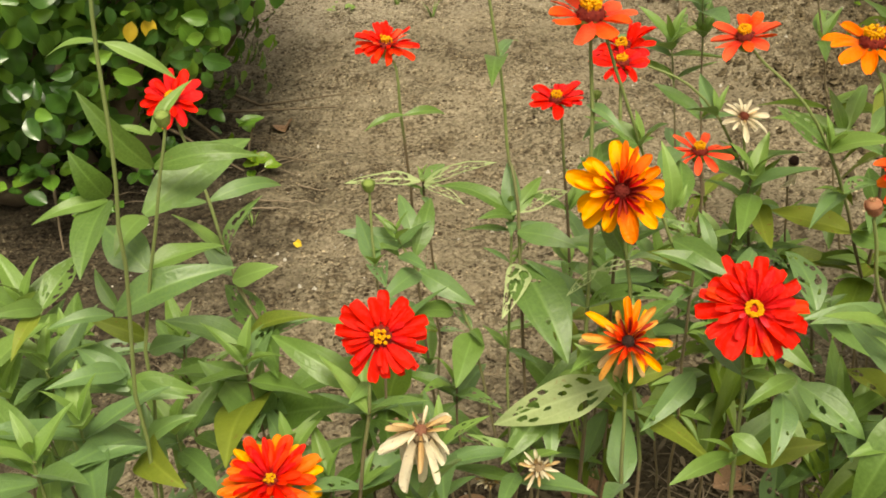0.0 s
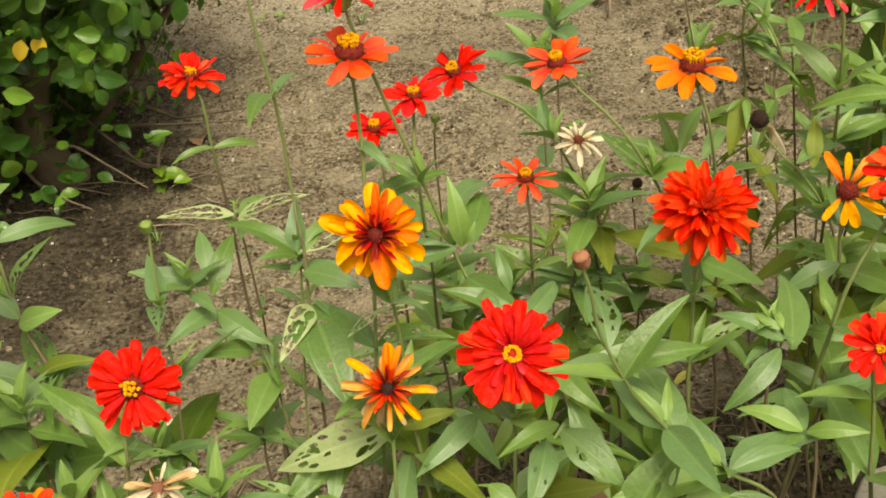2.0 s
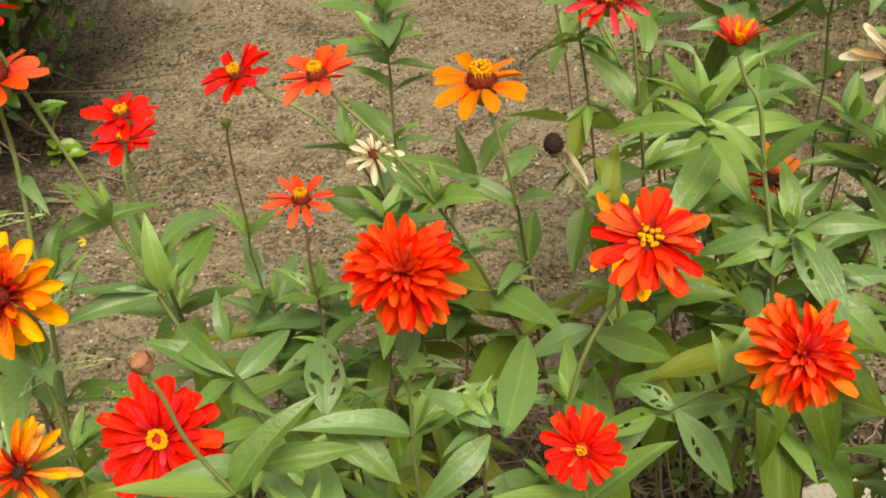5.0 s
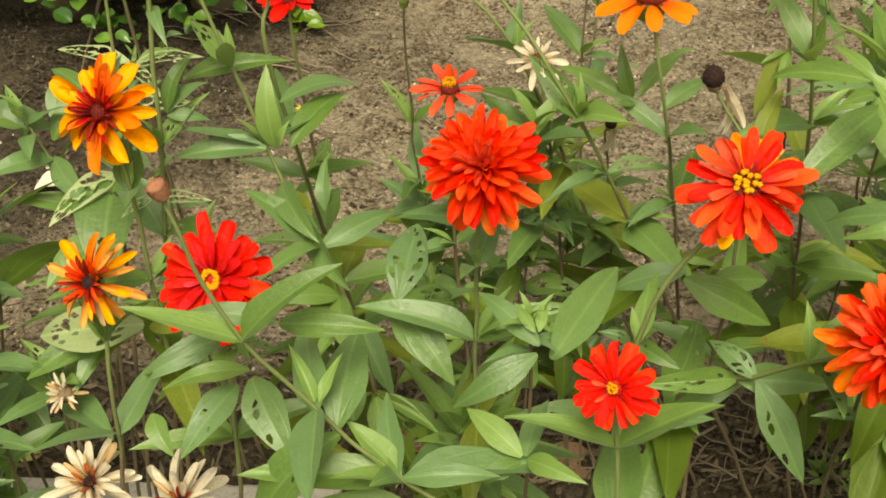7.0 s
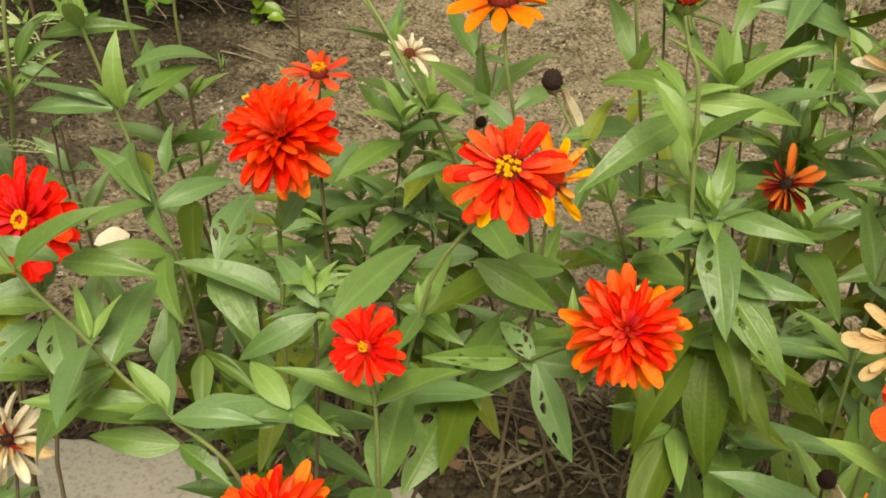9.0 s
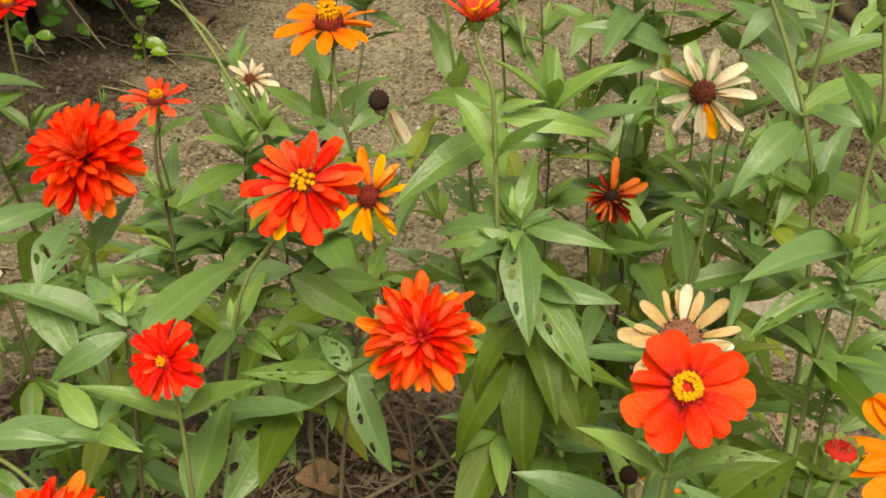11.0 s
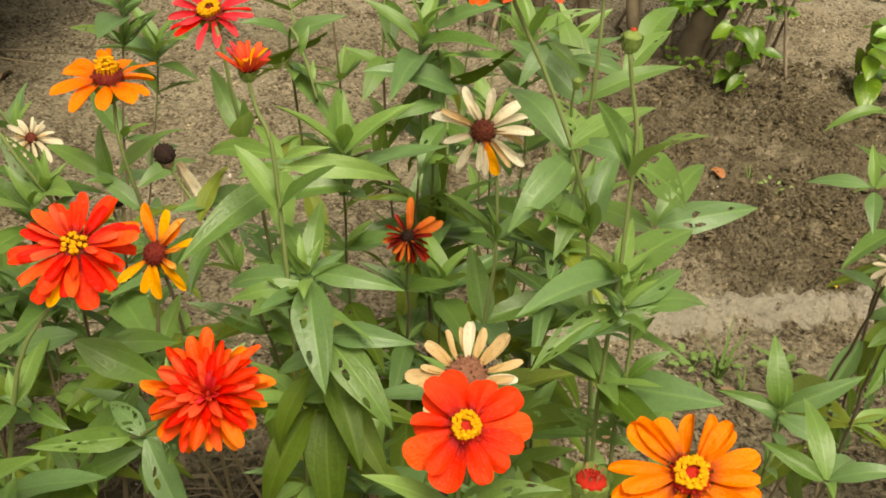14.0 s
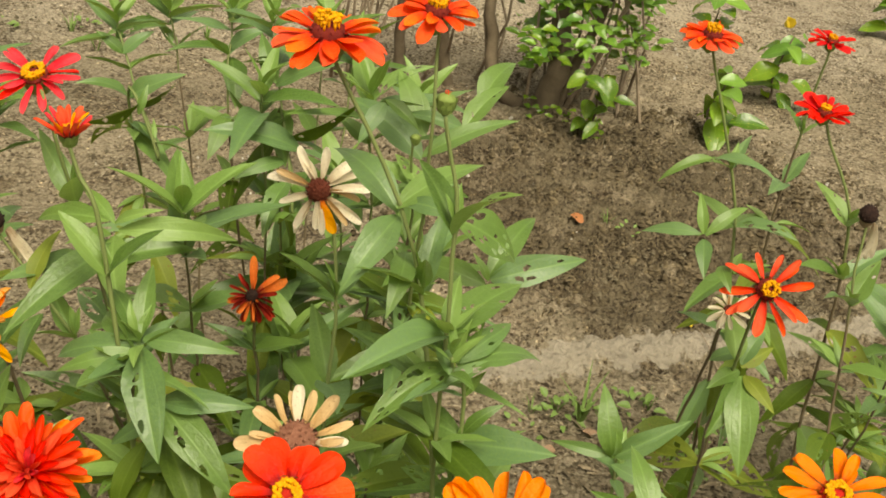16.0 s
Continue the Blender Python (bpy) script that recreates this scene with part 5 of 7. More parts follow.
zinnia((0.235, 0.919, 0.671), "coral", 0.068, (-0.2, -0.1, 1), label=L_CORAL, bare=0.14, base=(0.54, 1.03), via=((0.319, 0.907, 0.560),), low=0.36)
p_shag = zinnia((0.546, 0.657, 0.624), "double_orange", 0.071, (0.05, -0.6, 0.8), label="zinnia with a shaggy orange and red double bloom", bare=0.07, base=(0.34, 0.68), via=((0.438, 0.715, 0.476), (0.486, 0.708, 0.531)), low=0.45)
zinnia((0.650, 0.900, 0.678), "cream", 0.071, (0, -0.75, 0.66), label=L_DRY, bare=0.08, base=(0.72, 0.79), via=((0.668, 0.888, 0.625),))
zinnia((0.688, 0.597, 0.690), "scarlet_broad", 0.056, (0, -0.58, 0.8), label="zinnia with a broad-petalled red bloom and yellow ring", bare=0.06)
zinnia((0.779, 0.564, 0.719), "orange_flat", 0.059, (0, -0.5, 0.86), label="zinnia with a flat bright orange bloom", bare=0.07)
zinnia((0.594, 0.973, 0.536), "rust", 0.050, (0, -0.6, 0.6), label="zinnia with a small shrivelled rust-coloured bloom", bare=0.07)
zinnia((0.679, 0.676, 0.653), "tan", 0.063, (0, -0.55, 0.83), label="zinnia with a dried tan bloom", bare=0.07)
zinnia((-0.057, 0.590, 0.596), "red_toothed", 0.066, CAM, label=L_RED, bare=0.06, base=(-0.10, 0.54), via=((-0.069, 0.578, 0.540),))
p_bowl = zinnia((-0.075, 0.909, 0.676), "full_red", 0.062, (0.05, -0.15, 1), label="zinnia with an orange-red semi-double bloom", bare=0.3, base=(-0.03, 0.93), via=((-0.066, 0.897, 0.615),))
p_crim = zinnia((-0.227, 0.769, 0.692), "crimson", 0.049, (0.1, -0.6, 0.8), label=L_CRIMSON, bare=0.13, base=(-0.12, 0.53), via=((-0.155, 0.69, 0.47), (-0.190, 0.724, 0.555), (-0.208, 0.751, 0.610)))
zinnia((-0.136, 0.549, 0.507), "full_flame", 0.078, (0, -0.35, 0.94), label="zinnia with an orange-red bloom", bare=0.06)
p_rag = zinnia((-0.027, 0.524, 0.574), "withered", 0.085, (0.1, -0.2, 1), label="zinnia with a drooping withered cream bloom", bare=0.05)
zinnia((0.011, 0.636, 0.416), "seed_pale", 0.016, (0, -0.5, 0.9), label=L_SEED, bare=0.06)
p_tallc = zinnia((0.089, 0.734, 0.768), "flame_cup", 0.066, (0.05, -0.12, 1), label="zinnia with a tall orange-red bloom", bare=0.16, base=(0.095, 0.613), via=((0.091, 0.722, 0.658),))
zinnia((0.142, 1.027, 0.618), "crimson", 0.066, (-0.35, -0.3, 0.9), label=L_CRIMSON, bare=0.12, base=(0.46, 1.06), via=((0.241, 1.015, 0.537),), low=0.36)
zinnia((0.121, 0.824, 0.689), "crimson", 0.050, TALL, label=L_CRIMSON, bare=0.13, base=(0.13, 0.973), via=((0.121, 0.812, 0.605),))
zinnia((0.074, 0.927, 0.611), "crimson", 0.056, TALL, label=L_CRIMSON, bare=0.12, base=(0.10, 0.958), via=((0.079, 0.915, 0.569),))
p_pink = zinnia((0.085, 0.745, 0.802), "pink", 0.056, TALL, label="zinnia with a pinkish red bloom", bare=0.16, base=(0.27, 0.62), via=((0.235, 0.70, 0.46), (0.197, 0.719, 0.543), (0.157, 0.747, 0.566)))
p_lean = zinnia((0.227, 0.532, 0.725), "bud_dry", 0.0095, (-0.3, -0.2, 1), label="zinnia stalk with a small dried reddish flower bud", bare=0.09, base=(0.44, 0.56), via=((0.37, 0.565, 0.48), (0.321, 0.557, 0.543), (0.290, 0.553, 0.572), (0.246, 0.536, 0.649)), low=0.34)
zinnia((0.455, 0.800, 0.600), "yellow_plain", 0.064, (-0.1, -0.7, 0.7), label=L_YELLOW, bare=0.08, low=0.4)
zinnia((-0.076, 0.731, 0.633), "bud", 0.0095, TALL, label=L_BUD, bare=0.07)
zinnia((0.450, 0.922, 0.724), "pink", 0.066, (-0.1, -0.35, 0.9), label="zinnia with a pinkish red narrow-petalled bloom", bare=0.11, base=(0.56, 1.05), via=((0.472, 0.910, 0.672),), low=0.36)
p_half = zinnia((0.518, 0.806, 0.742), "half_open", 0.040, (0, -0.1, 1), label="zinnia with a half-open pink and yellow bloom", bare=0.09, base=(0.60, 0.746), via=((0.544, 0.794, 0.653),), low=0.46)
zinnia((0.081, 0.575, 0.417), "shaggy", 0.075, (0, -0.4, 0.9), label=L_DRY, bare=0.05, low=0.34)
zinnia((0.132, 0.598, 0.388), "shaggy", 0.086, (0.1, -0.6, 0.8), label=L_DRY, bare=0.05, low=0.34)
zinnia((0.048, 0.611, 0.454), "seed_pale", 0.018, (0, -0.6, 0.8), label=L_SEED, bare=0.05, low=0.38)
zinnia((0.443, 0.472, 0.619), "double_orange", 0.058, (0, -0.4, 0.9), label=L_DOUBLE, bare=0.06)
zinnia((0.690, 0.742, 0.465), "orange_flat", 0.040, (0, -0.4, 0.9), label="zinnia with a small yellow-orange bloom low in the leaves", bare=0.05)
zinnia((0.669, 0.700, 0.520), "seed", 0.014, (0, -0.2, 1), label=L_SEED, bare=0.05)
zinnia((0.736, 0.497, 0.769), "bud_red", 0.0125, (0, 0.05, 1), label="zinnia stalk with an opening red-tipped bud", bare=0.07)
zinnia((0.970, 0.711, 0.641), "orange_flat", 0.064, (0, -0.4, 0.9), label="zinnia with a flat bright orange bloom", bare=0.07)
p_star = zinnia((0.994, 0.983, 0.606), "star", 0.072, (0.05, -0.78, 0.62), label="zinnia with an orange-red star-shaped bloom", bare=0.10, base=(1.05, 1.24), full=0.3)
p_dryr = zinnia((0.985, 1.038, 0.550), "cream_small", 0.044, (-0.2, -0.5, 0.9), label=L_DRY, bare=0.08, base=(1.0, 1.25), full=0.35)
p_flame = zinnia((0.660, 0.813, 0.826), "flame", 0.068, (0, -0.12, 1), label="zinnia with a tall orange-red bloom and yellow ring", bare=0.17, base=(0.80, 0.763), via=((0.734, 0.801, 0.658),))
zinnia((0.710, 1.012, 0.782), "flame", 0.063, (0, -0.12, 1), label="zinnia with an orange bloom and yellow ring", bare=0.15, base=(0.741, 1.155), via=((0.719, 1.000, 0.657),))
p_far = zinnia((0.956, 1.234, 0.727), "flame", 0.062, TALL, label="zinnia with an orange-red bloom", bare=0.14, base=(1.08, 1.254), via=((1.030, 1.222, 0.511),))
zinnia((1.132, 1.440, 0.675), "crimson", 0.056, TALL, label=L_CRIMSON, bare=0.12)
zinnia((1.072, 1.217, 0.673), "crimson", 0.058, TALL, label=L_CRIMSON, bare=0.12, base=(1.20, 1.267), via=((1.128, 1.205, 0.550),))
zinnia((1.087, 1.080, 0.633), "seed", 0.020, TALL, label=L_SEED, bare=0.08)
p_budr = zinnia((0.730, 0.745, 0.818), "bud_tipped", 0.0100, (0, 0, 1), label="zinnia stalk with a bud just showing red", bare=0.07, base=(0.79, 0.695), via=((0.747, 0.733, 0.705),))
p_back = zinnia((0.706, 1.018, 0.672), "bud", 0.008, (0, 0, 1), label=L_BUD, bare=0.05)
zinnia((0.322, 1.023, 0.482), "seed", 0.013, (0.3, 0, 1), label=L_SEED, bare=0.07)
zinnia((0.121, 1.046, 0.556), "bud", 0.009, (0.1, 0, 1), label=L_BUD, bare=0.14)
p_edge = zinnia((-0.330, 0.574, 0.660), "vermilion", 0.062, (0, -0.4, 0.9), label="zinnia with an orange-red bloom", bare=0.08)
p_budl = zinnia((-0.171, 0.585, 0.764), "bud", 0.0095, TALL, label=L_BUD, bare=0.28, leaves=0.08, base=(-0.25, 0.532), via=((-0.208, 0.573, 0.600),))
p_left = zinnia((-0.172, 0.540, 0.900), "bud", 0.0095, TALL, label=L_BUD, bare=0.45, leaves=0.085, base=(-0.23, 0.49), via=((-0.205, 0.528, 0.562), (-0.185, 0.53, 0.75)))

p_front = zinnia((0.363, 0.650, 0.590), "shoot", 0.02, TALL, via=((0.366, 0.645, 0.55),), label=L_SHOOT, leaves=0.03, bare=0.13)
p_broad = zinnia((0.270, 0.730, 0.520), "shoot", 0.02, TALL, label=L_SHOOT, leaves=0.03, low=0.34)
p_whorl = zinnia((0.563, 0.787, 0.615), "shoot", 0.02, TALL, label=L_SHOOT, leaves=0.045, bare=0.2, low=0.5)
p_tall = zinnia((0.752, 0.720, 0.690), "shoot", 0.02, TALL, via=((0.764, 0.740, 0.617),), label=L_SHOOT, leaves=0.03, bare=0.2)
p_shootr = zinnia((0.871, 0.800, 0.575), "shoot", 0.02, TALL, label=L_SHOOT, leaves=0.03, bare=0.2)
p_knot = zinnia((-0.060, 0.748, 0.580), "shoot", 0.02, TALL, base=(0.05, 0.58), via=((-0.003, 0.734, 0.490), (-0.046, 0.753, 0.537)), label=L_SHOOT, leaves=0.035, bare=0.2)
p_knot2 = zinnia((0.031, 0.742, 0.605), "shoot", 0.02, TALL, low=0.3, label=L_SHOOT, leaves=0.035, bare=0.12)
for x, y, z, bx, by in ((0.408, 1.384, 0.62, 0.53, 1.27), (0.564, 1.510, 0.58, 0.58, 1.33), (0.605, 1.45, 0.58, 0.62, 1.36), (0.69, 1.35, 0.57, 0.70, 1.30),
                        (0.250, 1.208, 0.60, 0.30, 1.10), (0.235, 1.32, 0.50, 0.24, 1.15)):
    zinnia((x, y, z), "shoot", 0.02, TALL, base=(bx, by), label=L_SHOOT, leaves=0.08, gap=0.10, low=0.25)
for x, y, z, size in ((0.535, 0.985, 0.600, 0.085), (0.27, 0.97, 0.50, 0.07), (0.62, 1.03, 0.46, 0.08), (0.72, 1.08, 0.50, 0.08),
                      (1.20, 1.16, 0.50, 0.08), (1.26, 1.27, 0.46, 0.08), (1.19, 1.02, 0.50, 0.075), (0.66, 1.12, 0.66, 0.075), (0.57, 1.10, 0.66, 0.07)):
    zinnia((x, y, z), "shoot", 0.02, TALL, label=L_SHOOT, leaves=size)

leaf_at(p_pink, (0.155, 0.747, 0.594), (0.146, 0.763, 0.647), 1.15, LEAF_YOUNG, 0)
leaf_at(p_pink, (0.148, 0.771, 0.614), (0.177, 0.836, 0.595), 0.85, LEAF, 0)
leaf_at(p_pink, (0.163, 0.753, 0.593), (0.171, 0.820, 0.598), 1.0, LEAF, 0)
leaf_at(p_pink, (0.150, 0.743, 0.595), (0.093, 0.718, 0.590), 0.95, LEAF, 0)
leaf_at(p_pink, (0.158, 0.744, 0.568), (0.203, 0.707, 0.556), 1.2, LEAF, 0)
leaf_at(p_pink, (0.198, 0.716, 0.544), (0.184, 0.659, 0.556), 0.8, LEAF, 0)
leaf_at(p_pink, (0.198, 0.716, 0.544), (0.226, 0.772, 0.541), 1.0, LEAF, 0)
leaf_at(p_pink, (0.190, 0.742, 0.554), (0.180, 0.770, 0.579), 1.0, LEAF, 0)
leaf_at(p_pink, (0.190, 0.742, 0.554), (0.190, 0.780, 0.546), 1.0, LEAF, 0)
leaf_at(p_pink, (0.158, 0.745, 0.598), (0.166, 0.750, 0.616), 1.0, LEAF_YOUNG, 0)
leaf_at(p_pink, (0.195, 0.722, 0.544), (0.138, 0.727, 0.569), 1.1, LEAF, 0)
leaf_at(p_pink, (0.217, 0.700, 0.520), (0.256, 0.660, 0.501), 1.3, LEAF, 0)
leaf_at(p_pink, (0.217, 0.700, 0.520), (0.179, 0.665, 0.533), 1.0, LEAF, 0)
leaf_at(p_lean, (0.289, 0.553, 0.571), (0.272, 0.621, 0.577), 1.25, LEAF, 0)
leaf_at(p_lean, (0.291, 0.553, 0.569), (0.247, 0.524, 0.493), 1.15, LEAF, 4)
leaf_at(p_lean, (0.320, 0.558, 0.543), (0.298, 0.597, 0.560), 1.35, LEAF, 0)
leaf_at(p_lean, (0.323, 0.558, 0.542), (0.371, 0.576, 0.543), 1.1, LEAF, 0)
leaf_at(p_lean, (0.320, 0.558, 0.543), (0.316, 0.532, 0.562), 1.2, LEAF, 0)
leaf_at(p_lean, (0.320, 0.557, 0.543), (0.307, 0.566, 0.550), 1.2, LEAF_YOUNG, 0)
leaf_at(p_lean, (0.325, 0.558, 0.520), (0.272, 0.544, 0.516), 1.2, LEAF, 0)
leaf_at(p_lean, (0.325, 0.558, 0.520), (0.365, 0.552, 0.509), 1.2, LEAF, 0)
leaf_at(p_lean, (0.255, 0.567, 0.623), (0.308, 0.581, 0.623), 1.1, LEAF, 0)
leaf_at(p_lean, (0.253, 0.568, 0.623), (0.210, 0.553, 0.629), 1.0, LEAF, 0)
leaf_at(p_front, (0.370, 0.641, 0.572), (0.329, 0.616, 0.539), 1.1, LEAF, 0)
leaf_at(p_front, (0.378, 0.642, 0.570), (0.392, 0.738, 0.565), 0.9, LEAF, 0)
leaf_at(p_front, (0.371, 0.641, 0.579), (0.327, 0.666, 0.584), 1.0, LEAF, 0)
leaf_at(p_front, (0.368, 0.641, 0.588), (0.351, 0.657, 0.591), 1.1, LEAF_YOUNG, 0)
leaf_at(p_front, (0.370, 0.642, 0.588), (0.366, 0.665, 0.591), 1.1, LEAF_YOUNG, 0)
leaf_at(p_front, (0.380, 0.594, 0.540), (0.416, 0.582, 0.549), 1.2, LEAF_YOUNG, 0)
leaf_at(p_front, (0.377, 0.594, 0.541), (0.338, 0.615, 0.543), 1.2, LEAF_YOUNG, 0)
leaf_at(p_front, (0.376, 0.595, 0.536), (0.352, 0.575, 0.531), 1.3, LEAF, 0)
leaf_at(p_front, (0.379, 0.595, 0.541), (0.377, 0.644, 0.535), 1.1, LEAF, 0)
leaf_at(p_broad, (0.261, 0.696, 0.532), (0.311, 0.666, 0.502), 1.75, LEAF, 0)
leaf_at(p_broad, (0.264, 0.699, 0.533), (0.287, 0.742, 0.498), 1.2, LEAF, 8)
leaf_at(p_broad, (0.262, 0.699, 0.534), (0.244, 0.701, 0.517), 1.2, LEAF, 0)
leaf_at(p_broad, (0.261, 0.697, 0.533), (0.250, 0.761, 0.545), 1.5, LEAF, 6)
leaf_at(p_red, (0.218, 0.587, 0.559), (0.178, 0.559, 0.556), 1.0, LEAF, 0)
leaf_at(p_red, (0.210, 0.584, 0.547), (0.196, 0.539, 0.526), 1.4, LEAF, 3)
leaf_at(p_red, (0.220, 0.585, 0.555), (0.259, 0.555, 0.532), 1.5, LEAF, 3)
leaf_at(p_red, (0.172, 0.552, 0.541), (0.193, 0.538, 0.528), 1.6, LEAF, 0)
leaf_at(p_whorl, (0.565, 0.784, 0.613), (0.593, 0.728, 0.573), 1.15, LEAF, 1)
leaf_at(p_whorl, (0.562, 0.788, 0.611), (0.505, 0.804, 0.580), 0.9, LEAF, 0)
leaf_at(p_whorl, (0.563, 0.786, 0.608), (0.515, 0.776, 0.591), 0.9, LEAF, 0)
leaf_at(p_whorl, (0.566, 0.787, 0.617), (0.626, 0.786, 0.617), 0.9, LEAF, 0)
leaf_at(p_whorl, (0.565, 0.788, 0.620), (0.560, 0.828, 0.645), 1.1, LEAF, 0)
leaf_at(p_whorl, (0.561, 0.788, 0.619), (0.537, 0.817, 0.630), 1.1, LEAF, 0)
leaf_at(p_whorl, (0.563, 0.786, 0.617), (0.530, 0.824, 0.604), 1.0, LEAF, 0)
leaf_at(p_whorl, (0.566, 0.780, 0.617), (0.571, 0.753, 0.621), 1.2, LEAF_YOUNG, 0)
leaf_at(p_whorl, (0.562, 0.788, 0.619), (0.554, 0.799, 0.636), 0.9, LEAF_YOUNG, 0)
leaf_at(p_whorl, (0.578, 0.781, 0.575), (0.633, 0.748, 0.537), 1.1, LEAF, 3)
leaf_at(p_whorl, (0.578, 0.781, 0.575), (0.637, 0.783, 0.580), 1.0, LEAF, 0)
leaf_at(p_whorl, (0.577, 0.785, 0.563), (0.548, 0.776, 0.539), 1.1, LEAF, 0)
leaf_at(p_whorl, (0.580, 0.784, 0.546), (0.617, 0.736, 0.508), 1.2, LEAF_OLIVE_SHADED, 0)
leaf_at(p_whorl, (0.572, 0.781, 0.512), (0.554, 0.735, 0.447), 1.15, LEAF_OLIVE_SHADED, 0)
leaf_at(p_whorl, (0.582, 0.782, 0.521), (0.603, 0.735, 0.451), 1.15, LEAF_OLIVE_SHADED, 0)
leaf_at(p_whorl, (0.590, 0.782, 0.526), (0.635, 0.745, 0.491), 1.1, LEAF_OLIVE_SHADED, 0)
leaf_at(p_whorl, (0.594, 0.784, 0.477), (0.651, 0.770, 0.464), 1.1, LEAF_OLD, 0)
leaf_at(p_whorl, (0.570, 0.782, 0.542), (0.559, 0.750, 0.491), 1.1, LEAF_OLIVE_SHADED, 0)
leaf_at(p_half, (0.524, 0.864, 0.633), (0.477, 0.790, 0.602), 0.85, LEAF, 0)
leaf_at(p_half, (0.521, 0.877, 0.636), (0.595, 0.908, 0.623), 0.8, LEAF_YOUNG, 0)
leaf_at(p_half, (0.514, 0.880, 0.641), (0.451, 0.912, 0.613), 0.85, LEAF_YOUNG, 0)
leaf_at(p_half, (0.520, 0.871, 0.635), (0.543, 0.817, 0.611), 1.2, LEAF_YOUNG, 0)
leaf_at(p_half, (0.518, 0.871, 0.636), (0.498, 0.843, 0.641), 1.0, LEAF_YOUNG, 0)
leaf_at(p_half, (0.518, 0.879, 0.640), (0.485, 0.912, 0.645), 0.8, LEAF_YOUNG, 0)
leaf_at(p_half, (0.518, 0.879, 0.640), (0.552, 0.879, 0.656), 0.8, LEAF_YOUNG, 0)
leaf_at(p_half, (0.517, 0.869, 0.633), (0.515, 0.847, 0.625), 1.2, LEAF, 0)
leaf_at(p_shag, (0.486, 0.708, 0.529), (0.454, 0.728, 0.532), 1.4, LEAF, 6)
leaf_at(p_shag, (0.487, 0.707, 0.528), (0.525, 0.685, 0.476), 1.0, LEAF, 3)
leaf_at(p_shag, (0.434, 0.713, 0.475), (0.432, 0.632, 0.452), 1.5, LEAF, 2)
leaf_at(p_shag, (0.434, 0.713, 0.475), (0.478, 0.730, 0.499), 1.2, LEAF, 0)
leaf_at(p_shag, (0.431, 0.717, 0.470), (0.397, 0.744, 0.479), 1.2, LEAF, 0)
leaf_at(p_shag, (0.434, 0.712, 0.474), (0.453, 0.693, 0.443), 1.3, LEAF, 0)
leaf_at(p_verm, (0.409, 0.713, 0.530), (0.443, 0.697, 0.532), 1.2, LEAF, 3)
leaf_at(p_verm, (0.409, 0.713, 0.530), (0.389, 0.709, 0.535), 1.5, LEAF, 2)
leaf_at(p_verm, (0.433, 0.734, 0.576), (0.391, 0.728, 0.554), 1.2, LEAF, 0)
leaf_at(p_verm, (0.433, 0.731, 0.573), (0.487, 0.744, 0.541), 1.4, LEAF, 0)
leaf_at(p_verm, (0.446, 0.742, 0.566), (0.479, 0.776, 0.549), 1.2, LEAF, 0)
leaf_at(p_orange, (0.349, 0.964, 0.545), (0.333, 0.982, 0.585), 1.0, LEAF, 0)
leaf_at(p_orange, (0.353, 0.967, 0.547), (0.385, 1.032, 0.563), 0.8, LEAF, 0)
leaf_at(p_orange, (0.345, 0.963, 0.546), (0.283, 0.982, 0.554), 0.8, LEAF, 0)
leaf_at(p_orange, (0.353, 0.955, 0.548), (0.336, 0.940, 0.553), 1.0, LEAF, 0)
leaf_at(p_orange, (0.373, 0.959, 0.544), (0.403, 1.015, 0.545), 0.9, LEAF, 0)
leaf_at(p_seed, (0.453, 0.887, 0.571), (0.461, 0.929, 0.598), 1.0, LEAF_OLD, 0)
leaf_at(p_seed, (0.467, 0.872, 0.562), (0.466, 0.833, 0.543), 1.2, LEAF, 0)
leaf_at(p_tall, (0.755, 0.736, 0.668), (0.711, 0.696, 0.646), 1.1, LEAF, 6)
leaf_at(p_tall, (0.756, 0.736, 0.668), (0.805, 0.770, 0.655), 1.3, LEAF, 0)
leaf_at(p_tall, (0.752, 0.738, 0.671), (0.728, 0.784, 0.666), 1.1, LEAF, 1)
leaf_at(p_tall, (0.755, 0.738, 0.671), (0.769, 0.773, 0.690), 1.1, LEAF, 5)
leaf_at(p_tall, (0.755, 0.737, 0.670), (0.784, 0.774, 0.676), 1.1, LEAF, 1)
leaf_at(p_tall, (0.753, 0.737, 0.670), (0.743, 0.753, 0.693), 1.0, LEAF_YOUNG, 0)
leaf_at(p_tall, (0.755, 0.737, 0.669), (0.760, 0.738, 0.699), 1.0, LEAF_YOUNG, 0)
leaf_at(p_tall, (0.766, 0.741, 0.618), (0.787, 0.748, 0.638), 1.1, LEAF, 0)
leaf_at(p_tall, (0.767, 0.738, 0.614), (0.818, 0.722, 0.628), 1.4, LEAF, 0)
leaf_at(p_tall, (0.765, 0.740, 0.616), (0.714, 0.766, 0.606), 1.4, LEAF, 0)
leaf_at(p_tall, (0.765, 0.740, 0.616), (0.764, 0.736, 0.627), 1.0, LEAF_YOUNG, 0)
leaf_at(p_tall, (0.775, 0.736, 0.574), (0.733, 0.761, 0.569), 1.3, LEAF, 6)
leaf_at(p_tall, (0.776, 0.734, 0.571), (0.799, 0.772, 0.589), 1.2, LEAF, 0)
leaf_at(p_budr, (0.741, 0.796, 0.728), (0.711, 0.815, 0.720), 1.3, LEAF, 0)
leaf_at(p_budr, (0.709, 0.805, 0.723), (0.756, 0.845, 0.739), 1.2, LEAF, 0)
leaf_at(p_budr, (0.742, 0.796, 0.727), (0.783, 0.818, 0.691), 1.5, LEAF, 14)
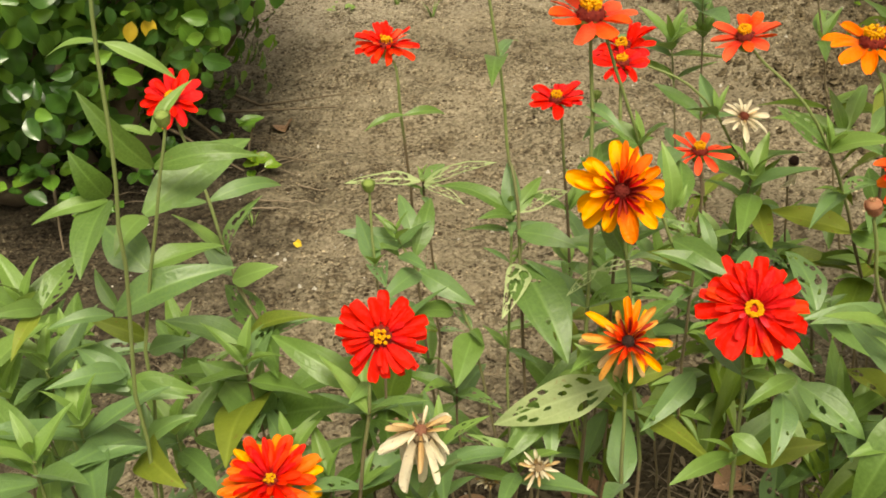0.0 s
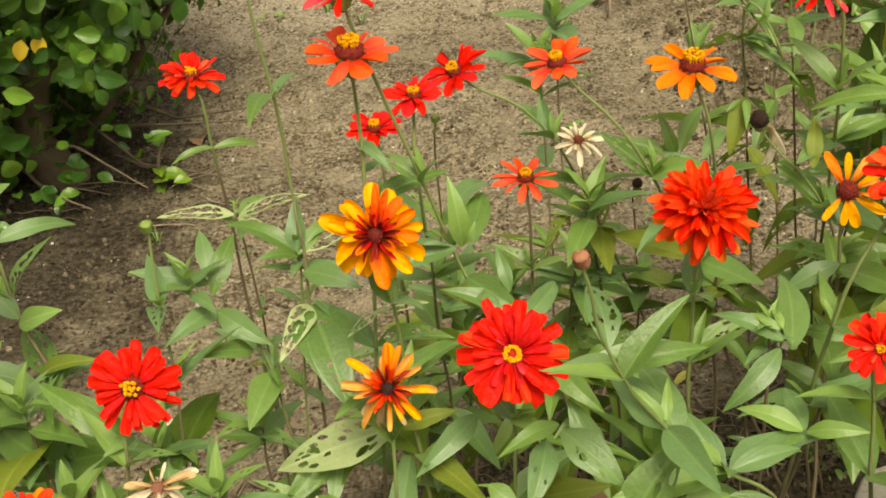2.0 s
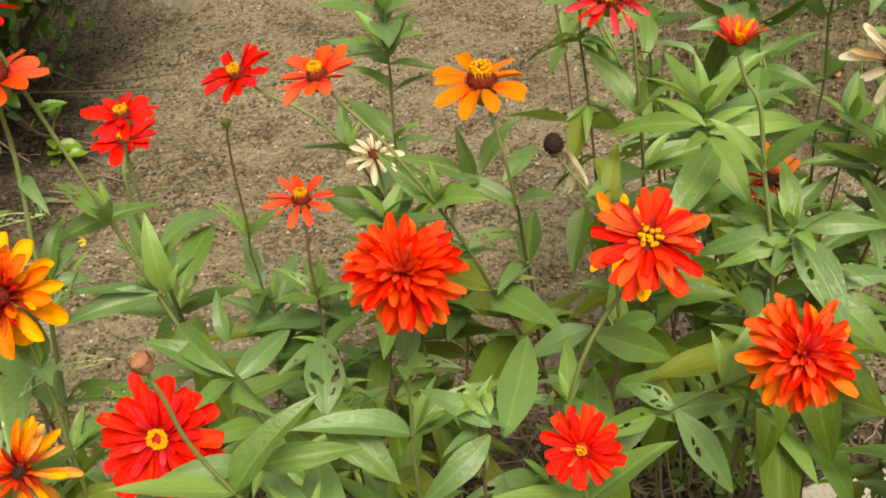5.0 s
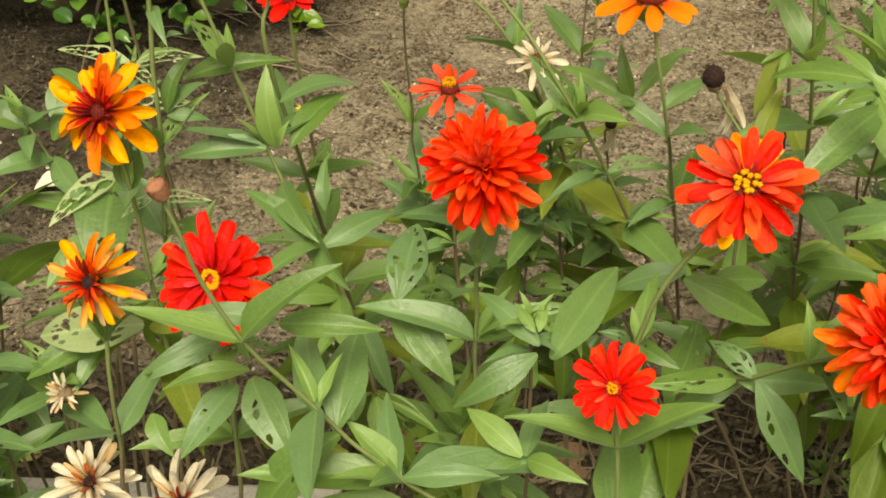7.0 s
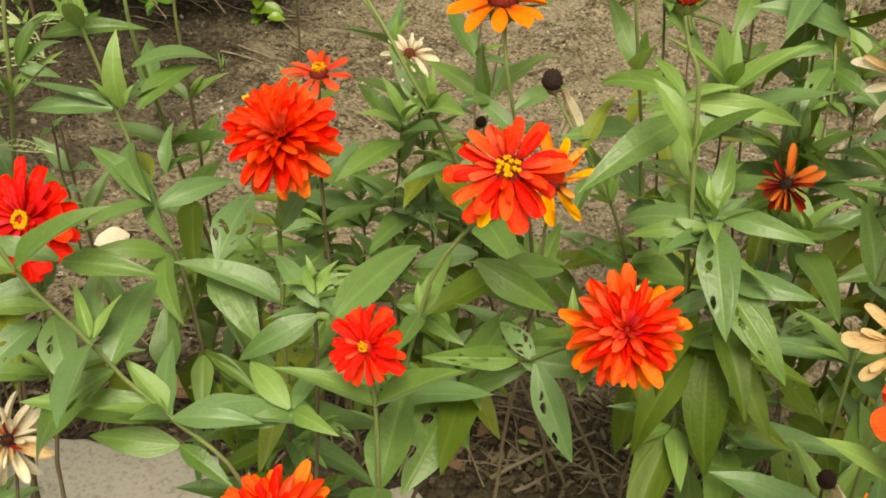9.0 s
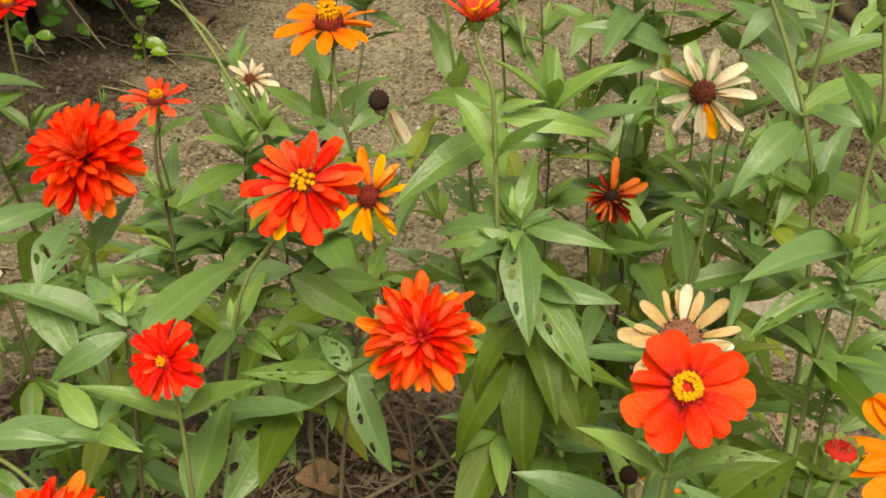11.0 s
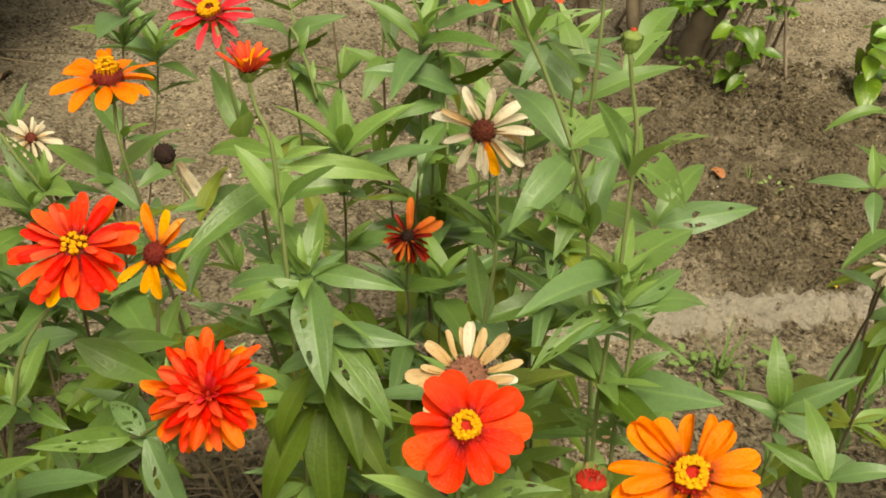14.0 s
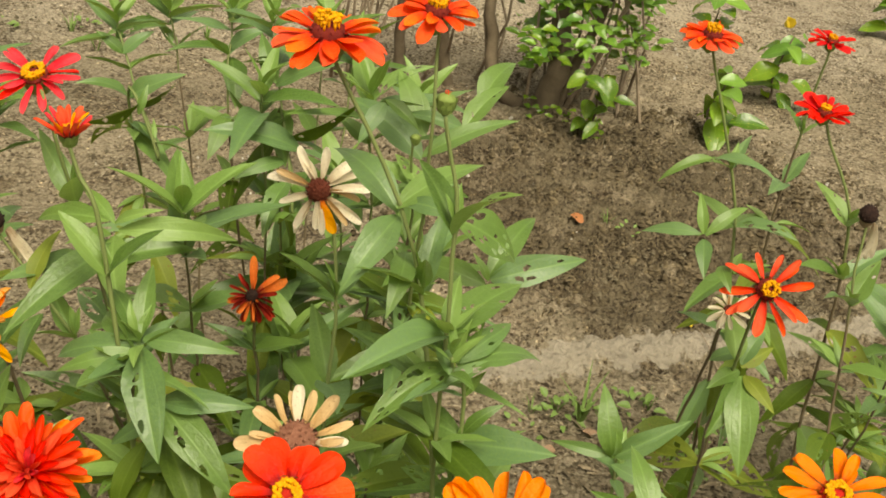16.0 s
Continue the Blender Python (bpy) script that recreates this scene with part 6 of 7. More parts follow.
leaf_at(p_budr, (0.771, 0.830, 0.669), (0.830, 0.852, 0.681), 1.1, LEAF, 3)
leaf_at(p_budr, (0.769, 0.831, 0.670), (0.796, 0.884, 0.688), 1.0, LEAF, 0)
leaf_at(p_budr, (0.770, 0.830, 0.668), (0.758, 0.838, 0.682), 1.0, LEAF_YOUNG, 0)
leaf_at(p_budr, (0.768, 0.829, 0.666), (0.719, 0.852, 0.662), 1.1, LEAF, 0)
leaf_at(p_flame, (0.710, 0.812, 0.714), (0.684, 0.770, 0.682), 1.2, LEAF, 0)
leaf_at(p_flame, (0.710, 0.813, 0.716), (0.663, 0.861, 0.728), 1.2, LEAF, 0)
leaf_at(p_flame, (0.717, 0.820, 0.686), (0.712, 0.773, 0.667), 1.2, LEAF, 0)
leaf_at(p_back, (0.711, 1.063, 0.636), (0.787, 1.095, 0.666), 0.9, LEAF, 0)
leaf_at(p_back, (0.711, 1.062, 0.634), (0.642, 1.103, 0.661), 1.2, LEAF, 0)
leaf_at(p_back, (0.753, 1.128, 0.662), (0.780, 1.187, 0.682), 1.3, LEAF, 0)
leaf_at(p_back, (0.742, 1.092, 0.652), (0.776, 1.143, 0.677), 1.2, LEAF, 2)
leaf_at(p_back, (0.742, 1.092, 0.652), (0.691, 1.094, 0.658), 1.0, LEAF, 0)
leaf_at(p_back, (0.710, 1.088, 0.643), (0.679, 1.135, 0.680), 1.4, LEAF, 0)
leaf_at(p_shootr, (0.855, 0.750, 0.609), (0.845, 0.777, 0.642), 1.3, LEAF, 0)
leaf_at(p_shootr, (0.856, 0.751, 0.610), (0.896, 0.759, 0.638), 0.9, LEAF, 0)
leaf_at(p_shootr, (0.853, 0.751, 0.610), (0.819, 0.758, 0.609), 0.9, LEAF, 0)
leaf_at(p_shootr, (0.854, 0.751, 0.610), (0.852, 0.744, 0.633), 1.1, LEAF_YOUNG, 0)
leaf_at(p_shootr, (0.869, 0.680, 0.626), (0.857, 0.723, 0.642), 1.1, LEAF, 0)
leaf_at(p_shootr, (0.870, 0.680, 0.626), (0.908, 0.678, 0.642), 0.9, LEAF, 0)
leaf_at(p_shootr, (0.867, 0.680, 0.625), (0.835, 0.694, 0.631), 1.0, LEAF, 0)
leaf_at(p_shootr, (0.869, 0.680, 0.626), (0.891, 0.715, 0.612), 0.9, LEAF, 0)
leaf_at(p_shootr, (0.869, 0.679, 0.625), (0.868, 0.658, 0.633), 1.0, LEAF_YOUNG, 0)
leaf_at(p_shootr, (0.855, 0.748, 0.606), (0.888, 0.732, 0.600), 1.0, LEAF, 0)
leaf_at(p_star, (0.943, 1.025, 0.623), (0.938, 1.049, 0.647), 1.0, LEAF_YOUNG, 0)
leaf_at(p_star, (0.941, 1.026, 0.622), (0.899, 1.050, 0.604), 0.8, LEAF, 0)
leaf_at(p_star, (0.945, 1.024, 0.622), (0.978, 1.046, 0.641), 0.9, LEAF, 0)
leaf_at(p_star, (0.944, 1.023, 0.619), (0.944, 0.990, 0.601), 1.3, LEAF, 0)
leaf_at(p_star, (0.959, 1.010, 0.604), (0.965, 0.981, 0.597), 1.3, LEAF, 0)
leaf_at(p_far, (0.969, 1.167, 0.628), (0.924, 1.156, 0.602), 0.8, LEAF, 0)
leaf_at(p_far, (0.972, 1.167, 0.628), (1.024, 1.139, 0.626), 0.9, LEAF, 0)
leaf_at(p_dryr, (1.006, 1.028, 0.496), (0.977, 1.007, 0.487), 1.4, LEAF, 0)
leaf_at(p_dryr, (1.004, 1.025, 0.492), (0.980, 0.982, 0.454), 1.3, LEAF, 0)
leaf_at(p_dryr, (1.008, 1.025, 0.493), (1.009, 0.958, 0.438), 1.1, LEAF, 0)
leaf_at(p_dryr, (1.010, 1.024, 0.494), (1.034, 0.993, 0.481), 1.4, LEAF_OLD, 0)
leaf_at(p_dryr, (1.007, 1.029, 0.499), (1.036, 1.050, 0.510), 1.3, LEAF_OLD, 0)
leaf_at(p_dryr, (1.007, 1.030, 0.501), (1.028, 1.059, 0.520), 1.3, LEAF, 0)
leaf_at(p_left, (-0.207, 0.615, 0.798), (-0.170, 0.621, 0.771), 0.75, LEAF_YOUNG, 0)
leaf_at(p_left, (-0.207, 0.615, 0.798), (-0.238, 0.599, 0.796), 0.75, LEAF_YOUNG, 0)
leaf_at(p_left, (-0.218, 0.590, 0.707), (-0.230, 0.579, 0.746), 1.6, LEAF, 0)
leaf_at(p_left, (-0.217, 0.589, 0.705), (-0.218, 0.526, 0.689), 1.3, LEAF, 0)
leaf_at(p_left, (-0.217, 0.589, 0.705), (-0.258, 0.565, 0.703), 0.9, LEAF, 0)
leaf_at(p_left, (-0.225, 0.574, 0.629), (-0.147, 0.598, 0.648), 1.1, LEAF, 0)
leaf_at(p_left, (-0.226, 0.573, 0.629), (-0.263, 0.554, 0.632), 0.9, LEAF, 0)
leaf_at(p_left, (-0.223, 0.576, 0.630), (-0.240, 0.595, 0.651), 1.1, LEAF, 0)
leaf_at(p_left, (-0.224, 0.564, 0.581), (-0.177, 0.565, 0.570), 1.3, LEAF, 0)
leaf_at(p_left, (-0.225, 0.563, 0.580), (-0.258, 0.575, 0.601), 1.3, LEAF, 0)
leaf_at(p_budl, (-0.205, 0.642, 0.699), (-0.239, 0.631, 0.761), 1.0, LEAF, 0)
leaf_at(p_budl, (-0.204, 0.642, 0.699), (-0.134, 0.648, 0.703), 0.95, LEAF, 0)
leaf_at(p_budl, (-0.205, 0.651, 0.718), (-0.181, 0.685, 0.742), 0.75, LEAF_YOUNG, 0)
leaf_at(p_budl, (-0.204, 0.652, 0.718), (-0.229, 0.645, 0.728), 0.9, LEAF_YOUNG, 0)
leaf_at(p_budl, (-0.217, 0.640, 0.664), (-0.153, 0.704, 0.687), 1.2, LEAF, 0)
leaf_at(p_budl, (-0.217, 0.640, 0.663), (-0.229, 0.603, 0.654), 1.7, LEAF, 0)
leaf_at(p_budl, (-0.220, 0.629, 0.627), (-0.172, 0.660, 0.625), 1.1, LEAF, 0)
leaf_at(p_crim, (-0.207, 0.751, 0.609), (-0.158, 0.795, 0.597), 0.8, LEAF, 0)
leaf_at(p_crim, (-0.209, 0.750, 0.609), (-0.250, 0.722, 0.616), 0.7, LEAF, 0)
leaf_at(p_crim, (-0.191, 0.722, 0.552), (-0.151, 0.718, 0.568), 1.8, LEAF_YOUNG, 0)
leaf_at(p_crim, (-0.191, 0.725, 0.556), (-0.216, 0.739, 0.579), 1.5, LEAF, 0)
leaf_at(p_crim, (-0.180, 0.701, 0.506), (-0.124, 0.717, 0.519), 0.9, LEAF, 5)
leaf_at(p_crim, (-0.180, 0.701, 0.506), (-0.244, 0.695, 0.534), 1.1, LEAF, 0)
leaf_at(p_crim, (-0.167, 0.686, 0.465), (-0.112, 0.658, 0.460), 1.2, LEAF, 0)
leaf_at(p_crim, (-0.167, 0.686, 0.465), (-0.212, 0.657, 0.485), 1.1, LEAF, 0)
leaf_at(p_knot, (-0.045, 0.753, 0.537), (-0.074, 0.703, 0.540), 1.2, LEAF, 0)
leaf_at(p_knot, (-0.050, 0.766, 0.555), (-0.109, 0.755, 0.576), 0.9, LEAF, 0)
leaf_at(p_knot, (-0.048, 0.761, 0.547), (-0.036, 0.811, 0.573), 1.2, LEAF, 0)
leaf_at(p_knot, (-0.045, 0.753, 0.537), (0.001, 0.732, 0.517), 1.2, LEAF, 0)
leaf_at(p_knot, (-0.050, 0.769, 0.559), (-0.063, 0.808, 0.579), 1.1, LEAF, 0)
leaf_at(p_knot, (-0.018, 0.743, 0.503), (-0.060, 0.717, 0.518), 1.2, LEAF, 0)
leaf_at(p_knot, (-0.002, 0.734, 0.487), (-0.015, 0.680, 0.474), 1.5, LEAF, 0)
leaf_at(p_knot2, (0.032, 0.736, 0.602), (0.030, 0.766, 0.632), 1.2, LEAF, 0)
leaf_at(p_knot2, (0.030, 0.736, 0.602), (-0.026, 0.756, 0.615), 1.0, LEAF, 0)
leaf_at(p_knot2, (0.034, 0.736, 0.602), (0.077, 0.775, 0.597), 1.0, LEAF_LACE, 22)
leaf_at(p_knot2, (0.032, 0.735, 0.600), (0.056, 0.770, 0.614), 1.0, LEAF, 0)
leaf_at(p_knot2, (0.032, 0.734, 0.599), (0.006, 0.712, 0.611), 1.1, LEAF, 0)
leaf_at(p_knot2, (0.036, 0.728, 0.589), (0.082, 0.708, 0.586), 1.3, LEAF, 0)
leaf_at(p_knot2, (0.038, 0.722, 0.562), (0.071, 0.647, 0.524), 1.8, LEAF, 2)
leaf_at(p_knot2, (0.038, 0.722, 0.562), (0.023, 0.663, 0.554), 1.2, LEAF_LACE, 24)
leaf_at(p_fade, (0.104, 0.639, 0.512), (0.015, 0.634, 0.477), 1.1, LEAF_LACE, 18)
leaf_at(p_fade, (0.108, 0.639, 0.511), (0.151, 0.648, 0.519), 1.2, LEAF_OLD, 0)
leaf_at(p_fade, (0.163, 0.645, 0.516), (0.120, 0.601, 0.499), 1.0, LEAF, 0)
leaf_at(p_fade, (0.059, 0.659, 0.480), (0.057, 0.610, 0.459), 1.4, LEAF, 0)
leaf_at(p_fade, (0.059, 0.659, 0.480), (0.020, 0.607, 0.462), 1.4, LEAF, 0)
leaf_at(p_fade, (0.185, 0.630, 0.443), (0.226, 0.636, 0.482), 1.5, LEAF_OLD, 0)
leaf_at(p_fade, (0.206, 0.632, 0.446), (0.258, 0.619, 0.470), 1.5, LEAF_OLD, 0)
leaf_at(p_fade, (0.249, 0.646, 0.467), (0.230, 0.679, 0.500), 1.5, LEAF, 0)
leaf_at(p_rag, (-0.069, 0.602, 0.545), (-0.081, 0.574, 0.551), 1.1, LEAF, 0)
leaf_at(p_rag, (-0.078, 0.614, 0.532), (-0.144, 0.638, 0.562), 1.1, LEAF, 0)
leaf_at(p_tallc, (0.083, 0.758, 0.627), (0.146, 0.798, 0.631), 0.8, LEAF, 0)
leaf_at(p_tallc, (0.085, 0.741, 0.659), (0.109, 0.731, 0.678), 1.2, LEAF, 0)
leaf_at(p_tallc, (0.087, 0.736, 0.691), (0.112, 0.710, 0.680), 0.9, LEAF, 0)
p_rear = zinnia((0.560, 1.182, 0.697), "shoot", 0.02, TALL, base=(0.63, 1.13), via=((0.580, 1.125, 0.627), (0.608, 1.072, 0.558),), label=L_SHOOT, leaves=0.06, bare=0.4, low=0.4)
p_rear2 = zinnia((0.500, 1.286, 0.660), "shoot", 0.02, TALL, base=(0.6, 1.25), via=((0.512, 1.222, 0.575),), label=L_SHOOT, leaves=0.06, bare=0.4, low=0.4)
p_rear3 = zinnia((0.416, 1.190, 0.671), "shoot", 0.02, TALL, base=(0.5, 1.16), via=((0.442, 1.142, 0.615), (0.478, 1.110, 0.572),), label=L_SHOOT, leaves=0.06, bare=0.4, low=0.4)
leaf_at(p_rear, (0.606, 1.098, 0.608), (0.527, 1.069, 0.627), 1.15, LEAF, 0)
leaf_at(p_rear, (0.578, 1.127, 0.631), (0.595, 1.089, 0.594), 1.7, LEAF, 0)
leaf_at(p_rear, (0.594, 1.092, 0.598), (0.558, 1.059, 0.591), 1.0, LEAF, 0)
leaf_at(p_rear, (0.573, 1.143, 0.645), (0.633, 1.133, 0.680), 0.9, LEAF, 0)
leaf_at(p_rear, (0.573, 1.144, 0.647), (0.552, 1.174, 0.680), 1.2, LEAF, 0)
leaf_at(p_rear, (0.599, 1.085, 0.583), (0.646, 1.061, 0.571), 1.1, LEAF, 0)
leaf_at(p_rear, (0.599, 1.085, 0.583), (0.589, 1.032, 0.554), 1.2, LEAF, 2)
leaf_at(p_rear2, (0.505, 1.261, 0.618), (0.451, 1.219, 0.630), 0.9, LEAF, 0)
leaf_at(p_rear2, (0.505, 1.261, 0.618), (0.521, 1.217, 0.584), 1.5, LEAF, 0)
leaf_at(p_rear2, (0.502, 1.262, 0.623), (0.540, 1.269, 0.649), 1.3, LEAF, 0)
leaf_at(p_rear2, (0.512, 1.222, 0.575), (0.506, 1.173, 0.547), 1.2, LEAF, 0)
leaf_at(p_rear3, (0.441, 1.142, 0.615), (0.404, 1.114, 0.632), 1.1, LEAF, 0)
leaf_at(p_rear3, (0.442, 1.142, 0.614), (0.493, 1.146, 0.642), 1.1, LEAF, 0)
leaf_at(p_rear3, (0.427, 1.172, 0.642), (0.452, 1.187, 0.662), 1.4, LEAF, 0)
leaf_at(p_rear3, (0.427, 1.172, 0.642), (0.403, 1.171, 0.660), 1.3, LEAF, 0)
leaf_at(p_rear3, (0.457, 1.121, 0.608), (0.462, 1.133, 0.633), 0.9, LEAF, 0)
leaf_at(p_budr, (0.678, 1.042, 0.687), (0.662, 1.018, 0.659), 1.4, LEAF, 0)
leaf_at(p_budr, (0.678, 1.043, 0.689), (0.707, 1.036, 0.670), 1.3, LEAF, 0)
leaf_at(p_left, (-0.223, 0.563, 0.575), (-0.181, 0.554, 0.575), 1.1, LEAF, 0)
leaf_at(p_left, (-0.223, 0.563, 0.575), (-0.264, 0.598, 0.591), 1.6, LEAF, 0)
leaf_at(p_left, (-0.219, 0.556, 0.533), (-0.181, 0.562, 0.553), 1.2, LEAF, 0)
leaf_at(p_left, (-0.220, 0.557, 0.535), (-0.243, 0.493, 0.572), 1.3, LEAF, 0)
leaf_at(p_left, (-0.218, 0.555, 0.531), (-0.175, 0.501, 0.546), 1.4, LEAF_OLD, 0)
leaf_at(p_left, (-0.225, 0.570, 0.584), (-0.265, 0.534, 0.600), 1.1, LEAF, 0)
leaf_at(p_budl, (-0.225, 0.612, 0.569), (-0.189, 0.609, 0.581), 1.3, LEAF, 0)
leaf_at(p_budl, (-0.216, 0.621, 0.631), (-0.253, 0.654, 0.647), 1.9, LEAF, 0)
leaf_at(p_budl, (-0.226, 0.617, 0.576), (-0.266, 0.615, 0.598), 1.2, LEAF_OLD, 0)
leaf_at(p_crim, (-0.180, 0.704, 0.513), (-0.120, 0.697, 0.534), 0.9, LEAF_OLD, 0)
leaf_at(p_crim, (-0.167, 0.676, 0.442), (-0.207, 0.653, 0.527), 1.5, LEAF, 0)
leaf_at(p_crim, (-0.165, 0.678, 0.444), (-0.095, 0.649, 0.483), 1.4, LEAF, 0)
leaf_at(p_crim, (-0.169, 0.683, 0.467), (-0.178, 0.583, 0.483), 1.5, LEAF_OLD, 0)
zinnia((-0.245, 0.528, 0.580), "shoot", 0.02, TALL, base=(-0.24, 0.50), label=L_SHOOT, leaves=0.062, gap=0.06)
zinnia((-0.289, 0.588, 0.579), "shoot", 0.02, TALL, base=(-0.29, 0.56), label=L_SHOOT, leaves=0.062, gap=0.06)
zinnia((-0.262, 0.492, 0.584), "shoot", 0.02, TALL, base=(-0.26, 0.46), label=L_SHOOT, leaves=0.062, gap=0.06)
zinnia((-0.312, 0.569, 0.571), "shoot", 0.02, TALL, base=(-0.31, 0.54), label=L_SHOOT, leaves=0.062, gap=0.06)
leaf_at(p_edge, (-0.267, 0.565, 0.641), (-0.251, 0.608, 0.654), 1.2, LEAF, 14)
leaf_at(p_edge, (-0.267, 0.565, 0.641), (-0.287, 0.537, 0.656), 1.2, LEAF, 0)
leaf_at(p_edge, (-0.269, 0.563, 0.639), (-0.275, 0.525, 0.630), 1.1, LEAF_OLD, 0)
zinnia((-0.378, 0.743, 0.523), "shoot", 0.02, TALL, base=(-0.38, 0.76), label=L_SHOOT, leaves=0.065, gap=0.06)
zinnia((-0.334, 0.710, 0.500), "shoot", 0.02, TALL, base=(-0.33, 0.73), label=L_SHOOT, leaves=0.065, gap=0.06)
zinnia((-0.352, 0.652, 0.529), "shoot", 0.02, TALL, base=(-0.35, 0.67), label=L_SHOOT, leaves=0.065, gap=0.06)
zinnia((-0.270, 0.789, 0.444), "shoot", 0.02, TALL, base=(-0.27, 0.81), label=L_SHOOT, leaves=0.065, gap=0.06)
zinnia((-0.311, 0.595, 0.534), "shoot", 0.02, TALL, base=(-0.31, 0.61), label=L_SHOOT, leaves=0.065, gap=0.06)
leaf_at(p_bowl, (-0.062, 0.890, 0.612), (-0.097, 0.873, 0.605), 0.7, LEAF, 0)
leaf_at(p_bowl, (-0.062, 0.890, 0.612), (-0.027, 0.914, 0.600), 0.7, LEAF, 0)
p_stalk = zinnia((0.004, 0.790, 0.920), "bud", 0.0095, TALL, label=L_BUD, bare=0.6, base=(0.045, 0.60), via=((0.036, 0.735, 0.605), (0.0325, 0.759, 0.637), (0.024, 0.770, 0.713)), low=0.5)
leaf_at(p_stalk, (0.024, 0.770, 0.713), (0.020, 0.703, 0.722), 0.9, LEAF, 0)
leaf_at(p_stalk, (0.024, 0.770, 0.713), (0.039, 0.820, 0.707), 0.8, LEAF, 2)
leaf_at(p_tallc, (0.092, 0.722, 0.623), (0.099, 0.752, 0.652), 1.1, LEAF, 0)
leaf_at(p_tallc, (0.092, 0.722, 0.623), (0.107, 0.752, 0.632), 1.2, LEAF, 0)
leaf_at(p_tallc, (0.092, 0.722, 0.621), (0.114, 0.737, 0.613), 1.2, LEAF, 0)
p_lace = zinnia((-0.048, 0.872, 0.562), "shoot", 0.02, TALL, base=(-0.04, 0.91), label="zinnia shoot with pale leaves eaten to a lace of veins", leaves=0.02, bare=0.3, low=0.4)
leaf_at(p_lace, (-0.046, 0.870, 0.554), (0.019, 0.876, 0.570), 0.75, LEAF_LACE, 26)
leaf_at(p_lace, (-0.050, 0.870, 0.556), (-0.118, 0.865, 0.558), 0.75, LEAF_LACE, 26)
leaf_at(p_lace, (-0.047, 0.869, 0.553), (-0.010, 0.850, 0.542), 1.0, LEAF_LACE, 26)
leaf_at(p_lace, (-0.047, 0.875, 0.553), (-0.030, 0.915, 0.548), 1.0, LEAF, 3)
leaf_at(p_tallc, (0.094, 0.690, 0.578), (0.131, 0.700, 0.577), 0.9, LEAF_LACE, 20)
leaf_at(p_tallc, (0.094, 0.690, 0.578), (0.071, 0.680, 0.562), 0.9, LEAF_LACE, 20)
zinnia((-0.172, 0.656, 0.527), "shoot", 0.02, TALL, base=(-0.17, 0.64), label=L_SHOOT, leaves=0.062, gap=0.06, low=0.25)
zinnia((-0.141, 0.626, 0.462), "shoot", 0.02, TALL, base=(-0.14, 0.61), label=L_SHOOT, leaves=0.06, gap=0.06, low=0.25)
zinnia((-0.092, 0.685, 0.461), "shoot", 0.02, TALL, base=(-0.09, 0.67), label=L_SHOOT, leaves=0.06, gap=0.06, low=0.25)
zinnia((-0.219, 0.609, 0.501), "shoot", 0.02, TALL, base=(-0.22, 0.59), label=L_SHOOT, leaves=0.06, gap=0.06, low=0.25)
zinnia((-0.024, 0.612, 0.481), "shoot", 0.02, TALL, base=(-0.02, 0.59), label=L_SHOOT, leaves=0.06, gap=0.06, low=0.25)
zinnia((-0.019, 0.720, 0.448), "shoot", 0.02, TALL, base=(-0.02, 0.70), label=L_SHOOT, leaves=0.055, gap=0.06, low=0.25)
zinnia((-0.112, 0.617, 0.441), "shoot", 0.02, TALL, base=(-0.11, 0.60), label=L_SHOOT, leaves=0.06, gap=0.06, low=0.25)
zinnia((0.032, 0.623, 0.453), "shoot", 0.02, TALL, base=(0.03, 0.60), label=L_SHOOT, leaves=0.055, gap=0.06, low=0.25)

fill = random.Random(77)
FRONT_SHOOTS = ((-0.44, 0.36), (-0.4, 0.42), (-0.36, 0.38), (-0.32, 0.44), (-0.28, 0.4), (-0.24, 0.46), (-0.2, 0.42), (-0.16, 0.38), (-0.12, 0.42), (-0.08, 0.4), (-0.04, 0.38), (0, 0.42), (0.04, 0.3), (0.09, 0.24), (0.17, 0.22), (0.22, 0.24), (0.26, 0.42), (0.31, 0.4), (0.64, 0.44), (0.66, 0.48), (0.7, 0.44), (0.74, 0.46), (0.79, 0.42), (0.84, 0.34))
BACK_SHOOTS = ((0.05, 0.26), (0.1, 0.3), (0.15, 0.34), (0.21, 0.36), (0.26, 0.4), (0.31, 0.34), (0.57, 0.46), (0.6, 0.44), (0.65, 0.52), (0.7, 0.46), (1.27, 0.34), (1.33, 0.42), (1.40, 0.36))
for x, h, back in [(x, h, 0) for x, h in FRONT_SHOOTS] + [(x, h, 1) for x, h in BACK_SHOOTS]:
    y = path_edge(x) + 0.04 + fill.random() * 0.08 if back else path_edge(x) - 0.30 - fill.random() * 0.10
    zinnia((x + fill.uniform(-0.04, 0.04), y + fill.uniform(-0.03, 0.06), h), "shoot", 0.02, TALL, base=(x, y), label=L_SHOOT, leaves=fill.uniform(0.070, 0.090), gap=0.055)


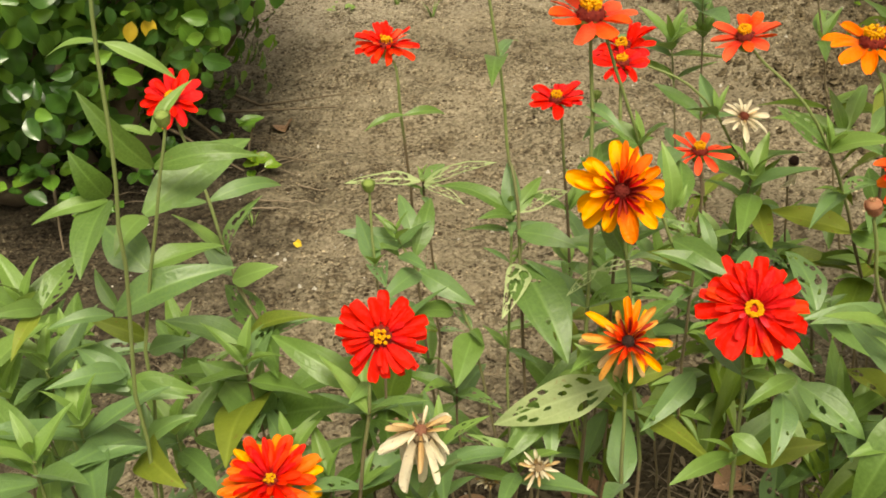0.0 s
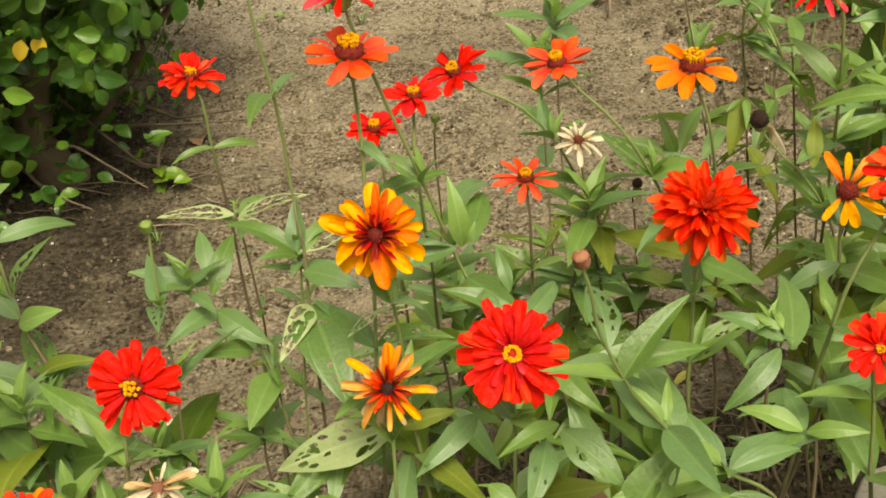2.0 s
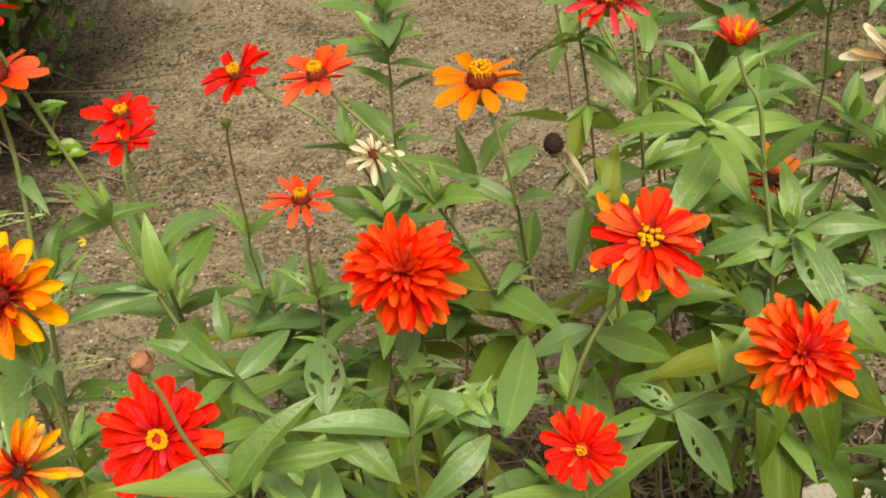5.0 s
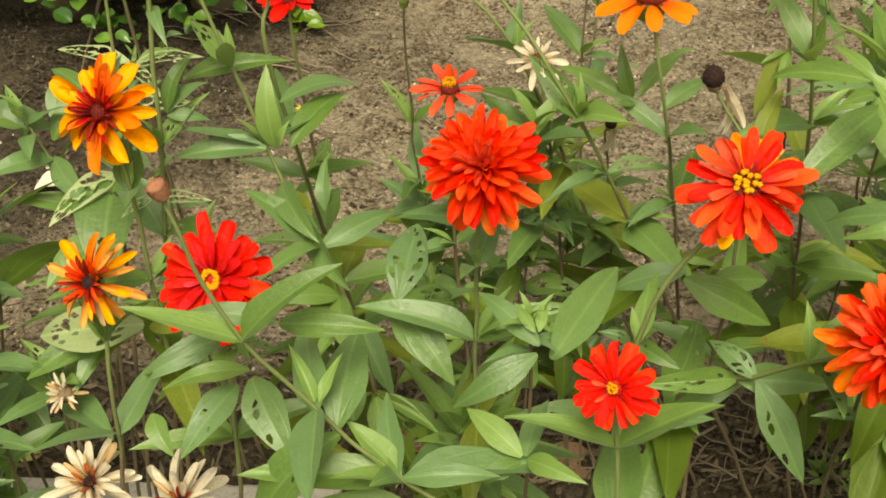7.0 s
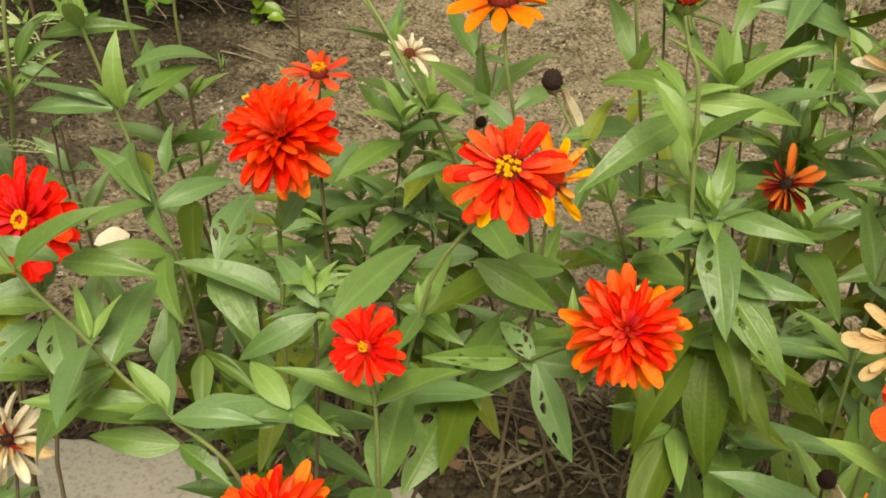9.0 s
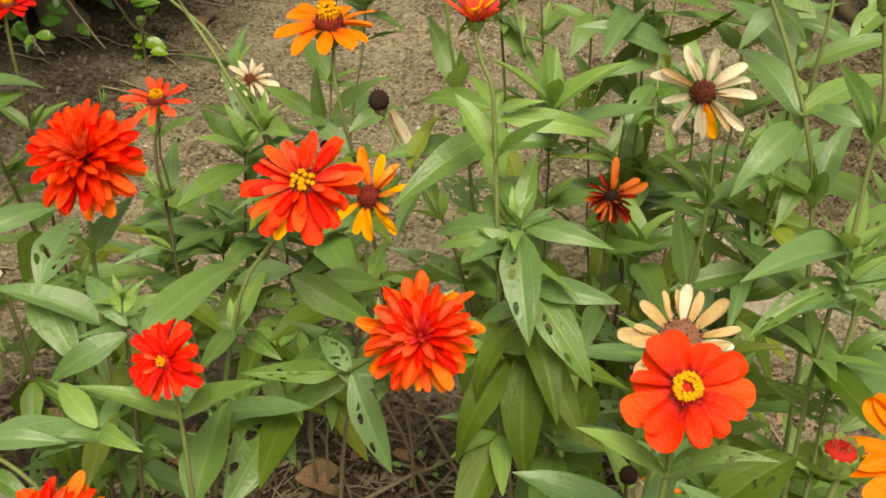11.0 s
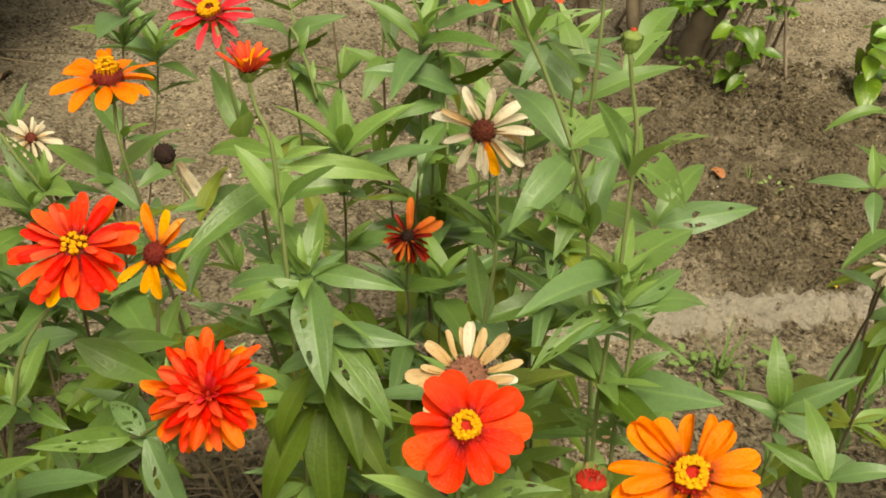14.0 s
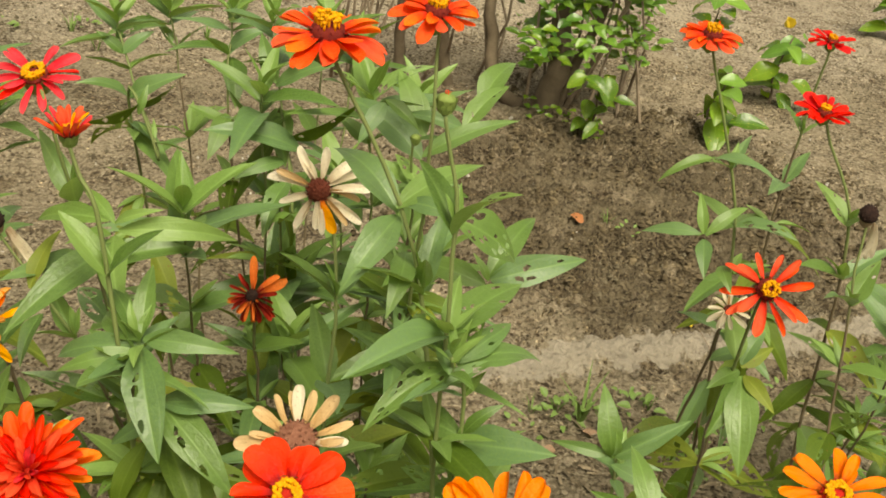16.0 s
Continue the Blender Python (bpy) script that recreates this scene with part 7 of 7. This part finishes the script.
# ---- litter on the soil ----
def clod_mesh(rows, mat, name, rnd):
    """Small broken lumps, each a squashed and dented stone of its own."""
    bm_verts, bm_faces = [], []
    for x, y, r in rows:
        o = len(bm_verts)
        z0 = ground_height(x, y) + r * rnd.uniform(-0.15, 0.3)
        a0 = rnd.uniform(0, 6.28)
        sx, sy, sz = rnd.uniform(0.6, 1.3), rnd.uniform(0.6, 1.2), rnd.uniform(0.9, 1.5)
        ring = []
        for lat, n in ((-0.5, 5), (0.15, 6), (0.75, 4)):
            for k in range(n):
                a = a0 + 2 * math.pi * k / n + lat
                w = math.sqrt(1 - lat * lat) * rnd.uniform(0.6, 1.2)
                bm_verts.append((x + r * sx * w * math.cos(a), y + r * sy * w * math.sin(a), z0 + r * sz * (lat + rnd.uniform(-0.1, 0.1))))
        bm_verts.append((x, y, z0 + r * sz))
        for k in range(5):
            bm_faces.append((o + k, o + (k + 1) % 5, o + 5 + (k + 1) % 6))
            bm_faces.append((o + k, o + 5 + (k + 1) % 6, o + 5 + k))
        bm_faces.append((o + 4, o + 5 + 5, o + 5 + 4))
        bm_faces.append((o + 4, o, o + 5))
        bm_faces.append((o + 4, o + 5, o + 10))
        for k in range(4):
            bm_faces.append((o + 5 + k, o + 6 + k, o + 11 + (k + 1) % 4))
            bm_faces.append((o + 5 + k, o + 11 + (k + 1) % 4, o + 11 + k))
            bm_faces.append((o + 11 + k, o + 11 + (k + 1) % 4, o + 15))
        bm_faces.append((o + 9, o + 10, o + 11))
        bm_faces.append((o + 10, o + 5, o + 11))
    return mesh_of(name, bm_verts, bm_faces, mat, False)


def scatter(n, rnd, least, most, clump):
    out = []
    while len(out) < n:
        x, y = rnd.uniform(-1.3, 2.2), 0.75 + 3.4 * rnd.random() ** 1.35
        if abs(y - (path_edge(x) - 0.13)) < 0.14:
            continue
        if x > 0.5 and abs(y - (1.30 + 0.43 * x)) < 0.10:
            continue
        if noise.noise(Vector((x * clump, y * clump, 4.0))) + rnd.uniform(-0.35, 0.35) < 0.0:
            continue
        out.append((x, y, least + (most - least) * rnd.random() ** 5))
    return out


lay = random.Random(55)
tagged(new("soil_crumbs", clod_mesh(scatter(30000, lay, 0.0012, 0.0062, 5.0), CLOD, "soil_crumbs", lay)), "dark crumbs and lumps of broken garden soil", "soil", kind="stuff")
dug = []
while len(dug) < 9000:
    x, y = lay.uniform(0.5, 1.75), lay.uniform(1.55, 2.95)
    if y < 1.42 + 0.43 * x:
        continue
    if ((x - 1.10) * 1.9) ** 2 + ((y - 2.26) * 1.6) ** 2 < 1.25 + lay.uniform(-0.5, 0.3) and noise.noise(Vector((x * 8, y * 8, 2.0))) + 0.5 * noise.noise(Vector((x * 26, y * 26, 7.0))) + lay.uniform(-0.2, 0.2) > 0.08:
        dug.append((x, y, 0.0012 + 0.0105 * lay.random() ** 7))
EARTH = plain("dug_earth", (0.042, 0.031, 0.017), (0.30, 0.235, 0.140), 55.0, 0.95)
tagged(new("earth_lumps", clod_mesh(dug, EARTH, "earth_lumps", lay)), "loose brown lumps of freshly dug earth", "soil", kind="stuff")
tagged(new("pale_pebbles", clod_mesh(scatter(900, lay, 0.0018, 0.006, 2.0), PEBBLE, "pale_pebbles", lay)), "small pale pebbles and chips scattered over soil", "pebbles", kind="stuff")


def dry_twig(x, y, length, turn, r=0.0016):
    rnd = random.Random(int(x * 1000 + y * 500 + turn))
    pts = []
    for i in range(6):
        s = i / 5 - 0.5
        px = x + math.cos(turn) * length * s + rnd.uniform(-0.025, 0.025) * length
        py = y + math.sin(turn) * length * s + rnd.uniform(-0.025, 0.025) * length
        pts.append(Vector((px, py, ground_height(px, py) + r + 0.003 + rnd.uniform(0, 0.006))))
    ob = new("dry_twig", mesh_of("dry_twig", *tube(pts, [r * (1.2 - 0.6 * i / 5) for i in range(6)], 5), TWIG))
    return tagged(ob, "thin dry grey-brown twig lying on soil", "twig", "twigs on the soil")


for k in range(150):
    x = lay.uniform(0.1, 0.85)
    dry_twig(x, path_edge(x) + 0.05 + lay.random() ** 1.5 * 0.30, lay.uniform(0.025, 0.12), lay.uniform(0, 3.1), lay.uniform(0.0005, 0.0013))
for k in range(16):
    dry_twig(lay.uniform(-0.75, -0.35), lay.uniform(1.75, 2.35), lay.uniform(0.06, 0.16), lay.uniform(-0.7, 0.9), lay.uniform(0.0008, 0.0018))
for k in range(14):
    dry_twig(lay.uniform(-0.7, 1.5), lay.uniform(1.2, 2.6), lay.uniform(0.04, 0.10), lay.uniform(0, 3.1), lay.uniform(0.0006, 0.0012))
dry_twig(0.412, 1.094, 0.15, 0.95, 0.0026)
dry_twig(0.422, 1.055, 0.08, 1.03, 0.0022)
dry_twig(0.444, 1.100, 0.06, 1.35, 0.0016)


def dead_leaf(x, y, size, mat, label):
    rnd = random.Random(int(x * 1000 + y * 333))
    me = rnd.choice(ROUND + OVATE)
    ob = new("fallen_leaf", me)
    ob.material_slots[0].link = "OBJECT"
    ob.material_slots[0].material = mat
    a = rnd.uniform(0, 6.28)
    ob.matrix_world = Matrix.Translation((x, y, ground_height(x, y) + 0.006)) @ frame_of((math.cos(a), math.sin(a), 0.1), (rnd.uniform(-0.3, 0.3), rnd.uniform(-0.3, 0.1), 1)) @ Matrix.Diagonal((size, size, size * 1.6, 1))
    return tagged(ob, label, "leaf", "fallen leaves")


dead_leaf(-0.45, 2.09, 0.06, LEAF_DEAD, "curled brown fallen leaf on soil")
dead_leaf(-0.36, 1.66, 0.022, LEAF_GOLD, "small yellow fallen leaf on soil")
dead_leaf(0.984, 2.195, 0.036, LEAF_RUST, "curled orange-brown fallen leaf on soil")
dead_leaf(1.18, 1.86, 0.018, LEAF_GOLD, "small yellow petal fallen on soil")
dead_leaf(0.20, 1.16, 0.075, LEAF_DEAD, "large pale brown fallen leaf on soil")
dead_leaf(0.12, 1.05, 0.055, LEAF_DEAD, "curled brown fallen leaf on soil")
dead_leaf(0.72, 1.24, 0.05, LEAF_DEAD, "reddish brown fallen leaf on soil")
dead_leaf(0.33, 1.08, 0.05, LEAF_DEAD, "curled brown fallen leaf on soil")
dead_leaf(-0.592, 1.320, 0.055, LEAF_PALE, "pale bleached fallen leaf lying on soil")
dead_leaf(-0.321, 1.184, 0.07, LEAF_PALE, "pale bleached fallen leaf lying on soil")
dead_leaf(-0.450, 1.155, 0.035, LEAF_PALE, "pale bleached fallen leaf lying on soil")
dead_leaf(0.599, 1.348, 0.04, LEAF_PALE, "pale bleached fallen leaf lying on soil")
for k in range(26):
    x = lay.uniform(-0.6, 1.2)
    dead_leaf(x, path_edge(x) + lay.uniform(0.04, 0.45), lay.uniform(0.018, 0.045), LEAF_DEAD if lay.random() < 0.8 else LEAF_YELLOW, "small curled fallen leaf on soil")


def weed(x, y, blades, tall, seed):
    """A tuft of grass or a seedling weed."""
    rnd = random.Random(seed)
    ob = thing("grass_tuft", (x, y, ground_height(x, y)), "small tuft of green weedy grass in bare soil", "grass", "weeds in the soil")
    for k in range(blades):
        a = rnd.uniform(0, 6.28)
        out = Vector((math.cos(a), math.sin(a), 0))
        h = tall * rnd.uniform(0.5, 1.1)
        p0 = out * 0.004
        pts = [p0, p0 + out * h * 0.2 + Vector((0, 0, h * 0.6)), p0 + out * h * 0.6 + Vector((0, 0, h))]
        side = Vector((-out.y, out.x, 0)) * tall * 0.035
        verts = []
        for q, w in zip(pts, (1.0, 0.9, 0.1)):
            verts += [q - side * w, q + Vector((0, 0, 0.001)) + out * 0.001, q + side * w]
        faces = [(0, 1, 4, 3), (1, 2, 5, 4), (3, 4, 7, 6), (4, 5, 8, 7)]
        part("blade", mesh_of("blade", verts, faces, GRASS), ob)


weed(0.985, 1.575, 9, 0.075, 1)
weed(0.95, 1.60, 12, 0.03, 2)
weed(0.91, 1.58, 10, 0.028, 3)
weed(1.09, 1.62, 10, 0.03, 4)
weed(1.13, 1.38, 12, 0.035, 5)
weed(1.06, 2.20, 8, 0.03, 6)
weed(1.28, 1.66, 8, 0.022, 7)
weed(1.40, 1.62, 10, 0.026, 8)
weed(0.62, 1.10, 10, 0.05, 9)
weed(0.58, 1.13, 12, 0.045, 10)
weed(-0.17, 2.75, 12, 0.05, 11)
weed(-0.27, 2.85, 12, 0.05, 12)
weed(0.05, 2.95, 9, 0.045, 13)
weed(-0.45, 1.72, 8, 0.03, 14)
weed(0.72, 1.15, 9, 0.03, 15)
weed(1.02, 1.55, 6, 0.04, 16)


def herb(x, y, n, size, seed):
    """A low rosette of small soft leaves."""
    rnd = random.Random(seed)
    ob = thing("weed_rosette", (x, y, ground_height(x, y)), "low rosette of small pale green weed leaves in bare soil", "weed", "weeds in the soil")
    for k in range(n):
        a, r = k * 2.4, 0.012 + 0.022 * rnd.random()
        out = Vector((math.cos(a), math.sin(a), rnd.uniform(0.2, 0.9)))
        part("leaf", rnd.choice(OVATE), ob, Matrix.Translation((math.cos(a) * r, math.sin(a) * r, rnd.uniform(0.002, 0.02))) @ frame_of(out, (0, -0.3, 1)) @ Matrix.Scale(size * rnd.uniform(0.5, 0.9), 4), LEAF_YOUNG)


for k, (x, y, n, size) in enumerate(((0.955, 1.585, 14, 0.022), (0.985, 1.60, 10, 0.018), (1.127, 1.524, 16, 0.022), (1.16, 1.50, 9, 0.018), (1.055, 1.63, 9, 0.016), (1.075, 1.60, 7, 0.030),
                                       (1.26, 1.62, 9, 0.016), (1.32, 1.70, 10, 0.016), (1.21, 1.56, 8, 0.014), (0.90, 1.53, 8, 0.016), (1.10, 2.17, 7, 0.014), (0.41, 1.10, 9, 0.016), (0.60, 1.12, 16, 0.022), (0.65, 1.15, 12, 0.020),
                                       (-0.42, 2.78, 10, 0.022), (-0.25, 2.90, 10, 0.022))):
    herb(x, y, n, size, 60 + k)

# leaf litter under the hedge, its dark tone also standing in for the hedge's shade
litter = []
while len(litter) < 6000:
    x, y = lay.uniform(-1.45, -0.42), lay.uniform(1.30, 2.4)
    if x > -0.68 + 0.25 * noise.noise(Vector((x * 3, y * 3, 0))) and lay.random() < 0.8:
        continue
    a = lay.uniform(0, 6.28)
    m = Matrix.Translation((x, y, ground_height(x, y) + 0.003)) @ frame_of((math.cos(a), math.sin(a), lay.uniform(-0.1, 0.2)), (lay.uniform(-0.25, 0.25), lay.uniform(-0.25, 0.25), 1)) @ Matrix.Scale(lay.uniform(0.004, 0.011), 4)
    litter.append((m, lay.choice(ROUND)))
SHADED_LITTER = plain("shaded_rotting_leaf", (0.028, 0.021, 0.013), (0.12, 0.09, 0.055), 60.0, 0.9)
tagged(new("leaf_litter", joined_leaves(litter, SHADED_LITTER)), "rotting leaf litter under the hedge, darkened for its shade", "leaf litter", kind="stuff")


def flakes(n, rnd, wide):
    """Straw, torn leaf and bark bits lying between the stalks, all in one mesh."""
    verts, faces = [], []
    for _ in range(n):
        x = rnd.uniform(-0.5, 1.25)
        y = path_edge(x) + 0.03 + 0.42 * rnd.random() ** 1.3
        a, z = rnd.uniform(0, 6.28), ground_height(x, y) + rnd.uniform(0.002, 0.008)
        L, w = rnd.uniform(0.006, 0.028) * wide, rnd.uniform(0.0012, 0.006) * wide
        u, v = Vector((math.cos(a), math.sin(a), rnd.uniform(-0.15, 0.25))), Vector((-math.sin(a), math.cos(a), rnd.uniform(-0.4, 0.4)))
        o, c = len(verts), Vector((x, y, z))
        for s, t, lift in ((-0.5, -0.3, 0), (0.0, -0.5, 0.1), (0.5, -0.15, 0.2), (0.45, 0.2, 0.2), (-0.05, 0.5, 0.05), (-0.5, 0.25, 0)):
            verts.append(c + u * L * (s + rnd.uniform(-0.1, 0.1)) + v * w * (t + rnd.uniform(-0.15, 0.15)) + Vector((0, 0, lift * w)))
        faces += [(o, o + 1, o + 4, o + 5), (o + 1, o + 2, o + 3, o + 4)]
    return verts, faces


STRAW = plain("bed_litter", (0.085, 0.064, 0.038), (0.40, 0.32, 0.21), 25.0, 0.9)
tagged(new("bed_litter", mesh_of("bed_litter", *flakes(2300, lay, 1.15), STRAW)), "dry straw and torn leaf bits littering the flower bed", "plant litter", kind="stuff")
dead_leaf(0.14, 1.00, 0.09, LEAF_DEAD, "large pale brown fallen leaf in the bed")
dead_leaf(0.28, 1.03, 0.075, LEAF_DEAD, "large pale brown fallen leaf in the bed")
dead_leaf(-0.05, 0.98, 0.07, LEAF_DEAD, "large pale brown fallen leaf in the bed")
